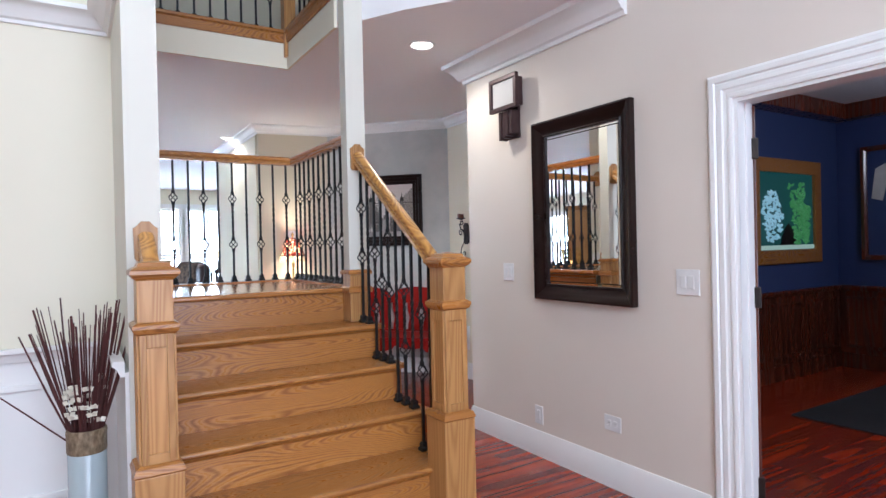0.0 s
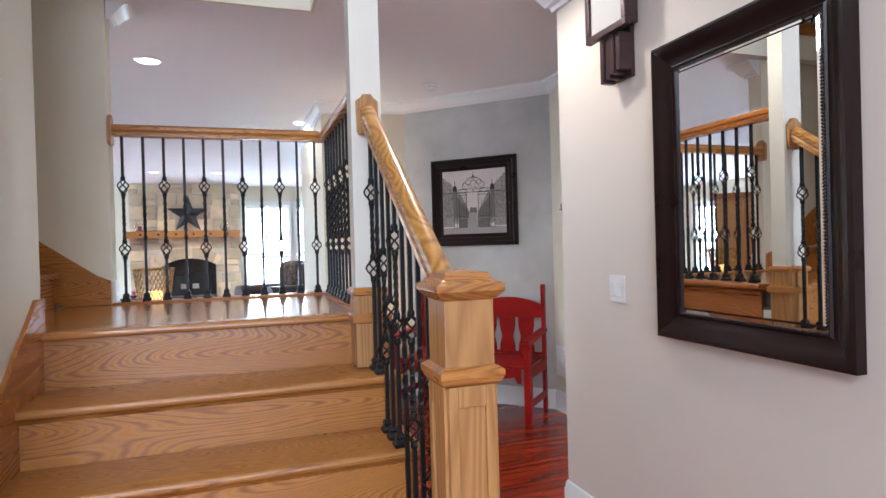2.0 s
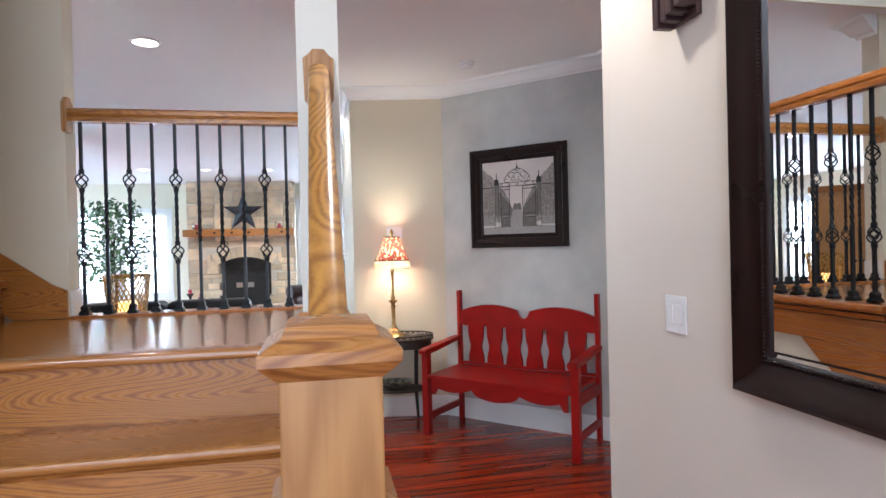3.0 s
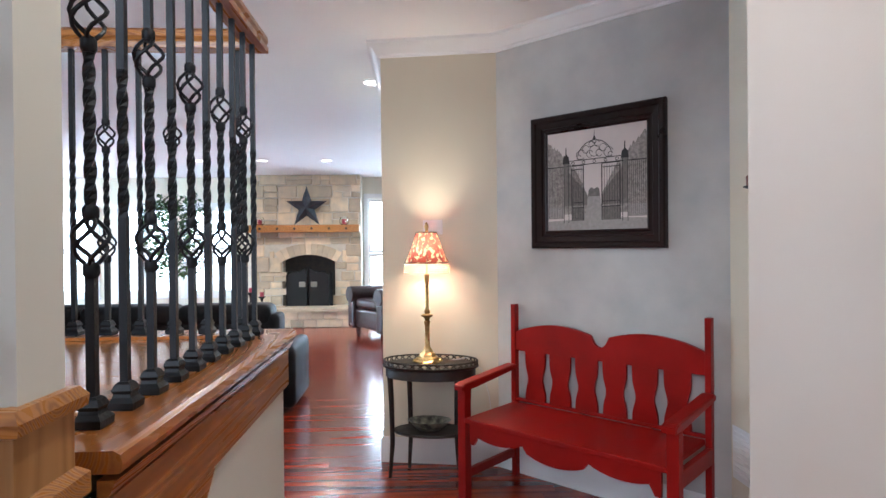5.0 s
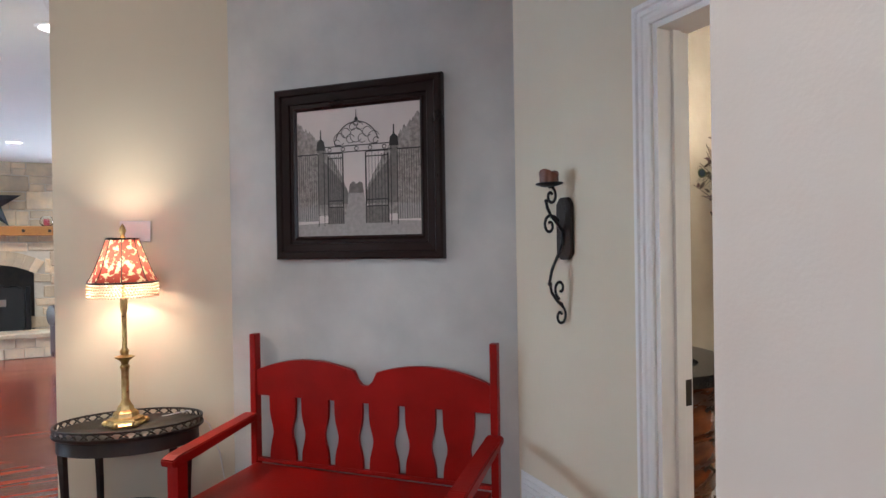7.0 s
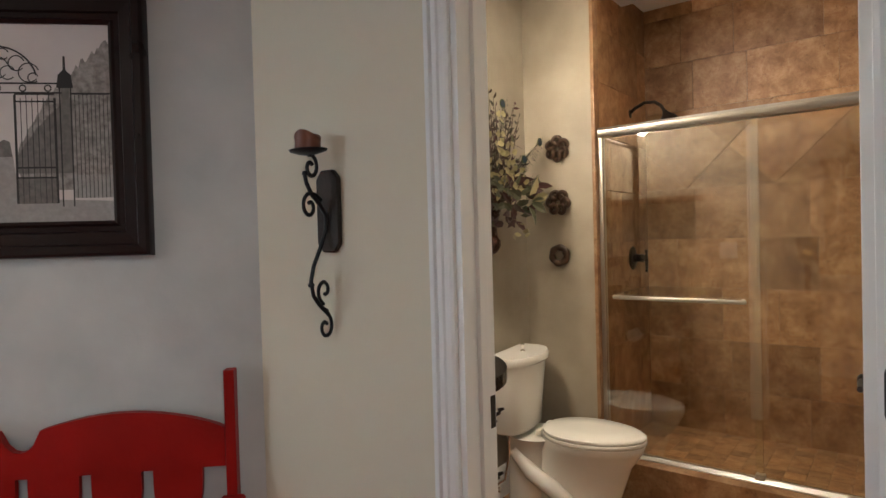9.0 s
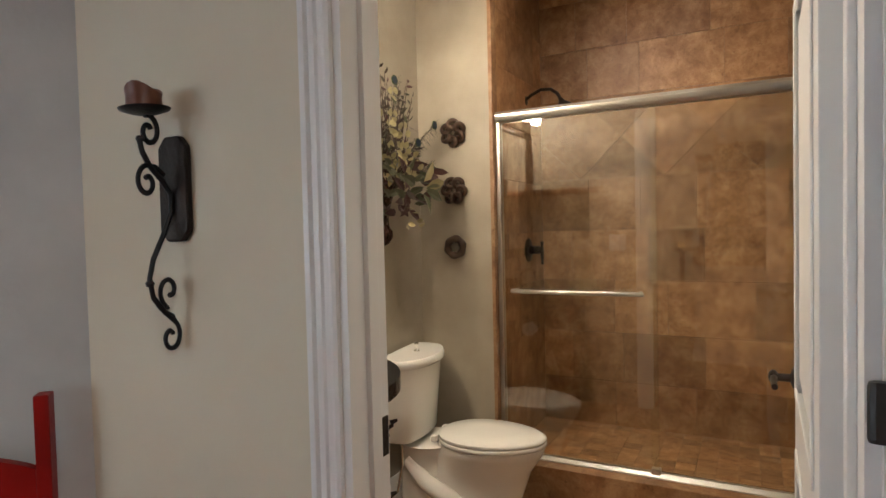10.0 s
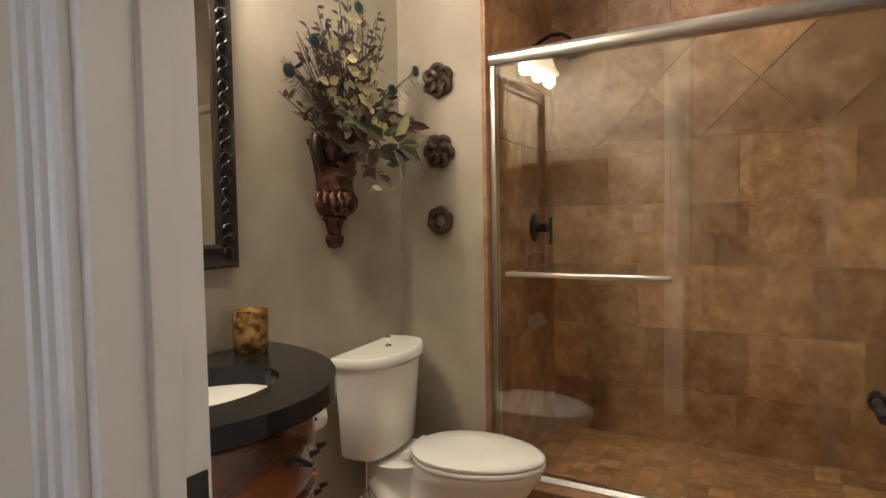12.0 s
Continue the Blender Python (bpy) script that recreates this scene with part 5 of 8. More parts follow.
lampt = thing("table_lamp", pose(2.068, 6.56, 0.7195), "brass candlestick lamp with a lit red fringed shade", "lamp")
part("base", lathe([(0.088, 0.0), (0.09, 0.008), (0.078, 0.016), (0.075, 0.028), (0.055, 0.036), (0.05, 0.055), (0.035, 0.066), (0.03, 0.085)], 6), MAT["brass"], lampt)
for k in range(6):
    a = k * math.pi / 3
    part("foot", lathe([(0.001, 0.0), (0.014, 0.004), (0.016, 0.012), (0.008, 0.022), (0.001, 0.024)], 8, pose(0.082 * math.cos(a), 0.082 * math.sin(a), 0)), MAT["brass"], lampt, smooth=50)
part("stem", lathe([(0.028, 0.085), (0.022, 0.095), (0.016, 0.11), (0.0165, 0.24), (0.022, 0.26), (0.014, 0.27), (0.019, 0.285), (0.04, 0.30), (0.042, 0.305), (0.016, 0.312), (0.02, 0.33), (0.011, 0.345), (0.011, 0.50), (0.016, 0.52), (0.016, 0.57), (0.006, 0.575), (0.006, 0.80)], 16), MAT["brass"], lampt, smooth=40)
part("finial", lathe([(0.006, 0.835), (0.012, 0.845), (0.009, 0.855), (0.016, 0.875), (0.008, 0.895), (0.001, 0.905)], 12), MAT["brass"], lampt, smooth=50)
MAT["shade"] = bpy.data.materials.new("red_gold_damask_shade")
MAT["shade"].use_nodes = True
_n = MAT["shade"].node_tree
_b = _n.nodes["Principled BSDF"]
_g = _n.nodes.new("ShaderNodeNewGeometry")
_t = _n.nodes.new("ShaderNodeTexNoise")
_t.inputs["Scale"].default_value, _t.inputs["Detail"].default_value = 44.0, 3.0
_r = _n.nodes.new("ShaderNodeValToRGB")
_r.color_ramp.elements[0].position, _r.color_ramp.elements[1].position = 0.53, 0.60
_r.color_ramp.elements[0].color, _r.color_ramp.elements[1].color = (0.34, 0.022, 0.012, 1), (0.86, 0.70, 0.44, 1)
_n.links.new(_g.outputs["Position"], _t.inputs["Vector"])
_n.links.new(_t.outputs["Fac"], _r.inputs["Fac"])
_n.links.new(_r.outputs["Color"], _b.inputs["Base Color"])
_b.inputs["Roughness"].default_value = 0.8
_b.inputs["Transmission Weight"].default_value = 0.0
_tr = _n.nodes.new("ShaderNodeBsdfTranslucent")
_mx = _n.nodes.new("ShaderNodeMixShader")
_mx.inputs["Fac"].default_value = 0.065
_pale = _n.nodes.new("ShaderNodeMix")
_pale.data_type = "RGBA"
_pale.inputs[0].default_value = 0.15
_pale.inputs[7].default_value = (0.90, 0.74, 0.50, 1)
_n.links.new(_r.outputs["Color"], _pale.inputs[6])
_n.links.new(_pale.outputs[2], _tr.inputs["Color"])
_n.links.new(_b.outputs["BSDF"], _mx.inputs[1])
_n.links.new(_tr.outputs["BSDF"], _mx.inputs[2])
_n.links.new(_mx.outputs["Shader"], _n.nodes["Material Output"].inputs["Surface"])
bm = bm_new()
segs = 48
prof = [(0.145, 0.640), (0.130, 0.662), (0.113, 0.70), (0.096, 0.745), (0.080, 0.79), (0.066, 0.835)]
rings = []
for r, z in prof:
    rings.append([bm.verts.new((r * (1 - 0.05 * abs(math.sin(4 * 2 * math.pi * i / segs))) * math.cos(2 * math.pi * i / segs),
                                r * (1 - 0.05 * abs(math.sin(4 * 2 * math.pi * i / segs))) * math.sin(2 * math.pi * i / segs), z)) for i in range(segs)])
for a, b in zip(rings, rings[1:]):
    for i in range(segs):
        bm.faces.new((a[i], a[(i + 1) % segs], b[(i + 1) % segs], b[i]))
part("shade", bm, MAT["shade"], lampt, "red and gold patterned bell shade", smooth=60)
for k in range(8):
    a = k * math.pi / 4
    part("rib", tube([((r + 0.001) * math.cos(a), (r + 0.001) * math.sin(a), z) for r, z in prof], 0.0022, 5), MAT["bronze"], lampt, "dark seam braid", smooth=60)
for r, z in ((0.143, 0.641), (0.065, 0.836)):
    part("trim_band", tube([(r * math.cos(2 * math.pi * i / 40), r * math.sin(2 * math.pi * i / 40), z) for i in range(41)], 0.0045, 6), MAT["bronze"], lampt, smooth=60)
MAT["bead"] = plain("amber_glass_bead", (0.90, 0.72, 0.50, 1), 0.15, glass=0.5)
bm = bm_new()
for i in range(72):
    a = 2 * math.pi * i / 72
    for j in range(5):
        bmesh.ops.create_icosphere(bm, subdivisions=1, radius=0.0055, matrix=pose(0.143 * math.cos(a + 0.04 * (j % 2)), 0.143 * math.sin(a + 0.04 * (j % 2)), 0.628 - 0.0125 * j))
tagged(part("bead_fringe", bm, MAT["bead"], lampt, "pale beaded fringe", smooth=60), kind="stuff")
part("bulb", lathe([(0.012, 0.636), (0.014, 0.645), (0.026, 0.665), (0.026, 0.68), (0.014, 0.695), (0.001, 0.70)], 14), plain("lit_bulb", (1, 1, 1, 1), 0.4, emit=(1.0, 0.72, 0.38, 1), power=7), lampt, smooth=60)

plate("wall_thermostat", 6.730, 1.595, 0.135, 0.10, "pale wall control plate behind the lamp", 0, "thermostat", turn=-10.4, x=2.115)
vent = thing("wall_vent", pose(BX - 0.0005, 5.44, 0.435, 0, 0, -90), "white metal return air grille above the baseboard", "vent")
part("frame", box(-0.17, -0.006, -0.13, 0.17, 0, 0.13, 0.003), MAT["trim"], vent)
for k in range(9):
    part("slat", box(-0.15, -0.012, -0.108 + 0.025 * k, 0.15, -0.0062, -0.092 + 0.025 * k, 0.002), MAT["trim"], vent)

# tall vase with sticks by the wainscot
vase = thing("floor_vase", pose(0.02, 2.98, 0), "tall pale blue cylinder vase with a woven band", "vase")
MAT["celadon"] = material("pale_blue_glaze", (0.40, 0.47, 0.49, 1), 0.2, second=(0.34, 0.41, 0.44, 1), scale=(3, 3, 3), bump=0.04, coat=0.3)
MAT["woven"] = material("woven_band", (0.30, 0.23, 0.15, 1), 0.6, second=(0.13, 0.09, 0.05, 1), scale=(60, 60, 30), mix=0.3, bump=0.6, fine=160)
part("body", lathe([(0.070, 0.0), (0.074, 0.006), (0.074, 0.58), (0.070, 0.585)], 32), MAT["celadon"], vase, smooth=40)
part("band", lathe([(0.072, 0.585), (0.0765, 0.592), (0.0765, 0.655), (0.0785, 0.672), (0.076, 0.685), (0.066, 0.685), (0.066, 0.61)], 32), MAT["woven"], vase, "embossed bronze woven band", smooth=40)
MAT["stick"] = material("dark_red_sticks", (0.045, 0.016, 0.014, 1), 0.55, second=(0.10, 0.022, 0.022, 1), scale=(9, 9, 3), bump=0.2, fine=80)
MAT["petal"] = material("cream_petals", (0.74, 0.70, 0.58, 1), 0.6, scale=(30, 30, 30), bump=0.05)
rg = random.Random(11)
bunch = thing("stick_bunch", pose(0.02, 2.98, 0.61), "bunch of dark dry sticks with cream blossoms in the vase", "dried sticks")
for k in range(58):
    a, lean, ln = rg.uniform(0, 2 * math.pi), rg.uniform(0.01, 0.20), rg.uniform(0.52, 0.68)
    if k == 0:
        a, lean, ln = math.pi, 0.34, 0.50
    b0 = (0.04 * math.cos(a), 0.04 * math.sin(a), 0.0)
    tip = (b0[0] + lean * math.cos(a), b0[1] + lean * math.sin(a) * 0.7, ln - lean * 0.5)
    mid = tuple((p + q) / 2 + rg.uniform(-0.006, 0.006) for p, q in zip(b0, tip))
    r = rg.choice((0.0024, 0.0034, 0.0045, 0.006))
    part("stick", tube([b0, mid, tip], [r * 1.1, r, r * 0.7], 5), MAT["stick"], bunch)
for k in range(34):
    a = rg.uniform(0, 2 * math.pi)
    c = Vector((0.065 * math.cos(a), 0.055 * math.sin(a) - 0.02, rg.uniform(0.08, 0.30)))
    bm = bm_new()
    for j in range(3):
        ang = j * 2.1 + rg.random()
        d = Vector((math.cos(ang), math.sin(ang) * 0.4, 0.5)).normalized() * 0.022
        e = Vector((-d.z, 0.006, d.x)) * 0.55
        vs = [bm.verts.new(c + p) for p in (Vector((0, 0, 0)), d * 0.6 + e, d * 1.2, d * 0.6 - e)]
        bm.faces.new(vs)
        vs2 = [bm.verts.new(c + p + Vector((0, 0.0022, 0.001))) for p in (Vector((0, 0, 0)), d * 0.6 + e, d * 1.2, d * 0.6 - e)]
        bm.faces.new(vs2[::-1])
        for i in range(4):
            bm.faces.new((vs[i], vs[(i + 1) % 4], vs2[(i + 1) % 4], vs2[i]))
    part("blossom", bm, MAT["petal"], bunch)

# ---- bathroom ----
door = thing("bathroom_door", pose(BX + 0.155, 4.046, 0, 0, 0, -1.0), "white two-panel door standing open into the bathroom", "door")
DW, DH = 0.80, 2.10
stile = 0.105
part("panel_core", box(stile - 0.005, 0.0115, BF + 0.1, DW - stile + 0.005, 0.0255, DH - 0.1), MAT["trim"], door)
for x0, x1 in ((0, stile), (DW - stile, DW)):
    part("stile", box(x0, 0, BF + 0.012, x1, 0.037, DH, 0.002), MAT["trim"], door)
for z0, z1 in ((BF + 0.012, BF + 0.22), (0.86, 1.02), (DH - 0.12, DH)):
    part("rail", box(stile, 0, z0, DW - stile, 0.037, z1, 0.002), MAT["trim"], door)
for z0, z1 in ((BF + 0.22, 0.86), (1.02, DH - 0.12)):
    part("raised_panel", box(stile + 0.045, 0.004, z0 + 0.045, DW - stile - 0.045, 0.0335, z1 - 0.045, 0.006), MAT["trim"], door)
    for f in (-1, 1):
        y0 = 0.0375 if f > 0 else -0.0005
        bm = bm_new()
        for a in ((stile - 0.012, z0 - 0.012, DW - stile + 0.012, z0 + 0.014), (stile - 0.012, z1 - 0.014, DW - stile + 0.012, z1 + 0.012),
                  (stile - 0.012, z0 + 0.014, stile + 0.014, z1 - 0.014), (DW - stile - 0.014, z0 + 0.014, DW - stile + 0.012, z1 - 0.014)):
            add_box(bm, a[0], y0 - (0.005 if f < 0 else 0), a[1], a[2], y0 + (0.005 if f > 0 else 0), a[3], 0.002)
        part("panel_moulding", bm, MAT["trim"], door)
for f in (-1, 1):
    y = 0.037 if f > 0 else 0.0
    hd = part("handle", lathe([(0.028, 0.0), (0.03, 0.004), (0.022, 0.009), (0.011, 0.012), (0.010, 0.04), (0.018, 0.046), (0.019, 0.055), (0.012, 0.062), (0.001, 0.064)], 18,
                              Matrix.Translation((DW - 0.055, y + 0.0004 * f, 1.045)) @ Matrix.Rotation(radians(-90 * f), 4, "X")), MAT["bronze"], door, "dark bronze door handle", smooth=40)
    part("lever", tube([(DW - 0.055, y + f * 0.05, 1.045), (DW - 0.10, y + f * 0.053, 1.048), (DW - 0.14, y + f * 0.05, 1.036), (DW - 0.155, y + f * 0.05, 1.042)], [0.009, 0.008, 0.007, 0.008], 8), MAT["bronze"], door, smooth=50)
structure("trim_threshold", box(BX + 0.03, 4.04, 0, BX + 0.06, 4.86, BF, 0.003), MAT["oak_y"], "oak threshold step into the bathroom")

# toilet
toi = thing("toilet", pose(5.09, 5.705, BF, 0, 0, 7), "white porcelain close-coupled toilet with lid down", "toilet")
TZ = 0.88 - BF


def dshape(w, back, front, n=18):
    """Straight back towards +y, bowed front towards -y."""
    pts = [(w / 2, back), (-w / 2, back)]
    for i in range(n + 1):
        a = math.pi * i / n
        pts.append((-w / 2 * math.cos(a), back - 0.07 - (back - 0.07 - front) * math.sin(a) ** 0.8))
    return pts


def loft(sections, smooth_caps=True):
    """Joins outlines of equal count at given heights."""
    bm = bm_new()
    rings = [[bm.verts.new((x, y, z)) for x, y in pts] for pts, z in sections]
    for a, b in zip(rings, rings[1:]):
        n = len(a)
        for i in range(n):
            bm.faces.new((a[i], a[(i + 1) % n], b[(i + 1) % n], b[i]))
    bm.faces.new(rings[0][::-1]), bm.faces.new(rings[-1])
    return bm


part("tank", loft([(dshape(0.36, -0.03, -0.17), TZ - 0.385), (dshape(0.385, -0.022, -0.185), TZ - 0.37), (dshape(0.41, -0.02, -0.20), TZ - 0.18), (dshape(0.44, -0.018, -0.213), TZ - 0.045)]), MAT["porcelain"], toi, smooth=45)
part("tank_lid", loft([(dshape(0.455, -0.014, -0.222), TZ - 0.0445), (dshape(0.47, -0.008, -0.232), TZ - 0.035), (dshape(0.47, -0.008, -0.232), TZ - 0.01), (dshape(0.455, -0.014, -0.224), TZ - 0.001)]), MAT["porcelain"], toi, smooth=45)
part("flush_knob", lathe([(0.014, TZ - 0.001), (0.012, TZ + 0.004), (0.005, TZ + 0.008), (0.005, TZ + 0.02), (0.011, TZ + 0.028), (0.009, TZ + 0.038), (0.001, TZ + 0.042)], 14, pose(0.02, -0.11, 0)), MAT["chrome"], toi, "chrome pull knob", smooth=50)


def oval(w, y0, y1, n=32, pinch=0.12):
    cy, ry = (y0 + y1) / 2, abs(y1 - y0) / 2
    return [(w / 2 * math.cos(2 * math.pi * i / n) * (1 + pinch * math.sin(2 * math.pi * i / n)), cy + ry * math.sin(2 * math.pi * i / n)) for i in range(n)]


SZ = 0.497 - BF
part("bowl", loft([(oval(0.23, -0.62, -0.14), 0.0), (oval(0.235, -0.62, -0.14), 0.03), (oval(0.20, -0.60, -0.16), 0.10), (oval(0.24, -0.66, -0.18), SZ - 0.13), (oval(0.33, -0.71, -0.22), SZ - 0.055), (oval(0.355, -0.725, -0.23), SZ - 0.02), (oval(0.35, -0.72, -0.235), SZ - 0.012)]), MAT["porcelain"], toi, smooth=60)
part("neck", loft([(oval(0.20, -0.30, -0.03, pinch=0), 0.0), (oval(0.19, -0.30, -0.03, pinch=0), 0.12), (oval(0.24, -0.30, -0.03, pinch=0), SZ - 0.07), (oval(0.30, -0.32, -0.03, pinch=0), SZ - 0.025)]), MAT["porcelain"], toi, smooth=60)
bm = bm_new()
for s in (-1, 1):
    add_tube(bm, [(s * 0.10, -0.10, SZ - 0.10), (s * 0.115, -0.2, SZ - 0.19), (s * 0.115, -0.31, SZ - 0.25), (s * 0.105, -0.40, 0.08), (s * 0.1, -0.46, 0.0)], [0.03, 0.04, 0.045, 0.04, 0.03], 10)
part("trapway", bm, MAT["porcelain"], toi, smooth=60)
part("seat", loft([(oval(0.362, -0.728, -0.235), SZ - 0.011), (oval(0.372, -0.733, -0.232), SZ - 0.006), (oval(0.372, -0.733, -0.232), SZ + 0.006), (oval(0.365, -0.73, -0.235), SZ + 0.010)]), MAT["porcelain"], toi, smooth=60)
part("lid", loft([(oval(0.362, -0.728, -0.235), SZ + 0.0105), (oval(0.37, -0.732, -0.232), SZ + 0.015), (oval(0.368, -0.73, -0.232), SZ + 0.026), (oval(0.33, -0.71, -0.25), SZ + 0.034), (oval(0.15, -0.6, -0.36), SZ + 0.037)]), MAT["porcelain"], toi, smooth=60)
for s in (-1, 1):
    part("hinge", box(s * 0.07 - 0.022, -0.245, SZ - 0.011, s * 0.07 + 0.022, -0.215, SZ + 0.018, 0.006), MAT["porcelain"], toi)
part("supply_hose", tube([(-0.15, -0.10, TZ - 0.386), (-0.155, -0.10, 0.30), (-0.17, -0.08, 0.18), (-0.185, -0.02, 0.13)], 0.006, 8), MAT["chrome"], toi, "braided supply hose", smooth=60)
part("valve", lathe([(0.016, 0), (0.016, 0.01), (0.008, 0.014), (0.008, 0.045), (0.014, 0.05), (0.014, 0.06)], 12, Matrix.Translation((-0.185, -0.002, 0.13)) @ Matrix.Rotation(radians(90), 4, "X")), MAT["chrome"], toi, smooth=40)

# vanity with a bowed front
van = thing("vanity_cabinet", pose(4.14, RY - 0.002, BF), "bow-fronted cherry vanity with dark bronze pulls", "vanity")
MAT["vanity"] = wood("vanity_cherry", (0.20, 0.055, 0.018, 1), (0.05, 0.013, 0.006, 1), "x", 0.22, grain=5, stretch=6)
VZ = 0.982 - BF
HALF = 26


def bow(rx, ry):
    return [(rx * math.cos(math.pi + math.pi * i / HALF), ry * math.sin(math.pi + math.pi * i / HALF)) for i in range(HALF + 1)]


part("body", loft([(bow(0.34, 0.42), 0.06), (bow(0.36, 0.45), 0.12), (bow(0.395, 0.485), 0.40), (bow(0.40, 0.49), VZ - 0.05)]), MAT["vanity"], van, smooth=40)
for z0, z1, g in ((0.10, 0.34, 0.380), (0.38, 0.60, 0.408), (0.64, VZ - 0.07, 0.416)):
    part("drawer_front", loft([(bow(g * 0.985, g * 1.225), z0), (bow(g + 0.004, (g + 0.004) * 1.225), z0 + 0.015), (bow(g + 0.006, (g + 0.006) * 1.225), z1 - 0.015), (bow(g - 0.004, (g - 0.004) * 1.225), z1)]), MAT["vanity"], van, smooth=40)
    part("drawer_bead", sweep([(0, z1 + 0.004), (0.016, z1 + 0.010), (0.018, z1 + 0.022), (0.0, z1 + 0.030)], bow(g - 0.002, (g - 0.002) * 1.225), flip=True), MAT["vanity"], van, smooth=40)
    for a in (0.60, 0.82):
        i = int(HALF * a)
        x, y = bow(g + 0.012, (g + 0.012) * 1.225)[i]
        c = Vector((x, y, (z0 + z1) / 2))
        pl = bm_new()
        for kx in range(5):
            f = kx / 4 - 0.5
            add_tube(pl, [c + Vector((0.10 * f, 0.0, 0.012 * math.sin(kx * 2.1))), c + Vector((0.10 * f + 0.016, -0.016, 0.02 * math.cos(kx * 1.7)))], [0.010, 0.005], 6)
        part("drawer_pull", pl, MAT["bronze"], van, "dark leaf-shaped bronze pull", smooth=50)
for s in (-1, 1):
    part("foot", box(s * 0.28 - 0.03, -0.14, 0, s * 0.28 + 0.03, -0.08, 0.06, 0.008), MAT["vanity"], van)
MAT["granite"] = material("black_granite", (0.010, 0.010, 0.011, 1), 0.16, second=(0.014, 0.014, 0.015, 1), scale=(140, 140, 140), mix=0.5, bump=0.0, spec=0.3)
topm = bm_new()
outer, inner = bow(0.478, 0.575), []
sx, sy, srx, sry = 0.0, -0.27, 0.22, 0.165
rim = [(sx + srx * math.cos(2 * math.pi * i / 40), sy + sry * math.sin(2 * math.pi * i / 40)) for i in range(40)]
for z in (VZ - 0.048, VZ):
    vo = [topm.verts.new((x, y, z)) for x, y in outer]
    vi = [topm.verts.new((x, y, z)) for x, y in rim]
    eo = [topm.edges.new((vo[i], vo[(i + 1) % len(vo)])) for i in range(len(vo))]
    ei = [topm.edges.new((vi[i], vi[(i + 1) % len(vi)])) for i in range(len(vi))]
    bmesh.ops.triangle_fill(topm, edges=eo + ei, use_beauty=True)
    if z < VZ - 0.01:
        lo, li = vo, vi
for a, b in ((lo, vo), (li, vi)):
    for i in range(len(a)):
        topm.faces.new((a[i], a[(i + 1) % len(a)], b[(i + 1) % len(b)], b[i]))
counter = solo("stone_worktop", topm, MAT["granite"], "polished black stone vanity top with an oval cutout", "worktop", 0, pose(4.14, RY - 0.002, BF))
solo("sink_basin", lathe([(0.21, -0.049), (0.222, -0.05), (0.21, -0.08), (0.17, -0.15), (0.08, -0.185), (0.02, -0.19), (0.02, -0.182), (0.075, -0.177), (0.16, -0.145), (0.20, -0.08), (0.206, -0.052)], 36, squash=(1, 0.75)),
     MAT["porcelain"], "white oval undermount sink basin in the vanity", "sink", 50, pose(4.14, RY - 0.272, BF + VZ))
tap = thing("tap", pose(4.14, RY - 0.06, BF + VZ), "dark bronze basin tap behind the sink", "tap")
part("spout", tube([(0, 0, 0), (0, 0, 0.13), (0, -0.03, 0.17), (0, -0.09, 0.165), (0, -0.11, 0.14)], [0.018, 0.013, 0.012, 0.012, 0.012], 12), MAT["bronze"], tap, smooth=50)
for s in (-1, 1):
    part("handle", lathe([(0.022, 0), (0.018, 0.02), (0.012, 0.045), (0.02, 0.055), (0.001, 0.065)], 12, pose(s * 0.1, 0, 0)), MAT["bronze"], tap, smooth=50)
MAT["goldglass"] = material("gold_crackle_glass", (0.50, 0.30, 0.10, 1), 0.22, 0.55, second=(0.12, 0.06, 0.02, 1), scale=(38, 38, 38), mix=0.22, bump=0.4, fine=60)
solo("candle_holder", lathe([(0.045, 0.0), (0.049, 0.004), (0.052, 0.03), (0.052, 0.125), (0.05, 0.13), (0.0475, 0.125), (0.046, 0.03), (0.03, 0.02), (0.001, 0.02)], 28), MAT["goldglass"],
     "gold crackled glass candle holder on the vanity top", "candle holder", 45, pose(4.47, RY - 0.10, BF + VZ))
roll = thing("toilet_paper", pose(4.52, RY - 0.26, 0.79, 0, 90, 0), "white toilet paper roll on a chrome holder", "paper roll")
part("roll", lathe([(0.018, -0.05), (0.042, -0.05), (0.042, 0.05), (0.018, 0.05)], 24), MAT["plastic"], roll, smooth=40)
part("holder", tube([(0, 0, -0.06), (0, 0, 0.065)], 0.008, 10), MAT["chrome"], roll, smooth=50)
part("holder_arm", tube([(0, 0, -0.06), (0.0, 0.0, -0.085)], 0.010, 10), MAT["chrome"], roll, smooth=50)

bmir = thing("vanity_mirror", pose(4.13, RY - 0.002, 1.72), "vanity mirror in a carved dark bronze frame", "mirror")
frame_moulding(bmir, 0.60, 0.83, [(0, 0.004), (0, 0.018), (0.012, 0.024), (0.03, 0.018), (0.05, 0.024), (0.065, 0.03), (0.072, 0.02), (0.072, 0.001)], "bronze")
part("mirror_glass", box(-0.30, -0.012, -0.415, 0.30, -0.003, 0.415), MAT["mirror"], bmir, "clear mirror glass")
bm = bm_new()
for s in (-1, 1):
    for k in range(26):
        z = -0.44 + 0.0352 * k
        pts = [(s * 0.332 + 0.017 * math.cos(a) * (1 if k % 2 else -1), -0.026, z + 0.016 * math.sin(a)) for a in [i * 0.75 for i in range(7)]]
        add_tube(bm, pts, 0.0045, 5)
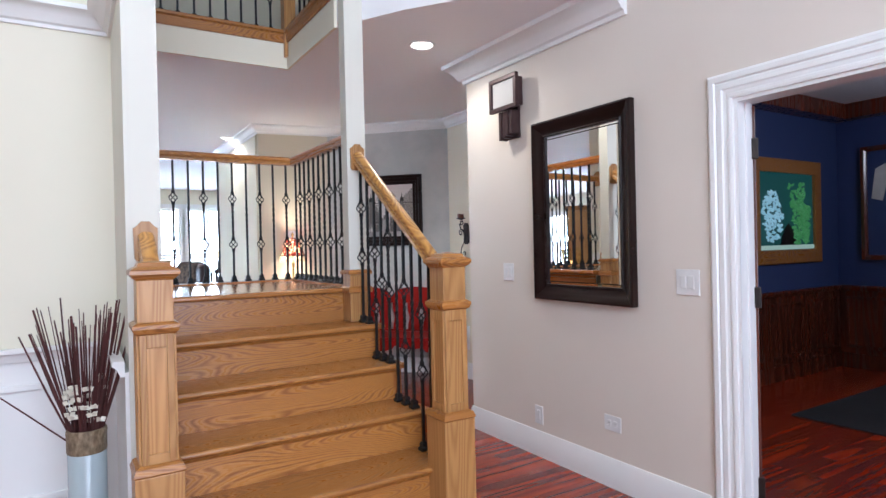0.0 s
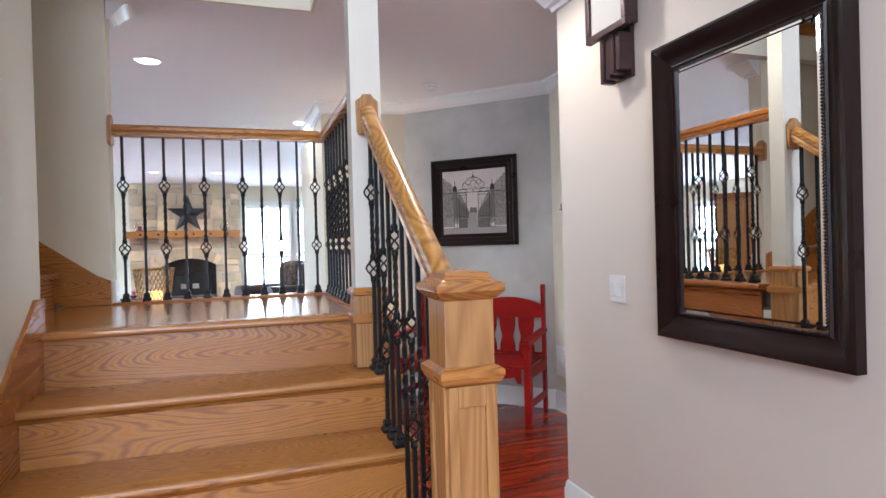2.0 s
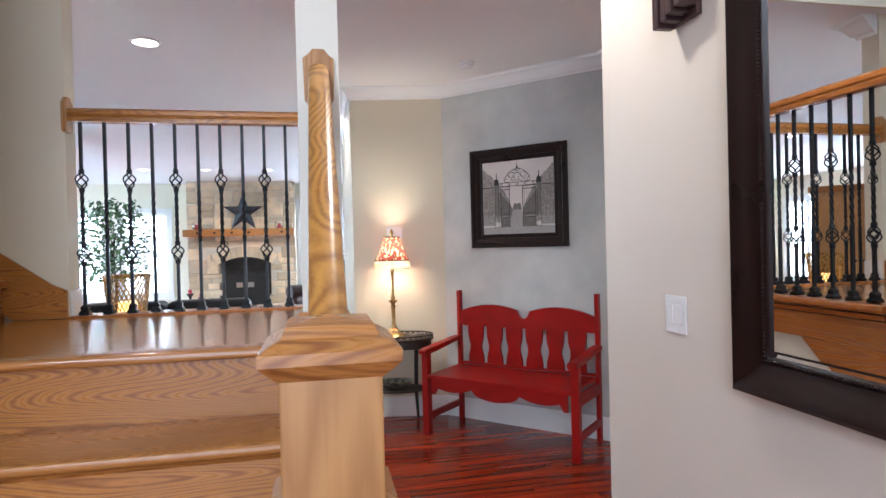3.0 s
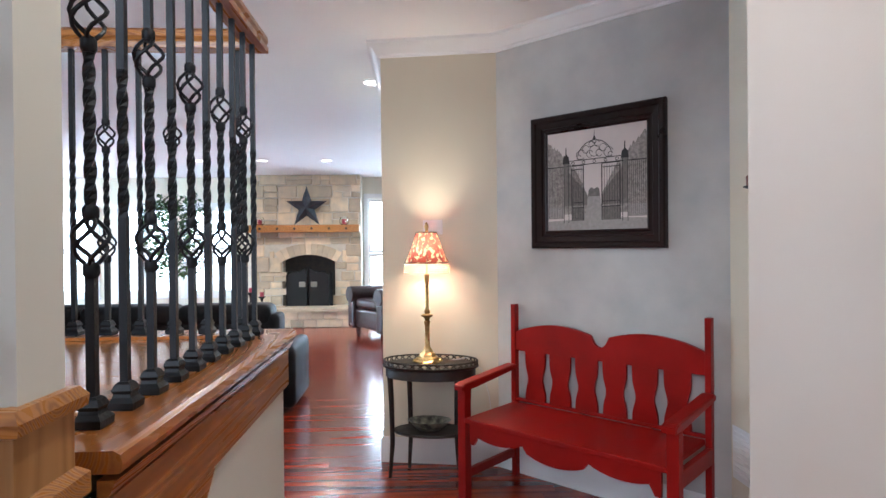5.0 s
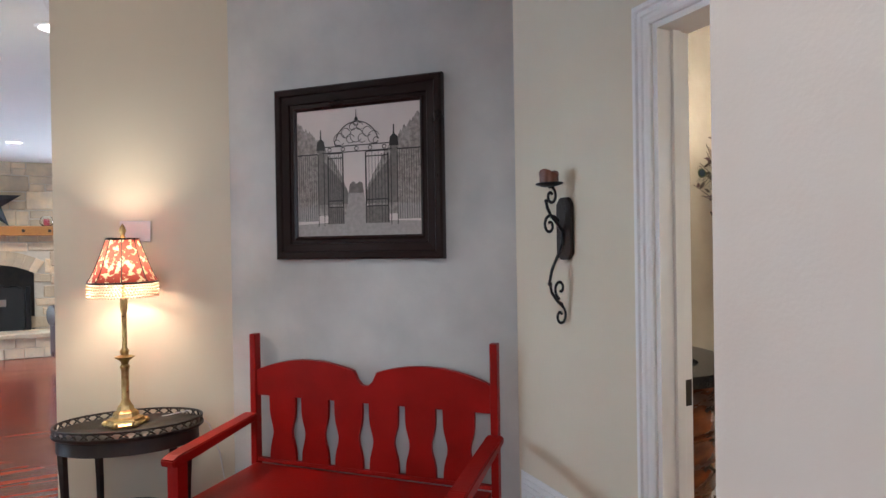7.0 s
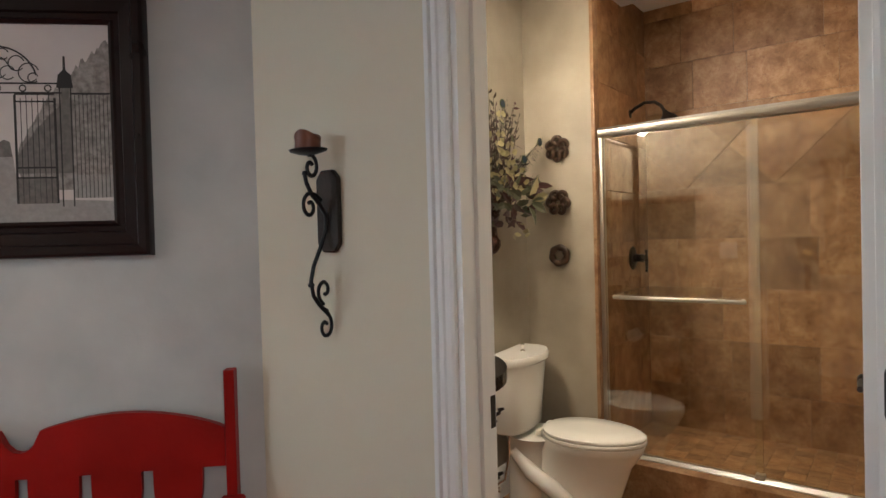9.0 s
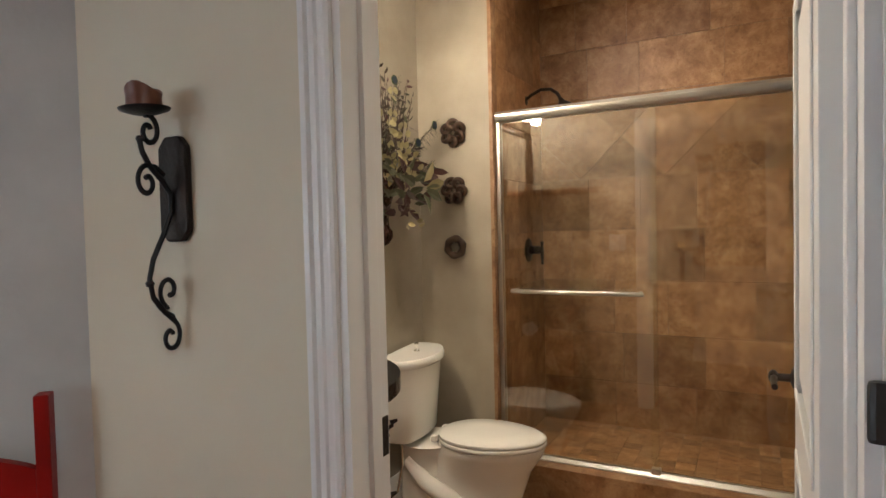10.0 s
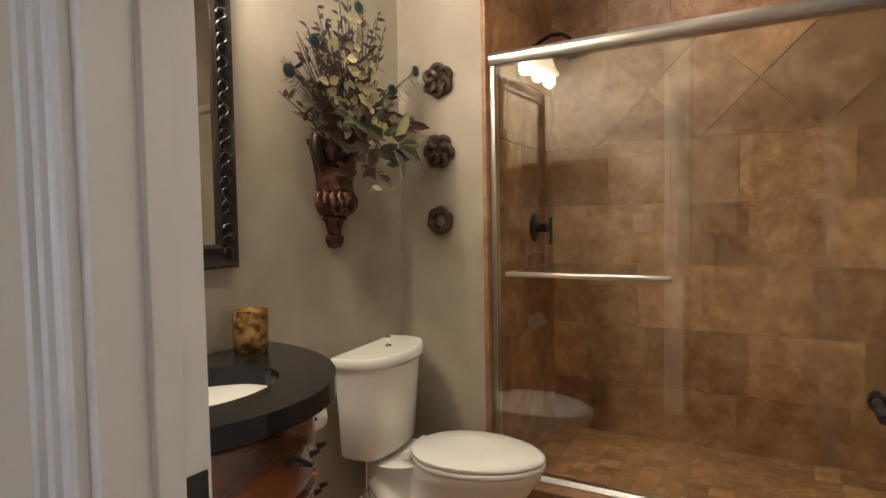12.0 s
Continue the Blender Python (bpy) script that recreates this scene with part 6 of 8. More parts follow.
tagged(part("carving", bm, MAT["bronze"], bmir, "carved leaf scrolls", smooth=60), kind="stuff")

vl = thing("vanity_light", pose(4.12, RY - 0.002, 2.44), "bronze bar light with lit frosted bell shades", "wall light")
part("bar", box(-0.28, -0.03, -0.03, 0.28, 0, 0.03, 0.006), MAT["bronze"], vl)
MAT["bell"] = plain("lit_frosted_bell", (0.95, 0.9, 0.8, 1), 0.5, emit=(1.0, 0.80, 0.55, 1), power=4.0)
for k in range(3):
    x = -0.2 + 0.2 * k
    part("arm", tube([(x, -0.03, 0), (x, -0.09, 0.02), (x, -0.12, -0.01), (x, -0.12, -0.03)], 0.008, 8), MAT["bronze"], vl, smooth=50)
    part("bell_shade", lathe([(0.022, -0.03), (0.03, -0.05), (0.042, -0.09), (0.062, -0.13), (0.066, -0.14), (0.058, -0.13), (0.036, -0.09), (0.02, -0.05)], 20, pose(x, -0.12, 0)), MAT["bell"], vl, "glowing frosted bell shade", smooth=50)

# wall urn with dried flowers
urn = thing("wall_urn", pose(4.968, RY - 0.002, 1.265), "bronze fluted half urn hung on the wall", "urn")
MAT["copper"] = material("aged_copper", (0.115, 0.048, 0.030, 1), 0.26, 0.6, second=(0.022, 0.010, 0.008, 1), scale=(25, 25, 25), mix=0.4, bump=0.2, fine=70)


def half_lathe(profile, flutes=0, depth=0.0, segments=40):
    bm = bm_new()
    rings = []
    for r, z in profile:
        ring = []
        for i in range(segments + 1):
            a = math.pi + math.pi * i / segments
            rr = max(1e-4, r * (1 - depth * abs(math.sin(a * flutes)) * 0 - depth * (1 - abs(math.sin(a * flutes)))))
            ring.append(bm.verts.new((rr * math.cos(a), rr * math.sin(a) * 0.8, z)))
        rings.append(ring)
    for a, b in zip(rings, rings[1:]):
        for i in range(segments):
            bm.faces.new((a[i], a[i + 1], b[i + 1], b[i]))
        bm.faces.new((a[segments], a[0], b[0], b[segments]))
    bm.faces.new(rings[0][::-1]), bm.faces.new(rings[-1])
    return bm


part("finial", half_lathe([(0.001, 0.0), (0.03, 0.006), (0.042, 0.025), (0.045, 0.045), (0.03, 0.055), (0.026, 0.06)]), MAT["copper"], urn, smooth=50)
part("stem", half_lathe([(0.03, 0.06), (0.034, 0.07), (0.045, 0.10), (0.06, 0.112), (0.058, 0.118)]), MAT["copper"], urn, smooth=50)
part("bowl", half_lathe([(0.055, 0.118), (0.085, 0.13), (0.108, 0.16), (0.108, 0.19), (0.092, 0.212), (0.088, 0.216)], 9, 0.12, 72), MAT["copper"], urn, smooth=60)
part("neck", half_lathe([(0.090, 0.216), (0.088, 0.25), (0.098, 0.30), (0.118, 0.36), (0.135, 0.395), (0.128, 0.395), (0.08, 0.36)]), MAT["copper"], urn, smooth=50)
part("handle", tube([(-0.085, -0.05, 0.25), (-0.115, -0.055, 0.30), (-0.15, -0.055, 0.36), (-0.145, -0.055, 0.40), (-0.115, -0.05, 0.40), (-0.11, -0.05, 0.37)], [0.014, 0.016, 0.02, 0.018, 0.012, 0.008], 8), MAT["bronze"], urn, "scrolled side handle", smooth=60)

MAT["leaf"] = material("dried_green_leaf", (0.10, 0.105, 0.05, 1), 0.45, second=(0.045, 0.052, 0.026, 1), scale=(18, 18, 18), bump=0.1, fine=90, spread=0.35)
MAT["leaf_red"] = material("dried_burgundy_leaf", (0.07, 0.018, 0.018, 1), 0.5, second=(0.04, 0.014, 0.012, 1), scale=(18, 18, 18), bump=0.1, fine=90, spread=0.3)
MAT["leaf_pale"] = material("pale_silver_dollar_leaf", (0.44, 0.38, 0.19, 1), 0.55, second=(0.26, 0.22, 0.11, 1), scale=(24, 24, 24), bump=0.1, fine=90, spread=0.25)
MAT["twig"] = material("brown_twigs", (0.045, 0.026, 0.016, 1), 0.7, scale=(20, 20, 20), bump=0.3, fine=90, spread=0.3)
MAT["feather"] = material("peacock_barbs", (0.035, 0.04, 0.028, 1), 0.6, second=(0.07, 0.05, 0.03, 1), scale=(30, 30, 30), bump=0.0, spread=0.3)
MAT["eye"] = plain("peacock_eye", (0.010, 0.03, 0.05, 1), 0.3, 0.3)
MAT["eye_rim"] = plain("peacock_eye_rim", (0.05, 0.075, 0.02, 1), 0.35, 0.3)
flowers = thing("dried_flowers", pose(4.968, RY - 0.06, 1.62) @ Matrix.Diagonal((1.34, 1.1, 1.0, 1)), "dried flower and peacock feather arrangement in the urn", "flowers")
rg = random.Random(21)


def leaf(c, d, ln, wd, mat, nm="leaf", curl=0.2):
    d = Vector(d).normalized()
    side = d.cross(Vector((rg.uniform(-0.4, 0.4), -1, rg.uniform(-0.4, 0.4)))).normalized()
    nor = side.cross(d)
    bm = bm_new()
    mid = [bm.verts.new(Vector(c) + d * ln * f + nor * (-curl * ln * f * f)) for f in (0, 0.3, 0.65, 1.0)]
    for s in (-1, 1):
        e = [bm.verts.new(Vector(c) + d * ln * f + side * s * wd * w + nor * (0.10 * wd - curl * ln * f * f)) for f, w in ((0.28, 0.45), (0.62, 0.42))]
        bm.faces.new((mid[0], mid[1], e[0])), bm.faces.new((mid[1], mid[2], e[1], e[0])), bm.faces.new((mid[2], mid[3], e[1]))
    return part(nm, bm, MAT[mat], flowers)


for k in range(110):
    a = rg.uniform(-1.15, 1.15)
    ln = rg.uniform(0.16, 0.54) * (1.0 - 0.40 * abs(a))
    tip = Vector((math.sin(a) * ln * 0.85, -rg.uniform(-0.03, 0.10), math.cos(a) * ln))
    mid = tip * 0.5 + Vector((rg.uniform(-0.03, 0.03), rg.uniform(-0.03, 0.0), 0.02))
    part("stem", tube([(rg.uniform(-0.05, 0.05), 0, -0.02), mid, tip], [0.0025, 0.002, 0.0012], 4), MAT["twig"], flowers)
    for j in range(3):
        f = rg.uniform(0.35, 1.0)
        leaf(tip * f, (rg.uniform(-1, 1), rg.uniform(-0.8, 0.1), rg.uniform(-0.3, 1)), rg.uniform(0.026, 0.048), 0.016, rg.choice(("twig", "twig", "leaf_red", "twig", "leaf")))
# spires of small dry leaves
for k in range(16):
    a = rg.uniform(-0.40, 0.36)
    ln = rg.uniform(0.40, 0.57)
    tip = Vector((math.sin(a) * ln * 0.8, -rg.uniform(0.0, 0.07), math.cos(a) * ln))
    part("stem", tube([(rg.uniform(-0.04, 0.04), 0, 0), tip * 0.55 + Vector((rg.uniform(-0.02, 0.02), -0.02, 0)), tip], [0.0024, 0.0018, 0.001], 4), MAT["twig"], flowers)
    for j in range(9):
        f = 0.42 + 0.58 * j / 8
        leaf(tip * f, (rg.uniform(-1, 1), rg.uniform(-0.6, 0.1), rg.uniform(0.0, 0.9)), rg.uniform(0.024, 0.045), 0.014, rg.choice(("twig", "twig", "leaf_red", "feather")))
# sprays of round pale leaves in pairs along a stem
for x0, z0, x1, z1, n in ((-0.02, 0.10, -0.055, 0.47, 8), (-0.05, 0.06, -0.10, 0.36, 7), (0.0, 0.08, 0.02, 0.33, 6), (-0.08, 0.02, -0.15, 0.22, 6), (0.05, 0.05, 0.12, 0.20, 5), (-0.02, 0.02, -0.03, 0.22, 6)):
    part("stem", tube([(x0 * 0.3, -0.02, -0.02), (x0, -0.08, z0), (x1, -0.10, z1)], [0.0024, 0.0018, 0.0012], 4), MAT["twig"], flowers)
    for j in range(n):
        f = (j + 0.5) / n
        c = Vector((x0 + (x1 - x0) * f, -0.09 - 0.03 * rg.random(), z0 + (z1 - z0) * f))
        for sgn in ((-1, 1) if j % 2 else (rg.choice((-1, 1)),)):
            leaf(c, (sgn * rg.uniform(0.5, 1.0), rg.uniform(-0.4, 0.1), rg.uniform(-0.2, 0.6)), rg.uniform(0.028, 0.042), 0.036, "leaf_pale", "pale_leaf", 0.05)
# broad leaves round the rim and hanging over the neck of the urn
for k in range(60):
    a = rg.uniform(-1.6, 2.0)
    c = (math.sin(a) * rg.uniform(0.02, 0.14) + 0.02, -rg.uniform(0.05, 0.14), rg.uniform(-0.09, 0.15))
    leaf(c, (math.sin(a), rg.uniform(-0.7, 0), rg.uniform(-0.5, 0.6)), rg.uniform(0.055, 0.10), 0.036, rg.choice(("leaf", "leaf_red", "leaf_red", "twig", "leaf")))
for dx, dz, ln in ((0.6, 0.9, 0.12), (1.0, 0.25, 0.13), (0.9, -0.35, 0.12), (0.35, -0.8, 0.11), (1.0, 0.0, 0.10), (-0.9, 0.3, 0.10)):
    leaf((0.05 + 0.04 * dx, -0.15, 0.03 + 0.03 * dz), (dx, -0.25, dz), ln, 0.052, rg.choice(("leaf", "leaf", "leaf_pale")), "broad_leaf")
for k in range(8):
    leaf((rg.uniform(-0.04, 0.07), -0.14, rg.uniform(-0.20, -0.06)), (rg.uniform(-1, 1), -0.3, rg.uniform(-0.3, 0.4)), 0.034, 0.024, "leaf_pale", "pale_leaf", 0.05)
for cx, cz, sx in ((0.30, 0.37, 1), (0.27, 0.15, 1), (0.17, 0.26, 1), (-0.25, 0.22, -1), (-0.16, 0.34, -1), (0.02, 0.52, 1)):
    root, tip = Vector((0, 0, 0)), Vector((cx, -0.06, cz))
    part("feather_shaft", tube([root, tip * 0.5 + Vector((0, -0.02, 0.05)), tip], [0.0025, 0.0018, 0.001], 4), MAT["twig"], flowers)
    bm = bm_new()
    for k in range(30):
        f = 0.55 + 0.45 * k / 30
        p = tip * f + Vector((0, -0.02, 0.05)) * (1 - f) * 2 * f
        for s in (-1, 1):
            q = p + Vector((0.05 * sx * rg.uniform(0.5, 1.0), -0.01 * rg.random(), s * rg.uniform(0.02, 0.05)))
            add_tube(bm, [p, (p + q) / 2 + Vector((0, 0, 0.005 * s)), q], [0.0007, 0.0007, 0.0004], 3)
    tagged(part("feather_vane", bm, MAT["feather"], flowers), kind="stuff")
    part("eye_rim", lathe([(0.001, -0.001), (0.019, -0.001), (0.019, 0.001), (0.001, 0.001)], 18, Matrix.Translation(tip) @ Matrix.Rotation(radians(90), 4, "X"), squash=(1, 1.2)), MAT["eye_rim"], flowers)
    part("eye", lathe([(0.001, -0.003), (0.015, -0.003), (0.015, 0.003), (0.001, 0.003)], 18, Matrix.Translation(tip) @ Matrix.Rotation(radians(90), 4, "X"), squash=(1, 1.2)), MAT["eye"], flowers)

MAT["copper"] = material("copper_bronze", (0.075, 0.042, 0.024, 1), 0.4, 0.5, second=(0.04, 0.022, 0.015, 1), scale=(22, 22, 22), bump=0.3, fine=90)
# index raised above plain glass to brighten the reflections in this pane
MAT["shower_glass"] = plain("strong_reflection_shower_glass", (0.95, 0.98, 0.91, 1), 0.0, 0.0, glass=1.0, ior=1.8)
# three ring ornaments
for k, z in enumerate((1.948, 1.655, 1.365)):
    t = thing("ring_ornament", pose(RX - 0.014, 5.520, z, 0, -90, 0) @ pose(0, 0, 0, 0, 0, 25 * k), "bronze lobed wall ring ornament", "ornament", "ring ornaments")
    if k == 2:
        part("ring", tube([(0.043 * math.cos(2 * math.pi * i / 30), 0.043 * math.sin(2 * math.pi * i / 30), 0.004) for i in range(31)], [0.019 + 0.0025 * math.cos(6 * 2 * math.pi * i / 30) for i in range(31)], 10), MAT["copper"], t, smooth=60)
        continue
    for j in range(6):
        a = j * math.pi / 3
        pts = [(0.043 * math.cos(a) + 0.021 * math.cos(a + 2 * math.pi * i / 14), 0.043 * math.sin(a) + 0.021 * math.sin(a + 2 * math.pi * i / 14), 0.004 + 0.008 * math.sin(2 * math.pi * i / 14)) for i in range(15)]
        part("lobe", tube(pts, 0.0125 if k < 2 else 0.015, 7), MAT["copper"], t, smooth=60)
    part("inner_ring", tube([(0.034 * math.cos(2 * math.pi * i / 24), 0.034 * math.sin(2 * math.pi * i / 24), 0.0) for i in range(25)], 0.012, 8), MAT["copper"], t, smooth=60)

# shower
curb = structure("shower_curb", box(5.375, 3.65, 0, 5.565, 5.324, 0.312, 0.004), MAT["tile"], "travertine shower curb")
structure("shower_floor", box(5.565, 3.65, 0, 6.405, 5.380, 0.21), MAT["tile"], "travertine shower floor")
structure("trim_shower_edge", box(RX - 0.006, 5.305, BF, RX + 0.06, 5.325, BCEIL, 0.004), MAT["tile"], "travertine edge strip beside the shower")
enc = thing("shower_enclosure", pose(5.475, 0, 0), "framed sliding glass shower enclosure in brushed nickel", "shower screen")
part("header", sweep([(-0.03, 1.985), (0.026, 1.985), (0.034, 2.0), (0.034, 2.02), (0.02, 2.036), (-0.03, 2.036)], [(0, 3.66), (0, 5.304)]), MAT["nickel"], enc, smooth=40)
part("wall_jamb", box(-0.022, 5.282, 0.333, 0.022, 5.304, 1.984, 0.003), MAT["nickel"], enc)
part("wall_jamb", box(-0.022, 3.656, 0.333, 0.022, 3.676, 1.984, 0.003), MAT["nickel"], enc)
part("sill", sweep([(-0.03, 0.3125), (0.03, 0.3125), (0.03, 0.318), (0.008, 0.333), (-0.02, 0.333), (-0.03, 0.325)], [(0, 3.66), (0, 5.304)]), MAT["nickel"], enc, smooth=30)
# same glass with a lower index, so this pane's reflections stay faint
MAT["fixed_glass"] = plain("weak_reflection_shower_glass", (0.95, 0.98, 0.91, 1), 0.0, 0.0, glass=1.0, ior=1.42)
for x, y0, y1, glass in ((-0.012, 4.545, 5.280, "shower_glass"), (0.014, 3.68, 4.580, "fixed_glass")):
    p = part("glass_pane", box(x - 0.004, y0, 0.334, x + 0.004, y1, 1.984), MAT[glass], enc, "clear glass sliding pane")
    p.visible_shadow = False
part("towel_bar", tube([(-0.016, 5.205, 1.147), (-0.06, 5.216, 1.147), (-0.066, 5.200, 1.147), (-0.066, 4.620, 1.147), (-0.06, 4.605, 1.147), (-0.016, 4.616, 1.147)], 0.0105, 12), MAT["nickel"], enc, "brushed nickel towel bar", smooth=50)
part("bumper", box(-0.02, 4.540, 0.318, 0.02, 4.580, 0.352, 0.004), MAT["nickel"], enc)
sh = thing("shower", pose(6.115, 5.378, 2.22), "bronze shower head on a curved arm", "shower head")
part("flange", lathe([(0.03, 0), (0.028, 0.008), (0.012, 0.012)], 16, Matrix.Rotation(radians(90), 4, "X")), MAT["bronze"], sh, smooth=40)
part("arm", tube([(0, 0, 0), (0, -0.04, 0.03), (0, -0.10, 0.055), (0, -0.16, 0.05), (0, -0.20, 0.02), (0, -0.22, -0.02)], 0.010, 10), MAT["bronze"], sh, smooth=60)
part("rose", lathe([(0.012, 0.02), (0.02, 0.0), (0.05, -0.03), (0.055, -0.045), (0.05, -0.05), (0.001, -0.05)], 20, Matrix.Translation((0, -0.225, -0.03)) @ Matrix.Rotation(radians(-20), 4, "X")), MAT["bronze"], sh, smooth=50)
val = thing("shower_valve", pose(6.115, 5.378, 1.32), "bronze shower valve with a lever handle", "shower valve")
part("escutcheon", lathe([(0.075, 0), (0.078, 0.006), (0.06, 0.014), (0.03, 0.018)], 24, Matrix.Rotation(radians(90), 4, "X")), MAT["bronze"], val, smooth=40)
part("hub", lathe([(0.028, 0.015), (0.022, 0.05), (0.026, 0.07), (0.016, 0.085), (0.001, 0.09)], 16, Matrix.Rotation(radians(90), 4, "X")), MAT["bronze"], val, smooth=40)
part("lever", tube([(0, -0.092, 0.05), (0, -0.092, 0.03), (0, -0.092, -0.02), (0, -0.092, -0.07), (0, -0.092, -0.085)], [0.011, 0.007, 0.011, 0.007, 0.011], 10), MAT["bronze"], val, smooth=60)
dr = thing("shower_drain", pose(5.835, 4.600, 0.2105), "round slotted metal shower drain", "drain")
part("rim", lathe([(0.055, 0.0), (0.056, 0.003), (0.045, 0.004), (0.045, 0.0)], 24), MAT["nickel"], dr)
for k in range(5):
    part("grate_bar", box(-0.042, -0.036 + 0.016 * k, 0.0005, 0.042, -0.028 + 0.016 * k, 0.003), MAT["bronze"], dr)

# towel on its hook and a shelf over the door side, seen in the shower glass
tw = thing("hand_towel", pose(BX + 0.143, 5.30, 1.28), "cream hand towel gathered on a flower hook", "towel")
MAT["towel"] = material("cream_terry", (0.66, 0.58, 0.38, 1), 0.9, scale=(10, 10, 10), bump=0.6, fine=220)
bm = bm_new()
rings = []
for i in range(9):
    f = i / 8
    hw = 0.02 + 0.075 * f ** 0.7
    rings.append([bm.verts.new((0.012 + 0.012 * math.sin(j * 1.9 + f) + (0.02 if j < 13 else 0), hw * (j / 6 - 1) if j < 13 else hw * ((25 - j) / 6 - 1), -0.36 * f)) for j in range(26)])
for a, b in zip(rings, rings[1:]):
    for j in range(26):
        bm.faces.new((a[j], a[(j + 1) % 26], b[(j + 1) % 26], b[j]))
bm.faces.new(rings[0]), bm.faces.new(rings[-1][::-1])
part("cloth", bm, MAT["towel"], tw, smooth=70)
hk = bm_new()
for j in range(6):
    a = j * math.pi / 3
    add_lathe(hk, [(0.001, -0.006), (0.018, -0.004), (0.018, 0.004), (0.001, 0.006)], 10, pose(0.012, 0.028 * math.cos(a), 0.03 + 0.028 * math.sin(a), 0, 90, 0))
part("flower_hook", hk, MAT["nickel"], tw, "pale flower-shaped hook")

solo("wall_shelf", box(BX + 0.1345, 5.12, 1.70, BX + 0.30, 5.70, 1.745, 0.008), MAT["vanity"], "dark wooden wall shelf above the towel", "shelf")
plate("light_switch", 5.06, 1.33, 0.12, 0.12, "white double switch on the bathroom wall", 2, "switch", turn=90, x=BX + 0.135)

# ---- tiles of the shower, as pieces ----
TILES = {}


def tile(parent, m, w, h, name="tile"):
    key = (round(w, 3), round(h, 3))
    if key not in TILES:
        TILES[key] = mesh_of("tile", box(0.0008, 0, 0.0008, w - 0.0008, 0.010, h - 0.0008, 0.001), MAT["tile"])
    ob = new(name, TILES[key])
    ob.parent = parent
    ob.matrix_basis = m
    return ob


back = bpy.data.objects["wall_shower_back"]
north = bpy.data.objects["wall_shower_north"]
rg = random.Random(9)
ROWSZ = [0.215, 0.495, 0.797, 1.123, 1.430, 1.748]
for r, (z0, z1) in enumerate(zip(ROWSZ, ROWSZ[1:])):
    y = 5.380
    first = True
    while y > 3.66:
        w = rg.choice((0.31, 0.46)) if not (first and r % 2) else 0.2
        w = min(w, y - 3.65)
        if w > 0.02:
            tile(back, pose(6.395, y, z0, 0, 0, -90), w, z1 - z0)
        y -= w
        first = False
for r, (z0, z1) in enumerate(((2.248, 2.55), (2.55, 2.85), (2.85, 2.93))):
    y = 5.380
    first = True
    while y > 3.66:
        w = rg.choice((0.31, 0.46)) if not (first and r % 2) else 0.24
        w = min(w, y - 3.65)
        if w > 0.02:
            tile(back, pose(6.395, y, z0, 0, 0, -90), w, z1 - z0)
        y -= w
        first = False
# accent row of tiles set on point
half = 0.25


def cut_tile(outline):
    bm = prism(outline, 0.010, Matrix(((0, 0, -1, 6.405), (-1, 0, 0, 0), (0, 1, 0, 0), (0, 0, 0, 1))))
    return part("tile", bm, MAT["tile"], back)


cy = -5.118
g = 0.002
cut_tile([(-5.378, 1.748 + g), (cy - half * 2 + half * 2 - g * 2, 1.748 + g), (-5.378, 1.748 + 0.25)])
while cy < -3.60:
    w = half * 2.0
    cut_tile([(cy - w / 2 + g, 1.748 + half), (cy, 1.748 + g), (cy + w / 2 - g, 1.748 + half), (cy, 2.248 - g)])
    if cy + w < -3.65:
        cut_tile([(cy + g * 2, 1.748 + g), (cy + w - g * 2, 1.748 + g), (cy + w / 2, 1.748 + half - g * 2)])
        cut_tile([(cy + g * 2, 2.248 - g), (cy + w / 2, 1.748 + half + g * 2), (cy + w - g * 2, 2.248 - g)])
    cy += w
for r in range(9):
    z0 = 0.215 + 0.302 * r
    z1 = min(z0 + 0.302, BCEIL)
    x = 5.490
    w0 = 0.30 if r % 2 else 0.46
    while x < 6.385:
        w = min(w0, 6.395 - x)
        tile(north, pose(x, 5.370, z0), w, z1 - z0)
        x += w
        w0 = 0.46
fl = bpy.data.objects["shower_floor"]
for i in range(9):
    for j in range(18):
        if j * 0.1 < 1.72:
            ob = tile(fl, pose(5.570 + 0.0925 * i, 3.655 + 0.0967 * j, 0.220, -90, 0, 0) @ pose(0, 0, 0), 0.0925, 0.0967)
            ob.matrix_basis = Matrix.Translation((5.570 + 0.0925 * i, 3.655 + 0.0967 * j, 0.2185)) @ Matrix(((1, 0, 0, 0), (0, 0, 1, 0), (0, -1, 0, 0), (0, 0, 0, 1)))
bf = bpy.data.objects["floor_bath"]
for i in range(6):
    for j in range(7):
        ob = tile(bf, Matrix.Translation((3.70 + 0.29 * i, 3.66 + 0.30 * j, BF + 0.010)) @ Matrix(((1, 0, 0, 0), (0, 0, 1, 0), (0, -1, 0, 0), (0, 0, 0, 1))), 0.29, 0.30)

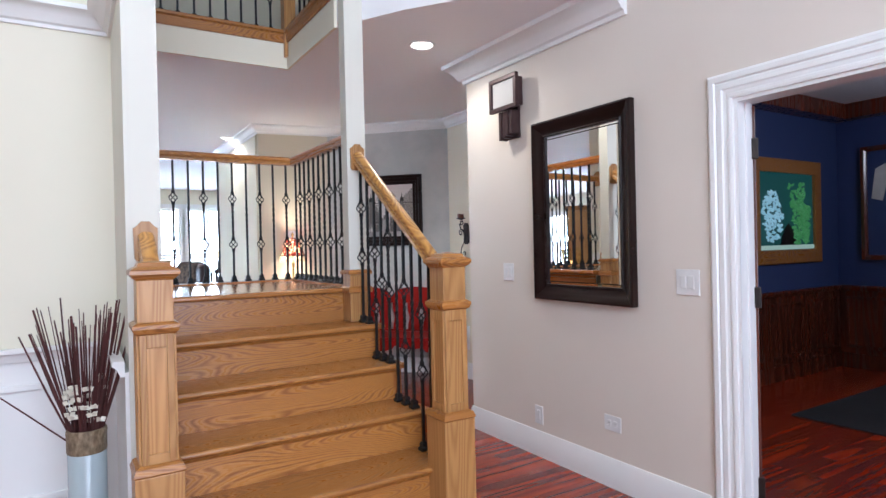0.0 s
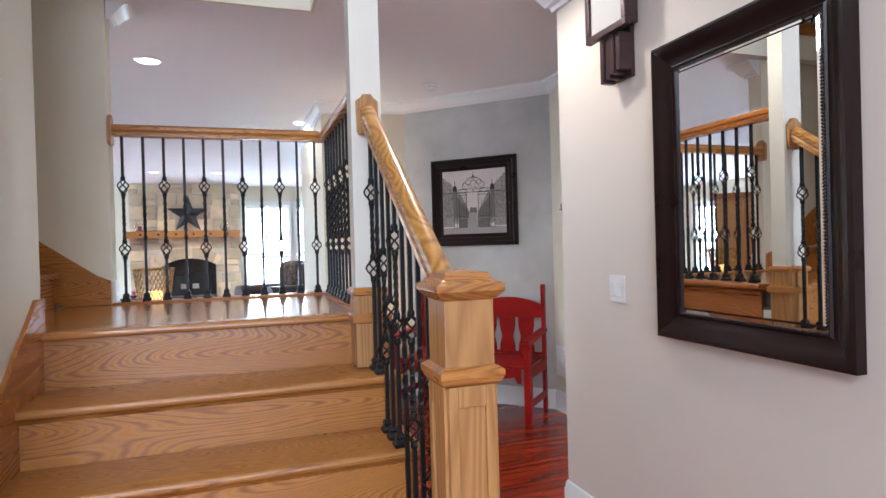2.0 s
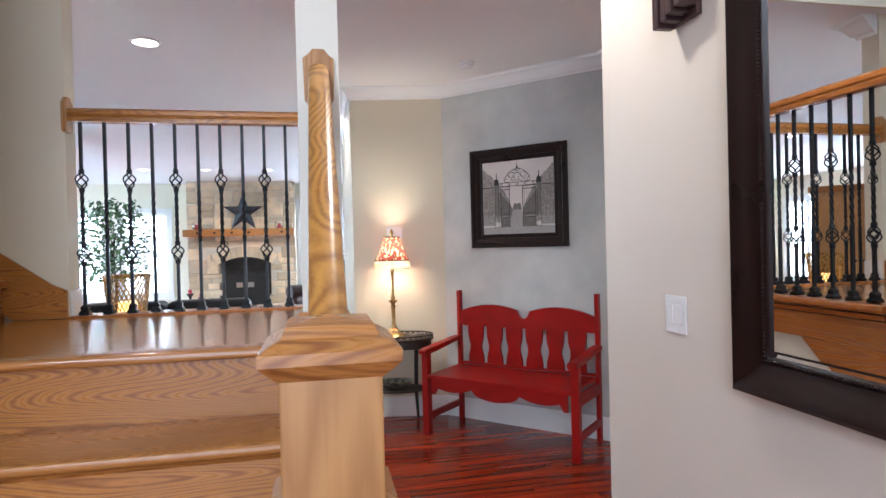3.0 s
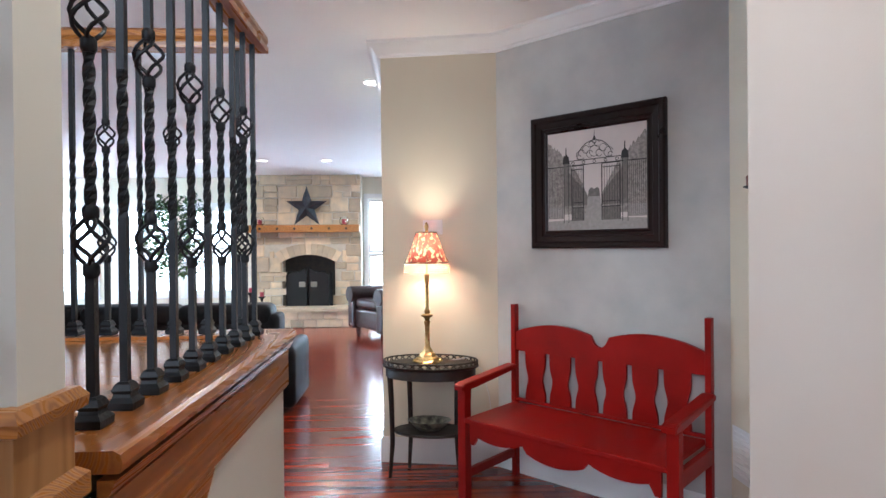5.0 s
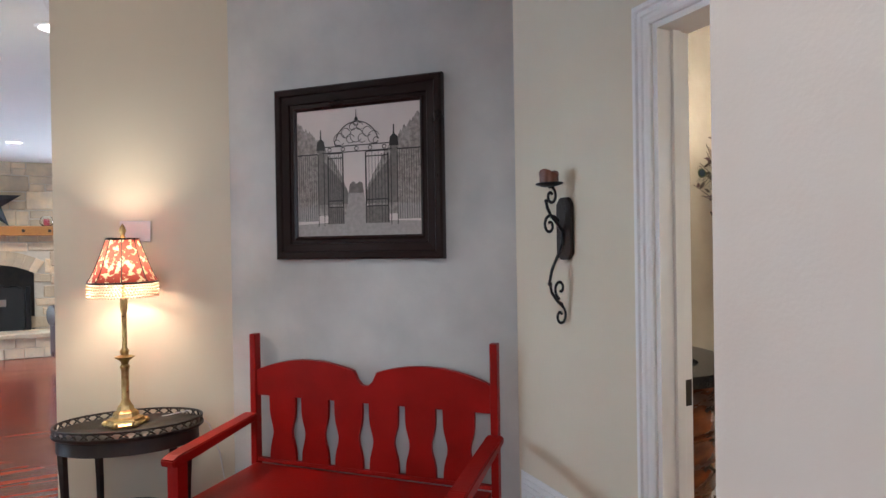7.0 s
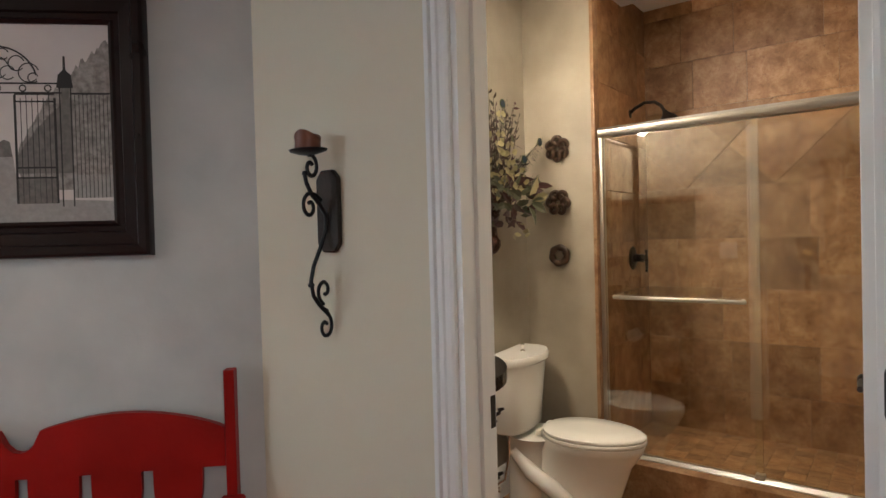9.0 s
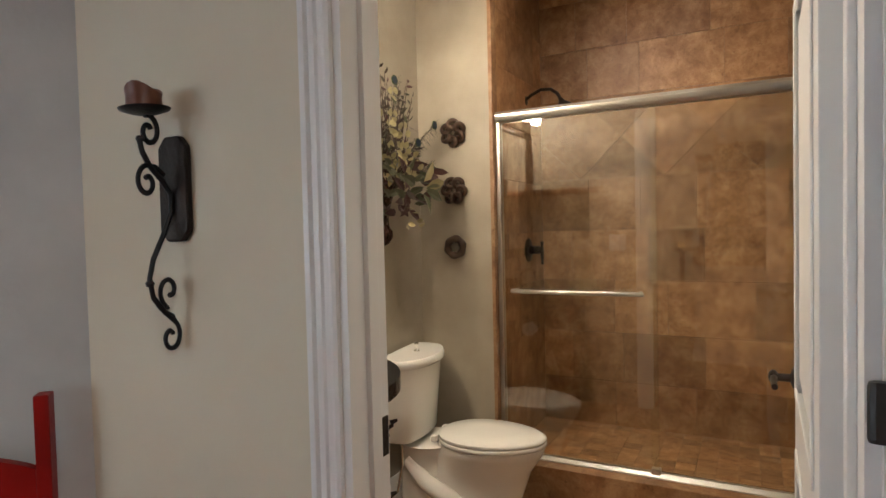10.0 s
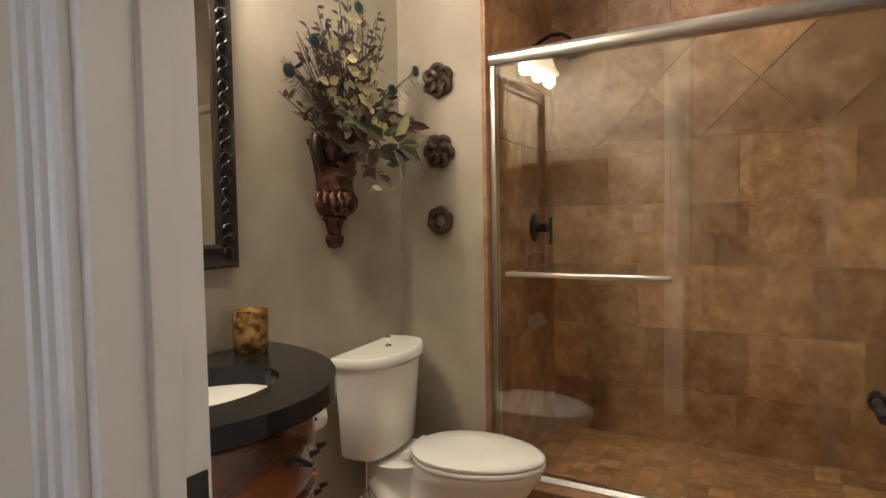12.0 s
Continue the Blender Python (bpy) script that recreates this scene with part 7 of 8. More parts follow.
# ---- study ----
def panelling(name, length, m):
    t = new(name)
    t.matrix_basis = m
    tagged(t, "dark mahogany panelled wainscot in the study", "wainscot", kind="structure")
    part("backing", box(0, -0.012, 0, length, 0, 0.86), MAT["mahogany"], t)
    part("cap_rail", sweep([(0, 0.84), (0.02, 0.845), (0.035, 0.88), (0.035, 0.90), (0, 0.90)], [(0, -0.012), (length, -0.012)], flip=True), MAT["mahogany"], t)
    part("plinth_board", box(0, -0.03, 0, length, -0.0125, 0.16, 0.004), MAT["mahogany"], t)
    n = max(1, round(length / 0.72))
    s = length / n
    for k in range(n):
        bm = bm_new()
        x0, x1 = k * s + 0.06, (k + 1) * s - 0.06
        for a in ((x0, 0.22, x1, 0.25), (x0, 0.75, x1, 0.78), (x0, 0.25, x0 + 0.03, 0.75), (x1 - 0.03, 0.25, x1, 0.75)):
            add_box(bm, a[0], -0.026, a[1], a[2], -0.0125, a[3], 0.004)
        part("panel_moulding", bm, MAT["mahogany"], t)
    return t


panelling("wainscot_study_north", 4.44, pose(WX + 0.121, 3.2995, 0))
panelling("wainscot_study_east", 5.7, pose(7.1995, 3.285, 0, 0, 0, -90))
for k, (x0, y0, x1, y1) in enumerate(((2.76, 3.12, 7.2, 3.299), (7.02, -2.4, 7.199, 3.12), (2.76, 1.35, 7.02, 1.53), (4.9, 1.53, 5.08, 3.12), (4.9, -2.4, 5.08, 1.35))):
    structure("trim_ceiling_beam", box(x0, y0, CEIL - 0.16, x1, y1, CEIL - 0.001, 0.004), MAT["mahogany"], "dark mahogany ceiling beam")
aq = thing("wall_aquarium", pose(6.15, 3.299, 1.70), "lit fish tank set into the wall in a wooden frame", "aquarium")
frame_moulding(aq, 1.02, 0.78, [(0, 0.0), (0, 0.03), (0.02, 0.035), (0.13, 0.03), (0.14, 0.02), (0.14, 0.0)], "oak")
# tank light is put in as emission of backing, coral, weed and sand
MAT["water"] = material("aquarium_backing_glow", (0.006, 0.022, 0.024, 1), 0.4, second=(0.003, 0.009, 0.012, 1), scale=(2, 2, 2), bump=0.0, emit=(0.006, 0.05, 0.045, 1), power=0.5)
part("back_panel", box(-0.51, -0.0045, -0.39, 0.51, -0.001, 0.39), MAT["water"], aq, "dim green tank backing with its own glow")
MAT["coral"] = material("pale_coral_glow", (0.45, 0.62, 0.66, 1), 0.7, scale=(30, 30, 30), bump=0.4, fine=60, emit=(0.20, 0.36, 0.42, 1), power=0.45)
MAT["weed"] = material("green_weed_glow", (0.06, 0.20, 0.08, 1), 0.6, scale=(30, 30, 30), bump=0.2, fine=60, emit=(0.05, 0.20, 0.06, 1), power=0.4)
MAT["sand"] = material("aquarium_sand_glow", (0.5, 0.6, 0.5, 1), 0.8, scale=(40, 40, 40), bump=0.3, fine=90, emit=(0.35, 0.5, 0.4, 1), power=0.35)
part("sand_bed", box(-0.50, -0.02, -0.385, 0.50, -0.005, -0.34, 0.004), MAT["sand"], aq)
rg = random.Random(4)
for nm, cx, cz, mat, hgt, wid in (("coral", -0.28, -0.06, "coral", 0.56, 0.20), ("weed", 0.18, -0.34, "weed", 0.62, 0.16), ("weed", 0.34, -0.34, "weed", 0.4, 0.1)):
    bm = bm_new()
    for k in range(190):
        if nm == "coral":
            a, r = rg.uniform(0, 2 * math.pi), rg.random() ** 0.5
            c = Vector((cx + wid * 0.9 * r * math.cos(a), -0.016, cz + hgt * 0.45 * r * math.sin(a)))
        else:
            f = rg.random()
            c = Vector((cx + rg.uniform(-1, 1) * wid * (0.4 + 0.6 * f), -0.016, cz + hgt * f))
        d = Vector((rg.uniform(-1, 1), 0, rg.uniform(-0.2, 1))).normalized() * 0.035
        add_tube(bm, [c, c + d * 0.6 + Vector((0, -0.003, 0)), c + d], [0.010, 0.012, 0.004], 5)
    tagged(part(nm, bm, MAT[mat], aq, "pale branching coral" if nm == "coral" else "green water weed with its own glow", smooth=60), kind="stuff")
part("rock", lathe([(0.16, -0.34), (0.13, -0.25), (0.07, -0.17), (0.01, -0.12)], 9, Matrix.Translation((0.02, -0.012, 0)) @ Matrix.Diagonal((1, 0.06, 1, 1))), MAT["bronze"], aq)
jf = thing("jersey_frame", pose(7.199, 2.62, 1.78, 0, 0, -90), "framed white sports shirt behind dark red moulding", "framed shirt")
frame_moulding(jf, 0.76, 1.10, [(0, 0.0), (0, 0.03), (0.02, 0.045), (0.05, 0.045), (0.05, 0.0)], "mahogany")
part("mount", box(-0.38, -0.006, -0.55, 0.38, -0.001, 0.55), MAT["navy"], jf)
shirt = [(-0.12, 0.45), (0.12, 0.45), (0.30, 0.36), (0.34, 0.05), (0.24, 0.02), (0.20, 0.2), (0.20, -0.42), (-0.20, -0.42), (-0.20, 0.2), (-0.24, 0.02), (-0.34, 0.05), (-0.30, 0.36)]
bm = prism(shirt, 0.012, Matrix(((1, 0, 0, 0), (0, 0, 1, -0.0185), (0, 1, 0, 0), (0, 0, 0, 1))))
part("shirt", bm, material("white_jersey_cloth", (0.72, 0.70, 0.68, 1), 0.85, scale=(9, 9, 9), bump=0.5, fine=160), jf, "folded white cloth shirt")
rug = box(4.86, 0.4, 0.001, 6.65, 2.60, 0.014, 0.004)
solo("rug", rug, material("black_rug", (0.010, 0.010, 0.011, 1), 0.95, second=(0.016, 0.016, 0.018, 1), scale=(20, 20, 20), bump=0.8, fine=300), "plain black rug on the study floor", "rug")
sd = thing("study_door", pose(WX + 0.122, 1.615, 0, 0, 0, 33), "dark mahogany door standing open into the study", "door")
part("leaf", box(0.003, 0, 0.012, 0.70, 0.042, 2.065, 0.003), MAT["mahogany"], sd)
for z in (0.24, 1.15, 1.86):
    part("hinge", box(-0.006, -0.012, z - 0.05, 0.014, 0.018, z + 0.05, 0.003), MAT["bronze"], sd, "dark bronze butt hinge")

# ---- great room ----
FY = 14.2   # face of the chimney
ch = thing("stone_fireplace", pose(0, 0, 0), "rough cut limestone chimney breast with arched firebox", "fireplace")
bm = bm_new()
add_box(bm, -1.10, FY + 0.012, 0, -0.51, 14.615, CEIL - 0.001)
add_box(bm, 0.49, FY + 0.012, 0, 0.99, 14.615, CEIL - 0.001)
add_box(bm, -0.51, FY + 0.012, 1.34, 0.49, 14.615, CEIL - 0.001)
part("core", bm, MAT["mortar"], ch)
part("firebox", box(-0.51, 14.50, 0.3, 0.49, 14.61, 1.34), MAT["black"], ch, "plain black firebox back")
rg = random.Random(8)
STONES = {}


def stone(x0, x1, z0, z1):
    bm = box(x0 + 0.006, FY + rg.uniform(-0.022, 0.004), z0 + 0.006, x1 - 0.006, FY + 0.04, z1 - 0.006)
    for v in bm.verts:
        v.co.x += rg.uniform(-0.014, 0.014)
        v.co.z += rg.uniform(-0.014, 0.014)
    bmesh.ops.bevel(bm, geom=[e for e in bm.edges if all(v.co.y < FY + 0.02 for v in e.verts)], offset=0.012, segments=1, affect="EDGES")
    part("stone", bm, MAT["stone"], ch)


def arch_z(x):
    return 1.16 + 0.16 * (1 - ((x + 0.01) / 0.5) ** 2)


z = 0.36
while z < CEIL - 0.03:
    h = min(rg.choice((0.13, 0.19, 0.24, 0.28)), CEIL - z)
    x = -1.10
    while x < 0.985:
        w = min(rg.choice((0.17, 0.26, 0.36, 0.5)), 0.99 - x)
        mid = x + w / 2
        if z + h / 2 < 1.55 and -0.74 < mid < 0.72:
            if not (z > 1.40):
                if -0.53 < mid < 0.51 or z + h > 1.05:
                    # leave the mouth and the arch ring free
                    if x < -0.51 - 0.04 and z < 1.05:
                        stone(x, min(x + w, -0.515), z, z + h)
                    elif x + w > 0.54 and z < 1.05 and mid > 0.45:
                        stone(max(x, 0.495), x + w, z, z + h)
                    x += w
                    continue
        if h > 0.18 and rg.random() < 0.45:
            cut = rg.uniform(0.38, 0.62) * h
            if w > 0.3 and rg.random() < 0.6:
                wx = rg.uniform(0.35, 0.65) * w
                stone(x, x + wx, z, z + cut)
                stone(x + wx, x + w, z, z + cut)
            else:
                stone(x, x + w, z, z + cut)
            stone(x, x + w, z + cut, z + h)
        elif w > 0.05:
            stone(x, x + w, z, z + h)
        x += w
    z += h
# arch stones
for s in (-1, 1):
    a, b = sorted((s * 0.505 - 0.01, s * 0.735 - 0.01))
    stone(a, b, 1.05, 1.18)
    a, b = sorted((s * 0.64 - 0.01, s * 0.735 - 0.01))
    stone(a, b, 1.18, 1.40)
for k in range(11):
    a0 = math.radians(121 - k * 5.64)
    a1 = math.radians(121 - (k + 1) * 5.64)
    r0, r1 = 1.02, 1.24
    cz = 0.30
    pts = [(r * math.cos(a) - 0.01, cz + r * math.sin(a)) for r, a in ((r0, a0), (r1, a0), (r1, a1), (r0, a1))]
    c = Vector((sum(p[0] for p in pts) / 4, sum(p[1] for p in pts) / 4))
    pts = [(c.x + (p[0] - c.x) * 0.95, c.y + (p[1] - c.y) * 0.96) for p in pts]
    bm = prism(pts, 0.07, Matrix(((1, 0, 0, 0), (0, 0, 1, FY - 0.028), (0, 1, 0, 0), (0, 0, 0, 1))))
    part("arch_stone", bm, MAT["stone"], ch)
hearth = thing("hearth", pose(0, 0, 0), "raised limestone hearth before the firebox", "hearth")
for k in range(9):
    for r in range(2):
        x0 = -0.95 + 0.235 * k - 0.1 * r
        part("stone", box(x0, 13.62 + rg.uniform(0, 0.012), 0.005 + 0.145 * r, x0 + 0.228, 13.78, 0.143 + 0.145 * r, 0.008), MAT["stone"], hearth)
part("core", box(-1.05, 13.66, 0, 1.15, FY + 0.0, 0.29), MAT["mortar"], hearth)
part("slab", box(-1.08, 13.58, 0.2905, 1.17, FY + 0.001, 0.352, 0.01), MAT["stone"], hearth, "thick pale hearth slab")
man = thing("mantel_shelf", pose(0, 0, 0), "thick honey oak mantel beam with dark pegs", "mantel")
part("beam", box(-1.13, 13.92, 1.745, 0.98, FY - 0.024, 1.885, 0.008), MAT["oak"], man)
for k in range(6):
    part("peg", lathe([(0.026, 0), (0.024, 0.008), (0.001, 0.01)], 6, Matrix.Translation((-0.86 + 0.32 * k, 13.92, 1.815)) @ Matrix.Rotation(radians(90), 4, "X")), MAT["bronze"], man)
star = thing("barn_star", pose(0.0, 13.99, 1.886), "large dark metal five-pointed barn star", "star")
bm = bm_new()
c, R, r = Vector((0, -0.07, 0.37)), 0.40, 0.155
ring = []
for k in range(10):
    a = math.pi / 2 + k * math.pi / 5
    q = R if k % 2 == 0 else r
    ring.append(bm.verts.new((q * math.cos(a), 0, 0.325 + q * math.sin(a))))
top = bm.verts.new((0, -0.08, 0.325))
for k in range(10):
    bm.faces.new((ring[k], ring[(k + 1) % 10], top))
bm.faces.new(ring[::-1])
part("body", bm, material("galvanised_dark_metal", (0.09, 0.10, 0.115, 1), 0.35, 0.7, second=(0.05, 0.055, 0.065, 1), scale=(8, 8, 8), bump=0.1, fine=60), star)
MAT["pinkwax"] = material("red_wax", (0.50, 0.06, 0.09, 1), 0.4, scale=(20, 20, 20), bump=0.05)
for x in (-0.88, 0.69):
    j = thing("candle_jar", pose(x, 14.02, 1.886), "round glass jar with a red candle on the mantel", "candle jar", "mantel candle jars")
    jr = part("jar", lathe([(0.05, 0.0), (0.085, 0.03), (0.09, 0.08), (0.07, 0.13), (0.055, 0.15), (0.05, 0.148), (0.084, 0.08), (0.078, 0.034), (0.045, 0.008)], 20), MAT["glass"], j, "clear round glass jar", smooth=50)
    jr.visible_shadow = False
    part("candle", lathe([(0.04, 0.009), (0.04, 0.10), (0.001, 0.10)], 16), MAT["pinkwax"], j, "red wax candle", smooth=40)
scr = thing("fire_screen", pose(-0.01, 14.12, 0.352), "black iron arched fire screen with two doors", "fire screen")
for s in (-1, 1):
    outl = [(s * 0.02, 0.0), (s * 0.40, 0.0), (s * 0.40, 0.58), (s * 0.30, 0.66), (s * 0.16, 0.64), (s * 0.02, 0.74)]
    part("mesh_panel", prism(outl, 0.004, Matrix(((1, 0, 0, 0), (0, 0, 1, 0), (0, 1, 0, 0), (0, 0, 0, 1)))), material("screen_mesh", (0.02, 0.02, 0.02, 1), 0.7, 0.3, scale=(50, 50, 50), bump=0.6, fine=300), scr)
    part("screen_frame", tube([(x, -0.004, z) for x, z in outl + outl[:1]], 0.011, 6), MAT["iron"], scr, smooth=60)
    part("leg", tube([(s * 0.38, 0, 0.06), (s * 0.40, -0.10, 0.0)], 0.01, 6), MAT["iron"], scr)
    part("latch", box(s * 0.05 if s > 0 else -0.17, -0.012, 0.36, 0.17 if s > 0 else -0.05, -0.005, 0.46, 0.003), MAT["nickel"], scr)
part("side_screen", box(0.41, -0.02, 0.0, 0.47, 0.01, 0.64, 0.004), MAT["iron"], scr)
for x, hgt in ((-0.98, 0.30), (-0.78, 0.22)):
    cs = thing("candlestick", pose(x, 13.72, 0.3525), "black turned candlestick with a candle on the hearth", "candlestick", "hearth candlesticks")
    part("stick", lathe([(0.07, 0), (0.06, 0.02), (0.02, 0.04), (0.028, hgt * 0.4), (0.018, hgt * 0.6), (0.03, hgt * 0.8), (0.065, hgt * 0.95), (0.065, hgt)], 16), MAT["black"], cs, smooth=40)
    part("candle", lathe([(0.035, hgt + 0.0005), (0.035, hgt + 0.08), (0.001, hgt + 0.08)], 14), MAT["pinkwax"], cs, smooth=40)

# windows with plantation shutters
MAT["sky_glow"] = plain("bright_outdoors", (1, 1, 1, 1), 1.0, emit=(0.78, 0.90, 1.0, 1), power=3.6)
structure("backdrop", box(-6.5, 14.80, 0.2, 4.8, 14.82, 2.8), MAT["sky_glow"], "overexposed bright garden beyond the windows")
structure("backdrop_west", box(-7.30, 5.0, 0.2, -7.28, 14.4, 2.8), MAT["sky_glow"], "overexposed bright garden beyond the side windows")


def cut_window(wall_name, boxes):
    """Opens holes through a wall that is one box, by rebuilding it from pieces round them."""
    ob = bpy.data.objects[wall_name]
    xs = [v.co for v in ob.data.vertices]
    lo = Vector((min(c.x for c in xs), min(c.y for c in xs), min(c.z for c in xs)))
    hi = Vector((max(c.x for c in xs), max(c.y for c in xs), max(c.z for c in xs)))
    ax = 0 if hi.x - lo.x > hi.y - lo.y else 1
    bm = bm_new()
    at = lo[ax]

    def piece(a, b, z0, z1):
        if b - a > 1e-4 and z1 - z0 > 1e-4:
            if ax == 0:
                add_box(bm, a, lo.y, z0, b, hi.y, z1)
            else:
                add_box(bm, lo.x, a, z0, hi.x, b, z1)

    for a, b, z0, z1 in sorted(boxes):
        piece(at, a, lo.z, hi.z)
        piece(a, b, lo.z, z0)
        piece(a, b, z1, hi.z)
        at = b
    piece(at, hi[ax], lo.z, hi.z)
    mat = ob.data.materials[0]
    ob.data = mesh_of(wall_name, bm, mat)


def shutter_window(name, w, h, m, cols=2):
    t = new(name)
    t.matrix_basis = m
    tagged(t, "white window with louvred plantation shutters", "window", kind="structure")
    for x0, z0, x1, z1 in ((-w / 2 - 0.09, -0.06, w / 2 + 0.09, 0.0), (-w / 2 - 0.09, h, w / 2 + 0.09, h + 0.10), (-w / 2 - 0.09, 0, -w / 2, h), (w / 2, 0, w / 2 + 0.09, h)):
        part("casing", box(x0, -0.03, z0, x1, 0, z1, 0.005), MAT["trim"], t)
    part("sill", box(-w / 2 - 0.12, -0.07, -0.09, w / 2 + 0.12, 0, -0.0605, 0.006), MAT["trim"], t)
    cw = w / cols
    for c in range(cols):
        x0 = -w / 2 + c * cw
        for r in range(2):
            z0, z1 = r * h / 2, (r + 1) * h / 2
            sh = part("shutter", box(x0 + 0.003, 0.01, z0 + 0.003, x0 + 0.045, 0.04, z1 - 0.003, 0.003), MAT["trim"], t)
            part("stile", box(x0 + cw - 0.045, 0.01, z0 + 0.003, x0 + cw - 0.003, 0.04, z1 - 0.003, 0.003), MAT["trim"], t)
            for zz in (z0 + 0.003, z1 - 0.063):
                part("shutter_rail", box(x0 + 0.0455, 0.01, zz, x0 + cw - 0.0455, 0.04, zz + 0.06, 0.003), MAT["trim"], t)
            n = int((z1 - z0 - 0.14) / 0.075)
            for k in range(n):
                zz = z0 + 0.085 + (z1 - z0 - 0.14) * k / n
                lv = box(x0 + 0.046, -0.028, -0.004, x0 + cw - 0.046, 0.028, 0.004, m=pose(0, 0.025, zz, 12, 0, 0))
                part("louvre", lv, MAT["trim"], t)
    return t


cut_window("wall_fireplace", [(-2.42, -1.55, 0.58, 2.25), (-3.75, -2.75, 0.58, 2.25), (-5.2, -4.2, 0.58, 2.25), (1.10, 2.02, 0.25, 2.42), (2.16, 3.08, 0.25, 2.42), (3.22, 4.14, 0.25, 2.42)])
for x0, x1, z0, z1 in ((-2.42, -1.55, 0.58, 2.25), (-3.75, -2.75, 0.58, 2.25), (-5.2, -4.2, 0.58, 2.25), (1.10, 2.02, 0.25, 2.42), (2.16, 3.08, 0.25, 2.42), (3.22, 4.14, 0.25, 2.42)):
    shutter_window("window_garden", x1 - x0, z1 - z0, pose((x0 + x1) / 2, 14.62, z0))
cut_window("wall_great_west", [(8.2, 9.6, 0.5, 2.3), (10.4, 11.8, 0.5, 2.3), (12.4, 13.6, 0.5, 2.3)])
for y0, y1 in ((8.2, 9.6), (10.4, 11.8), (12.4, 13.6)):
    shutter_window("window_side", y1 - y0, 1.8, pose(-7.0, (y0 + y1) / 2, 0.5, 0, 0, 90))


def puff(x0, y0, z0, x1, y1, z1, bev=0.06):
    bm = box(x0, y0, z0, x1, y1, z1)
    bmesh.ops.bevel(bm, geom=bm.edges[:], offset=bev, segments=4, affect="EDGES", profile=0.5)
    return bm


# black leather sofa seen from behind
sofa = thing("leather_sofa", pose(-0.42, 8.25, 0), "black leather reclining sofa with padded back", "sofa")
W = 2.46
part("frame", box(-W / 2, -0.36, 0.06, W / 2, 0.48, 0.42, 0.03), MAT["leather"], sofa)
part("back_panel", box(-W / 2 + 0.02, -0.42, 0.10, W / 2 - 0.02, -0.361, 0.86, 0.02), MAT["leather"], sofa)
for k in range(3):
    x0 = -W / 2 + 0.03 + k * (W - 0.06) / 3
    x1 = x0 + (W - 0.06) / 3 - 0.01
    bc = part("back_cushion", puff(x0, -0.36, 0.50, x1, -0.08, 0.95, 0.09), MAT["leather"], sofa, smooth=70)
    part("head_roll", puff(x0, -0.44, 0.80, x1, -0.12, 0.985, 0.07), MAT["leather"], sofa, smooth=70)
    part("seat_cushion", puff(x0, -0.08, 0.425, x1, 0.50, 0.56, 0.05), MAT["leather"], sofa, smooth=70)
for s in (-1, 1):
    part("arm", puff(s * W / 2 - (0.02 if s > 0 else 0.12), -0.22, 0.03, s * W / 2 + (0.12 if s > 0 else 0.02), 0.55, 0.60, 0.065), MAT["leather"], sofa, smooth=70)
    part("back_wing", puff(s * (W / 2 - 0.02) - 0.05, -0.42, 0.45, s * (W / 2 - 0.02) + 0.05, -0.15, 0.90, 0.04), MAT["leather"], sofa, smooth=70)


def armchair(m, label, group=""):
    t = thing("armchair", m, label, "armchair", group)
    part("seat_base", puff(-0.38, -0.40, 0.12, 0.38, 0.40, 0.40, 0.05), MAT["oxblood"], t, smooth=70)
    part("seat_cushion", puff(-0.30, -0.42, 0.401, 0.30, 0.30, 0.53, 0.05), MAT["oxblood"], t, smooth=70)
    part("backrest", puff(-0.36, 0.24, 0.40, 0.36, 0.46, 1.02, 0.10), MAT["oxblood"], t, smooth=70)
    for s in (-1, 1):
        part("arm", puff(s * 0.42 - 0.10, -0.44, 0.10, s * 0.42 + 0.10, 0.40, 0.55, 0.05), MAT["oxblood"], t, smooth=70)
        part("arm_roll", lathe([(0.02, -0.46), (0.11, -0.455), (0.115, -0.44), (0.11, 0.38), (0.02, 0.40)], 18, Matrix.Translation((s * 0.42, 0, 0.58)) @ Matrix.Rotation(radians(-90), 4, "X")), MAT["oxblood"], t, smooth=50)
        for y in (-0.34, 0.36):
            part("foot", lathe([(0.02, 0), (0.035, 0.03), (0.03, 0.12)], 10, pose(s * 0.36, y, 0)), MAT["mahogany"], t)
    return t


MAT["oxblood"] = material("dark_oxblood_leather", (0.022, 0.010, 0.010, 1), 0.3, second=(0.040, 0.016, 0.014, 1), scale=(7, 7, 7), bump=0.3, fine=110)
CHAIR = pose(1.62, 12.5, 0, 0, 0, -58) @ Matrix.Diagonal((1.15, 1.15, 1.17, 1))
chair = armchair(CHAIR, "dark leather rolled-arm armchair with a fur throw")
MAT["fur"] = material("brown_fur_throw", (0.13, 0.085, 0.06, 1), 0.95, second=(0.03, 0.02, 0.015, 1), scale=(20, 20, 20), mix=0.25, bump=1.0, fine=120, bump_distance=0.02)
thr = puff(-0.25, 0.19, 0.62, 0.22, 0.50, 1.055, 0.10)
solo("throw", thr, MAT["fur"], "mottled brown fur throw over the armchair back", "throw", 70, CHAIR)

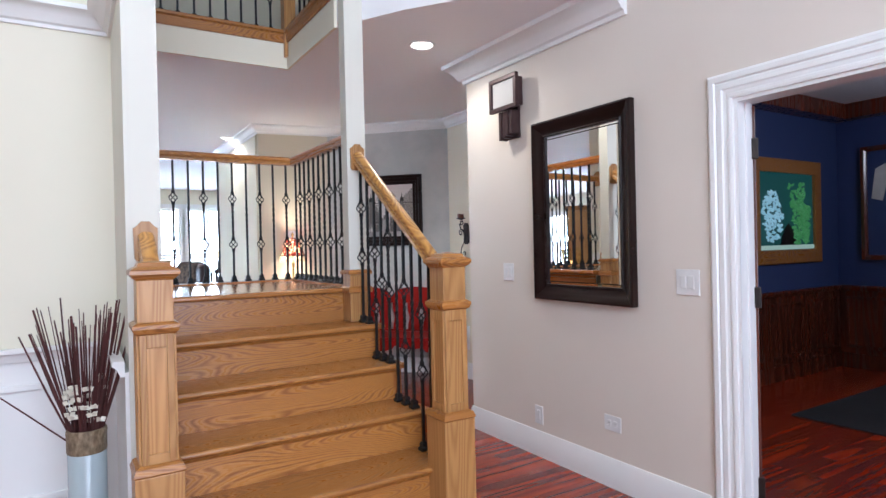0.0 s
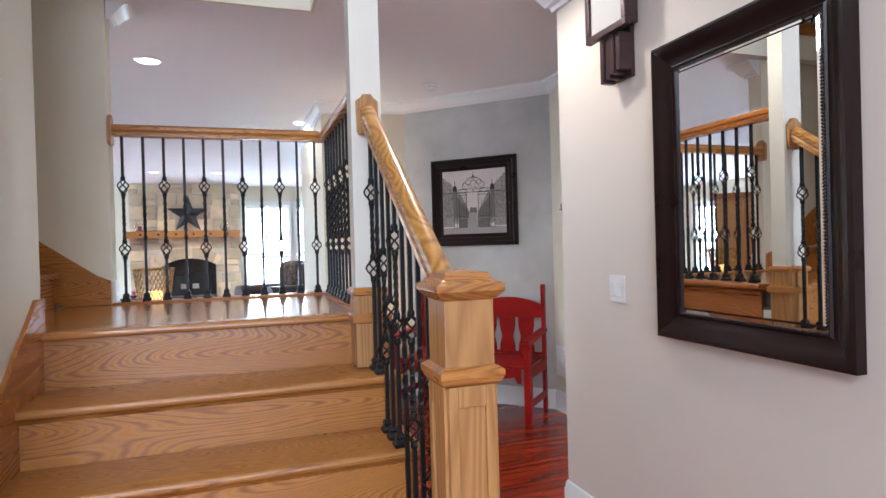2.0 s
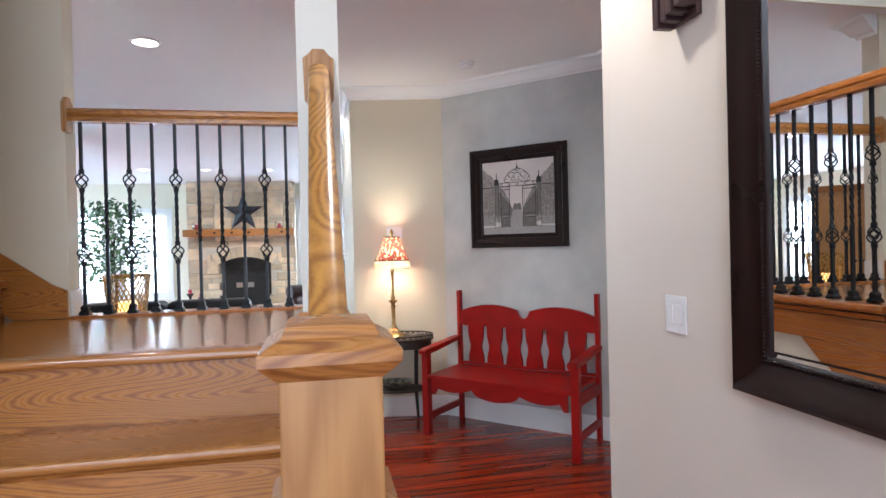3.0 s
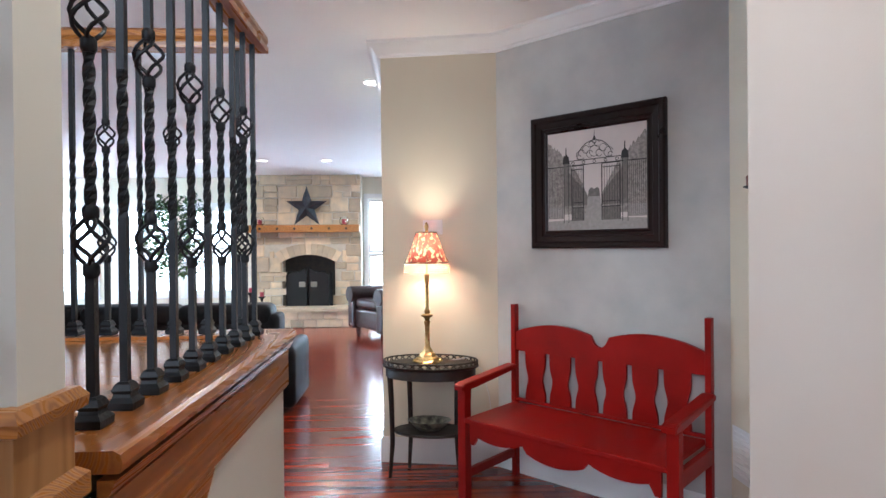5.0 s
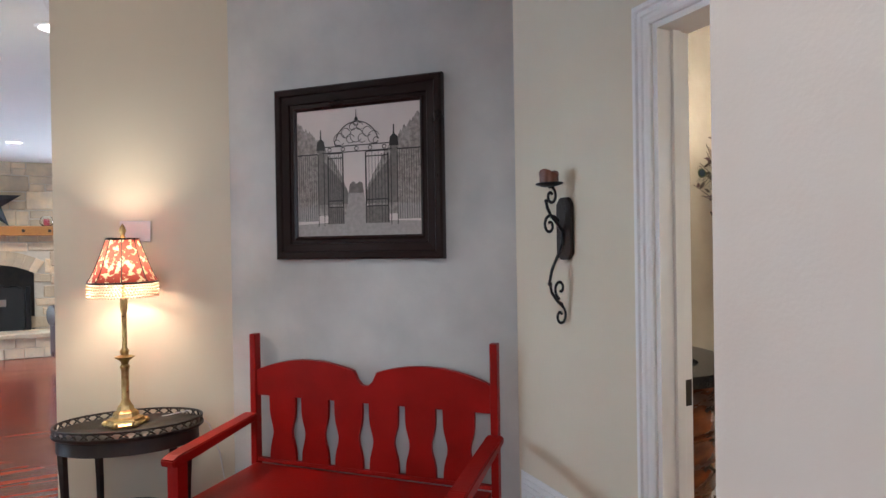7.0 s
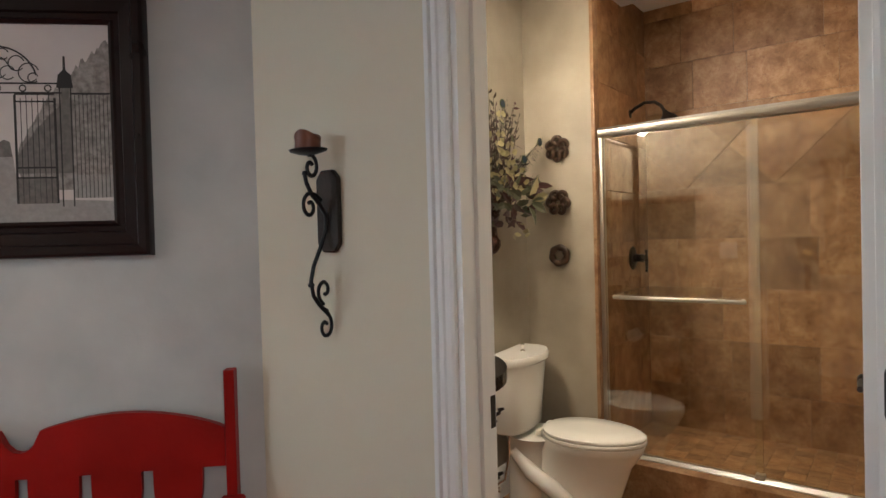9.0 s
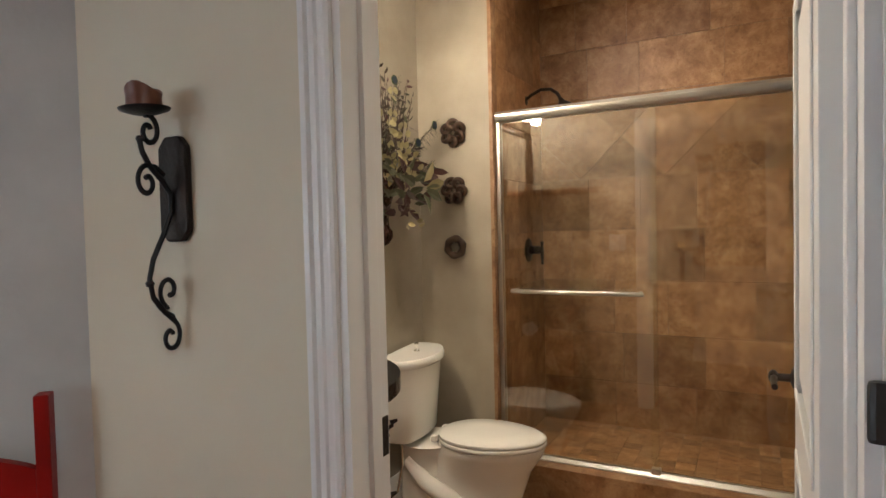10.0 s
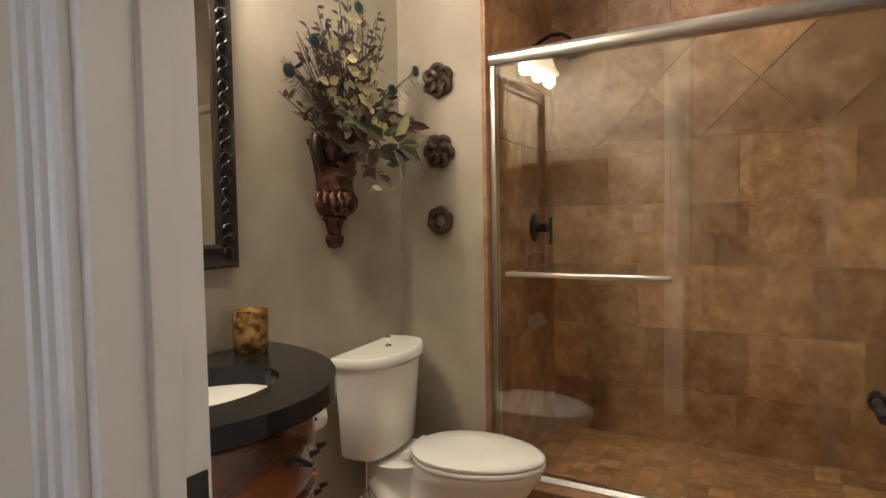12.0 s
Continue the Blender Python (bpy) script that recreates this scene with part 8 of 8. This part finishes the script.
# low black table with a tray, lamp behind
et = thing("console_table", pose(2.63, 12.6, 0) @ Matrix.Diagonal((0.92, 1, 1.78, 1)), "tall black console table with a lower shelf", "console table")
part("top", box(-0.35, -0.3, 0.56, 0.35, 0.3, 0.60, 0.006), MAT["black"], et)
part("shelf", box(-0.33, -0.28, 0.18, 0.33, 0.28, 0.205, 0.004), MAT["black"], et)
for x in (-0.31, 0.31):
    for y in (-0.26, 0.26):
        part("leg", box(x - 0.025, y - 0.025, 0, x + 0.025, y + 0.025, 0.56, 0.004), MAT["black"], et)
el = thing("table_lamp", pose(2.43, 12.55, 1.0685) @ Matrix.Diagonal((0.66, 0.66, 0.66, 1)), "small table lamp with a pale drum shade", "lamp")
part("base", lathe([(0.08, 0), (0.09, 0.02), (0.03, 0.05), (0.05, 0.15), (0.02, 0.26), (0.01, 0.30), (0.01, 0.36)], 18), MAT["bronze"], el, smooth=50)
part("shade", lathe([(0.17, 0.32), (0.14, 0.58), (0.137, 0.58), (0.167, 0.32)], 28), material("linen_shade", (0.80, 0.72, 0.52, 1), 0.9, scale=(12, 12, 12), bump=0.2, fine=200, emit=(1.0, 0.75, 0.42, 1), power=0.9), el, "pale cream drum shade", smooth=40)

reeds = thing("reed_vase", pose(2.76, 12.62, 1.0685), "slim dark vase of tall thin reeds on the console", "reed vase")
part("vase", lathe([(0.03, 0), (0.045, 0.05), (0.035, 0.16), (0.022, 0.22), (0.026, 0.24), (0.018, 0.24), (0.016, 0.20)], 14), MAT["black"], reeds, smooth=50)
for dx, dy, ln in ((-0.10, 0.02, 1.22), (-0.04, -0.04, 1.30), (0.03, 0.03, 1.36), (0.08, -0.02, 1.18), (0.0, 0.05, 1.10)):
    part("reed", tube([(dx * 0.05, dy * 0.05, 0.19), (dx * 0.5, dy * 0.5, 0.19 + ln * 0.5), (dx, dy, ln)], [0.005, 0.0045, 0.003], 5), MAT["stick"], reeds)
tray = thing("iron_tray", pose(2.60, 12.42, 1.0685), "low black pierced iron tray on the console", "tray")
part("tray_base", box(-0.17, -0.10, 0, 0.17, 0.10, 0.012, 0.003), MAT["iron"], tray)
for x0, y0, x1, y1 in ((-0.17, -0.10, 0.17, -0.10), (-0.17, 0.10, 0.17, 0.10), (-0.17, -0.10, -0.17, 0.10), (0.17, -0.10, 0.17, 0.10)):
    part("tray_rail", tube([(x0, y0, 0.075), (x1, y1, 0.075)], 0.006, 6), MAT["iron"], tray)
    for k in range(6):
        f = (k + 0.5) / 6
        x, y = x0 + (x1 - x0) * f, y0 + (y1 - y0) * f
        part("tray_spindle", tube([(x, y, 0.012), (x, y, 0.072)], 0.006, 5), MAT["iron"], tray)

# gold basket lantern on a dark stand behind the landing
st = thing("plant_stand", pose(0.50, 4.925, 0), "tall dark wooden pedestal stand behind the landing", "stand")
part("top", lathe([(0.02, 1.13), (0.115, 1.13), (0.12, 1.14), (0.115, 1.155), (0.02, 1.155)], 24), MAT["black"], st, smooth=40)
part("column", lathe([(0.10, 0), (0.10, 0.03), (0.03, 0.06), (0.025, 0.6), (0.03, 1.08), (0.06, 1.13)], 16), MAT["black"], st, smooth=40)
ln = thing("candle_lantern", pose(0.50, 4.925, 1.156), "gold woven lantern with a lit candle inside", "lantern")
MAT["goldmesh"] = material("gold_woven_metal", (0.55, 0.34, 0.10, 1), 0.35, 0.8, second=(0.20, 0.11, 0.03, 1), scale=(70, 70, 70), mix=0.2, bump=0.5, fine=150)
bm = bm_new()
for k in range(28):
    a = 2 * math.pi * k / 28
    for tw_ in (-1, 1):
        pts = [((0.085 + 0.004 * i) * math.cos(a + tw_ * 0.9 * i / 6), (0.085 + 0.004 * i) * math.sin(a + tw_ * 0.9 * i / 6), 0.01 + 0.195 * i / 6) for i in range(7)]
        add_tube(bm, pts, 0.0028, 4)
tagged(part("woven_body", bm, MAT["goldmesh"], ln, "pierced gold lattice", smooth=60), kind="stuff")
for r, z in ((0.086, 0.008), (0.110, 0.207)):
    part("rim", tube([(r * math.cos(2 * math.pi * i / 32), r * math.sin(2 * math.pi * i / 32), z) for i in range(33)], 0.006, 6), MAT["goldmesh"], ln, smooth=60)
part("candle", lathe([(0.045, 0.002), (0.045, 0.07), (0.04, 0.075), (0.001, 0.072)], 18), plain("glowing_wax", (0.9, 0.7, 0.4, 1), 0.5, emit=(1.0, 0.52, 0.14, 1), power=2.2), ln, "glowing candle wax", smooth=40)
part("floor_plate", lathe([(0.001, 0.0), (0.084, 0.0), (0.084, 0.0018), (0.001, 0.0018)], 24), MAT["goldmesh"], ln)

# leafy plant by the garden window
pl = thing("potted_tree", pose(-2.15, 13.25, 0), "tall leafy indoor fig in a dark pot", "plant")
part("pot", lathe([(0.14, 0), (0.19, 0.3), (0.2, 0.34), (0.17, 0.34), (0.16, 0.3)], 20), MAT["black"], pl, smooth=40)
part("trunk", tube([(0, 0, 0.28), (0.03, 0, 0.8), (-0.02, 0.02, 1.3), (0.02, 0, 1.75)], [0.03, 0.025, 0.02, 0.012], 8), MAT["twig"], pl, smooth=60)
MAT["fig"] = material("fig_leaf", (0.06, 0.13, 0.035, 1), 0.45, second=(0.04, 0.09, 0.025, 1), scale=(6, 6, 6), bump=0.05, spread=0.4)
bm = bm_new()
rg = random.Random(31)
for k in range(1500):
    a, u = rg.uniform(0, 2 * math.pi), rg.random()
    zc = 1.05 + 1.30 * u
    rr = 0.62 * math.sqrt(rg.random()) * (1 - 0.5 * abs(u - 0.45))
    c = Vector((rr * math.cos(a), rr * math.sin(a) * 0.8, zc + 0.1 * math.sin(a * 3)))
    d = Vector((rg.uniform(-1, 1), rg.uniform(-1, 1), rg.uniform(-1, 0.3))).normalized() * 0.075
    s = d.cross(Vector((rg.random(), rg.random(), rg.random()))).normalized() * 0.027
    vs = [bm.verts.new(c + p) for p in (Vector((0, 0, 0)), d * 0.5 + s, d * 1.3, d * 0.5 - s)]
    bm.faces.new(vs)
tagged(part("crown", bm, MAT["fig"], pl, "loose crown of small green leaves"), kind="stuff")
for k in range(9):
    a = k * 2.4
    part("limb", tube([(0, 0, 1.1 + 0.07 * k), (0.2 * math.cos(a), 0.2 * math.sin(a), 1.35 + 0.09 * k), (0.42 * math.cos(a), 0.38 * math.sin(a), 1.5 + 0.09 * k)], [0.011, 0.008, 0.004], 5), MAT["twig"], pl)
# a tall carved cupboard across the room, seen only in the hall mirror
cb = thing("armoire", pose(-4.0, 8.9, 0, 0, 0, -135), "tall honey oak armoire with panelled doors", "armoire")
part("carcass", box(-0.55, -0.27, 0.08, 0.55, 0.27, 2.1, 0.006), MAT["oak_z"], cb)
part("cornice", box(-0.62, -0.29, 2.101, 0.62, 0.33, 2.2, 0.02), MAT["oak"], cb)
for s in (-1, 1):
    dd = part("door", box(min(0.004 * s, 0.53 * s), 0.271, 0.15, max(0.004 * s, 0.53 * s), 0.295, 2.05, 0.004), MAT["oak_z"], cb)
    part("handle", lathe([(0.012, 0), (0.018, 0.012), (0.001, 0.02)], 10, Matrix.Translation((s * 0.05, 0.296, 1.1)) @ Matrix.Rotation(radians(-90), 4, "X")), MAT["bronze"], dd)
part("plinth", box(-0.57, -0.28, 0, 0.57, 0.29, 0.0795, 0.006), MAT["oak"], cb)

# ---- floor planks ----
floor = structure("floor", box(-8, -3, -0.12, 8, 15, -0.004), MAT["mahogany"], "polished red cherry hardwood floor")
PW = 0.098
rest = bm_new()
made, count = {}, 0
rng = random.Random(5)
rows = int((14.7 + 2.6) / PW)
for r in range(rows):
    y = -2.6 + r * PW
    x = -7.0 - rng.random() * 1.2
    while x < 7.3:
        ln = rng.choice((0.9, 1.2, 1.5, 1.8))
        x1 = min(x + ln, 7.3)
        near = (1.2 < (x + x1) / 2 < 4.2) and (0.6 < y < 7.4) and count < 300
        if near:
            if ln not in made:
                made[ln] = mesh_of("plank", box(0, 0, -0.01, ln - 0.0012, PW - 0.0012, 0.0, 0.0012), MAT["cherry"])
            p = new("plank", made[ln])
            p.parent, p.location = floor, (x, y, 0)
            count += 1
        elif x1 - x > 0.02:
            vs = [rest.verts.new(c) for c in ((x, y, 0), (x1 - 0.0008, y, 0), (x1 - 0.0008, y + PW - 0.0007, 0), (x, y + PW - 0.0007, 0))]
            rest.faces.new(vs)
        x += ln
ob = part("planking", rest, MAT["cherry"], floor)
tagged(ob, kind="stuff")
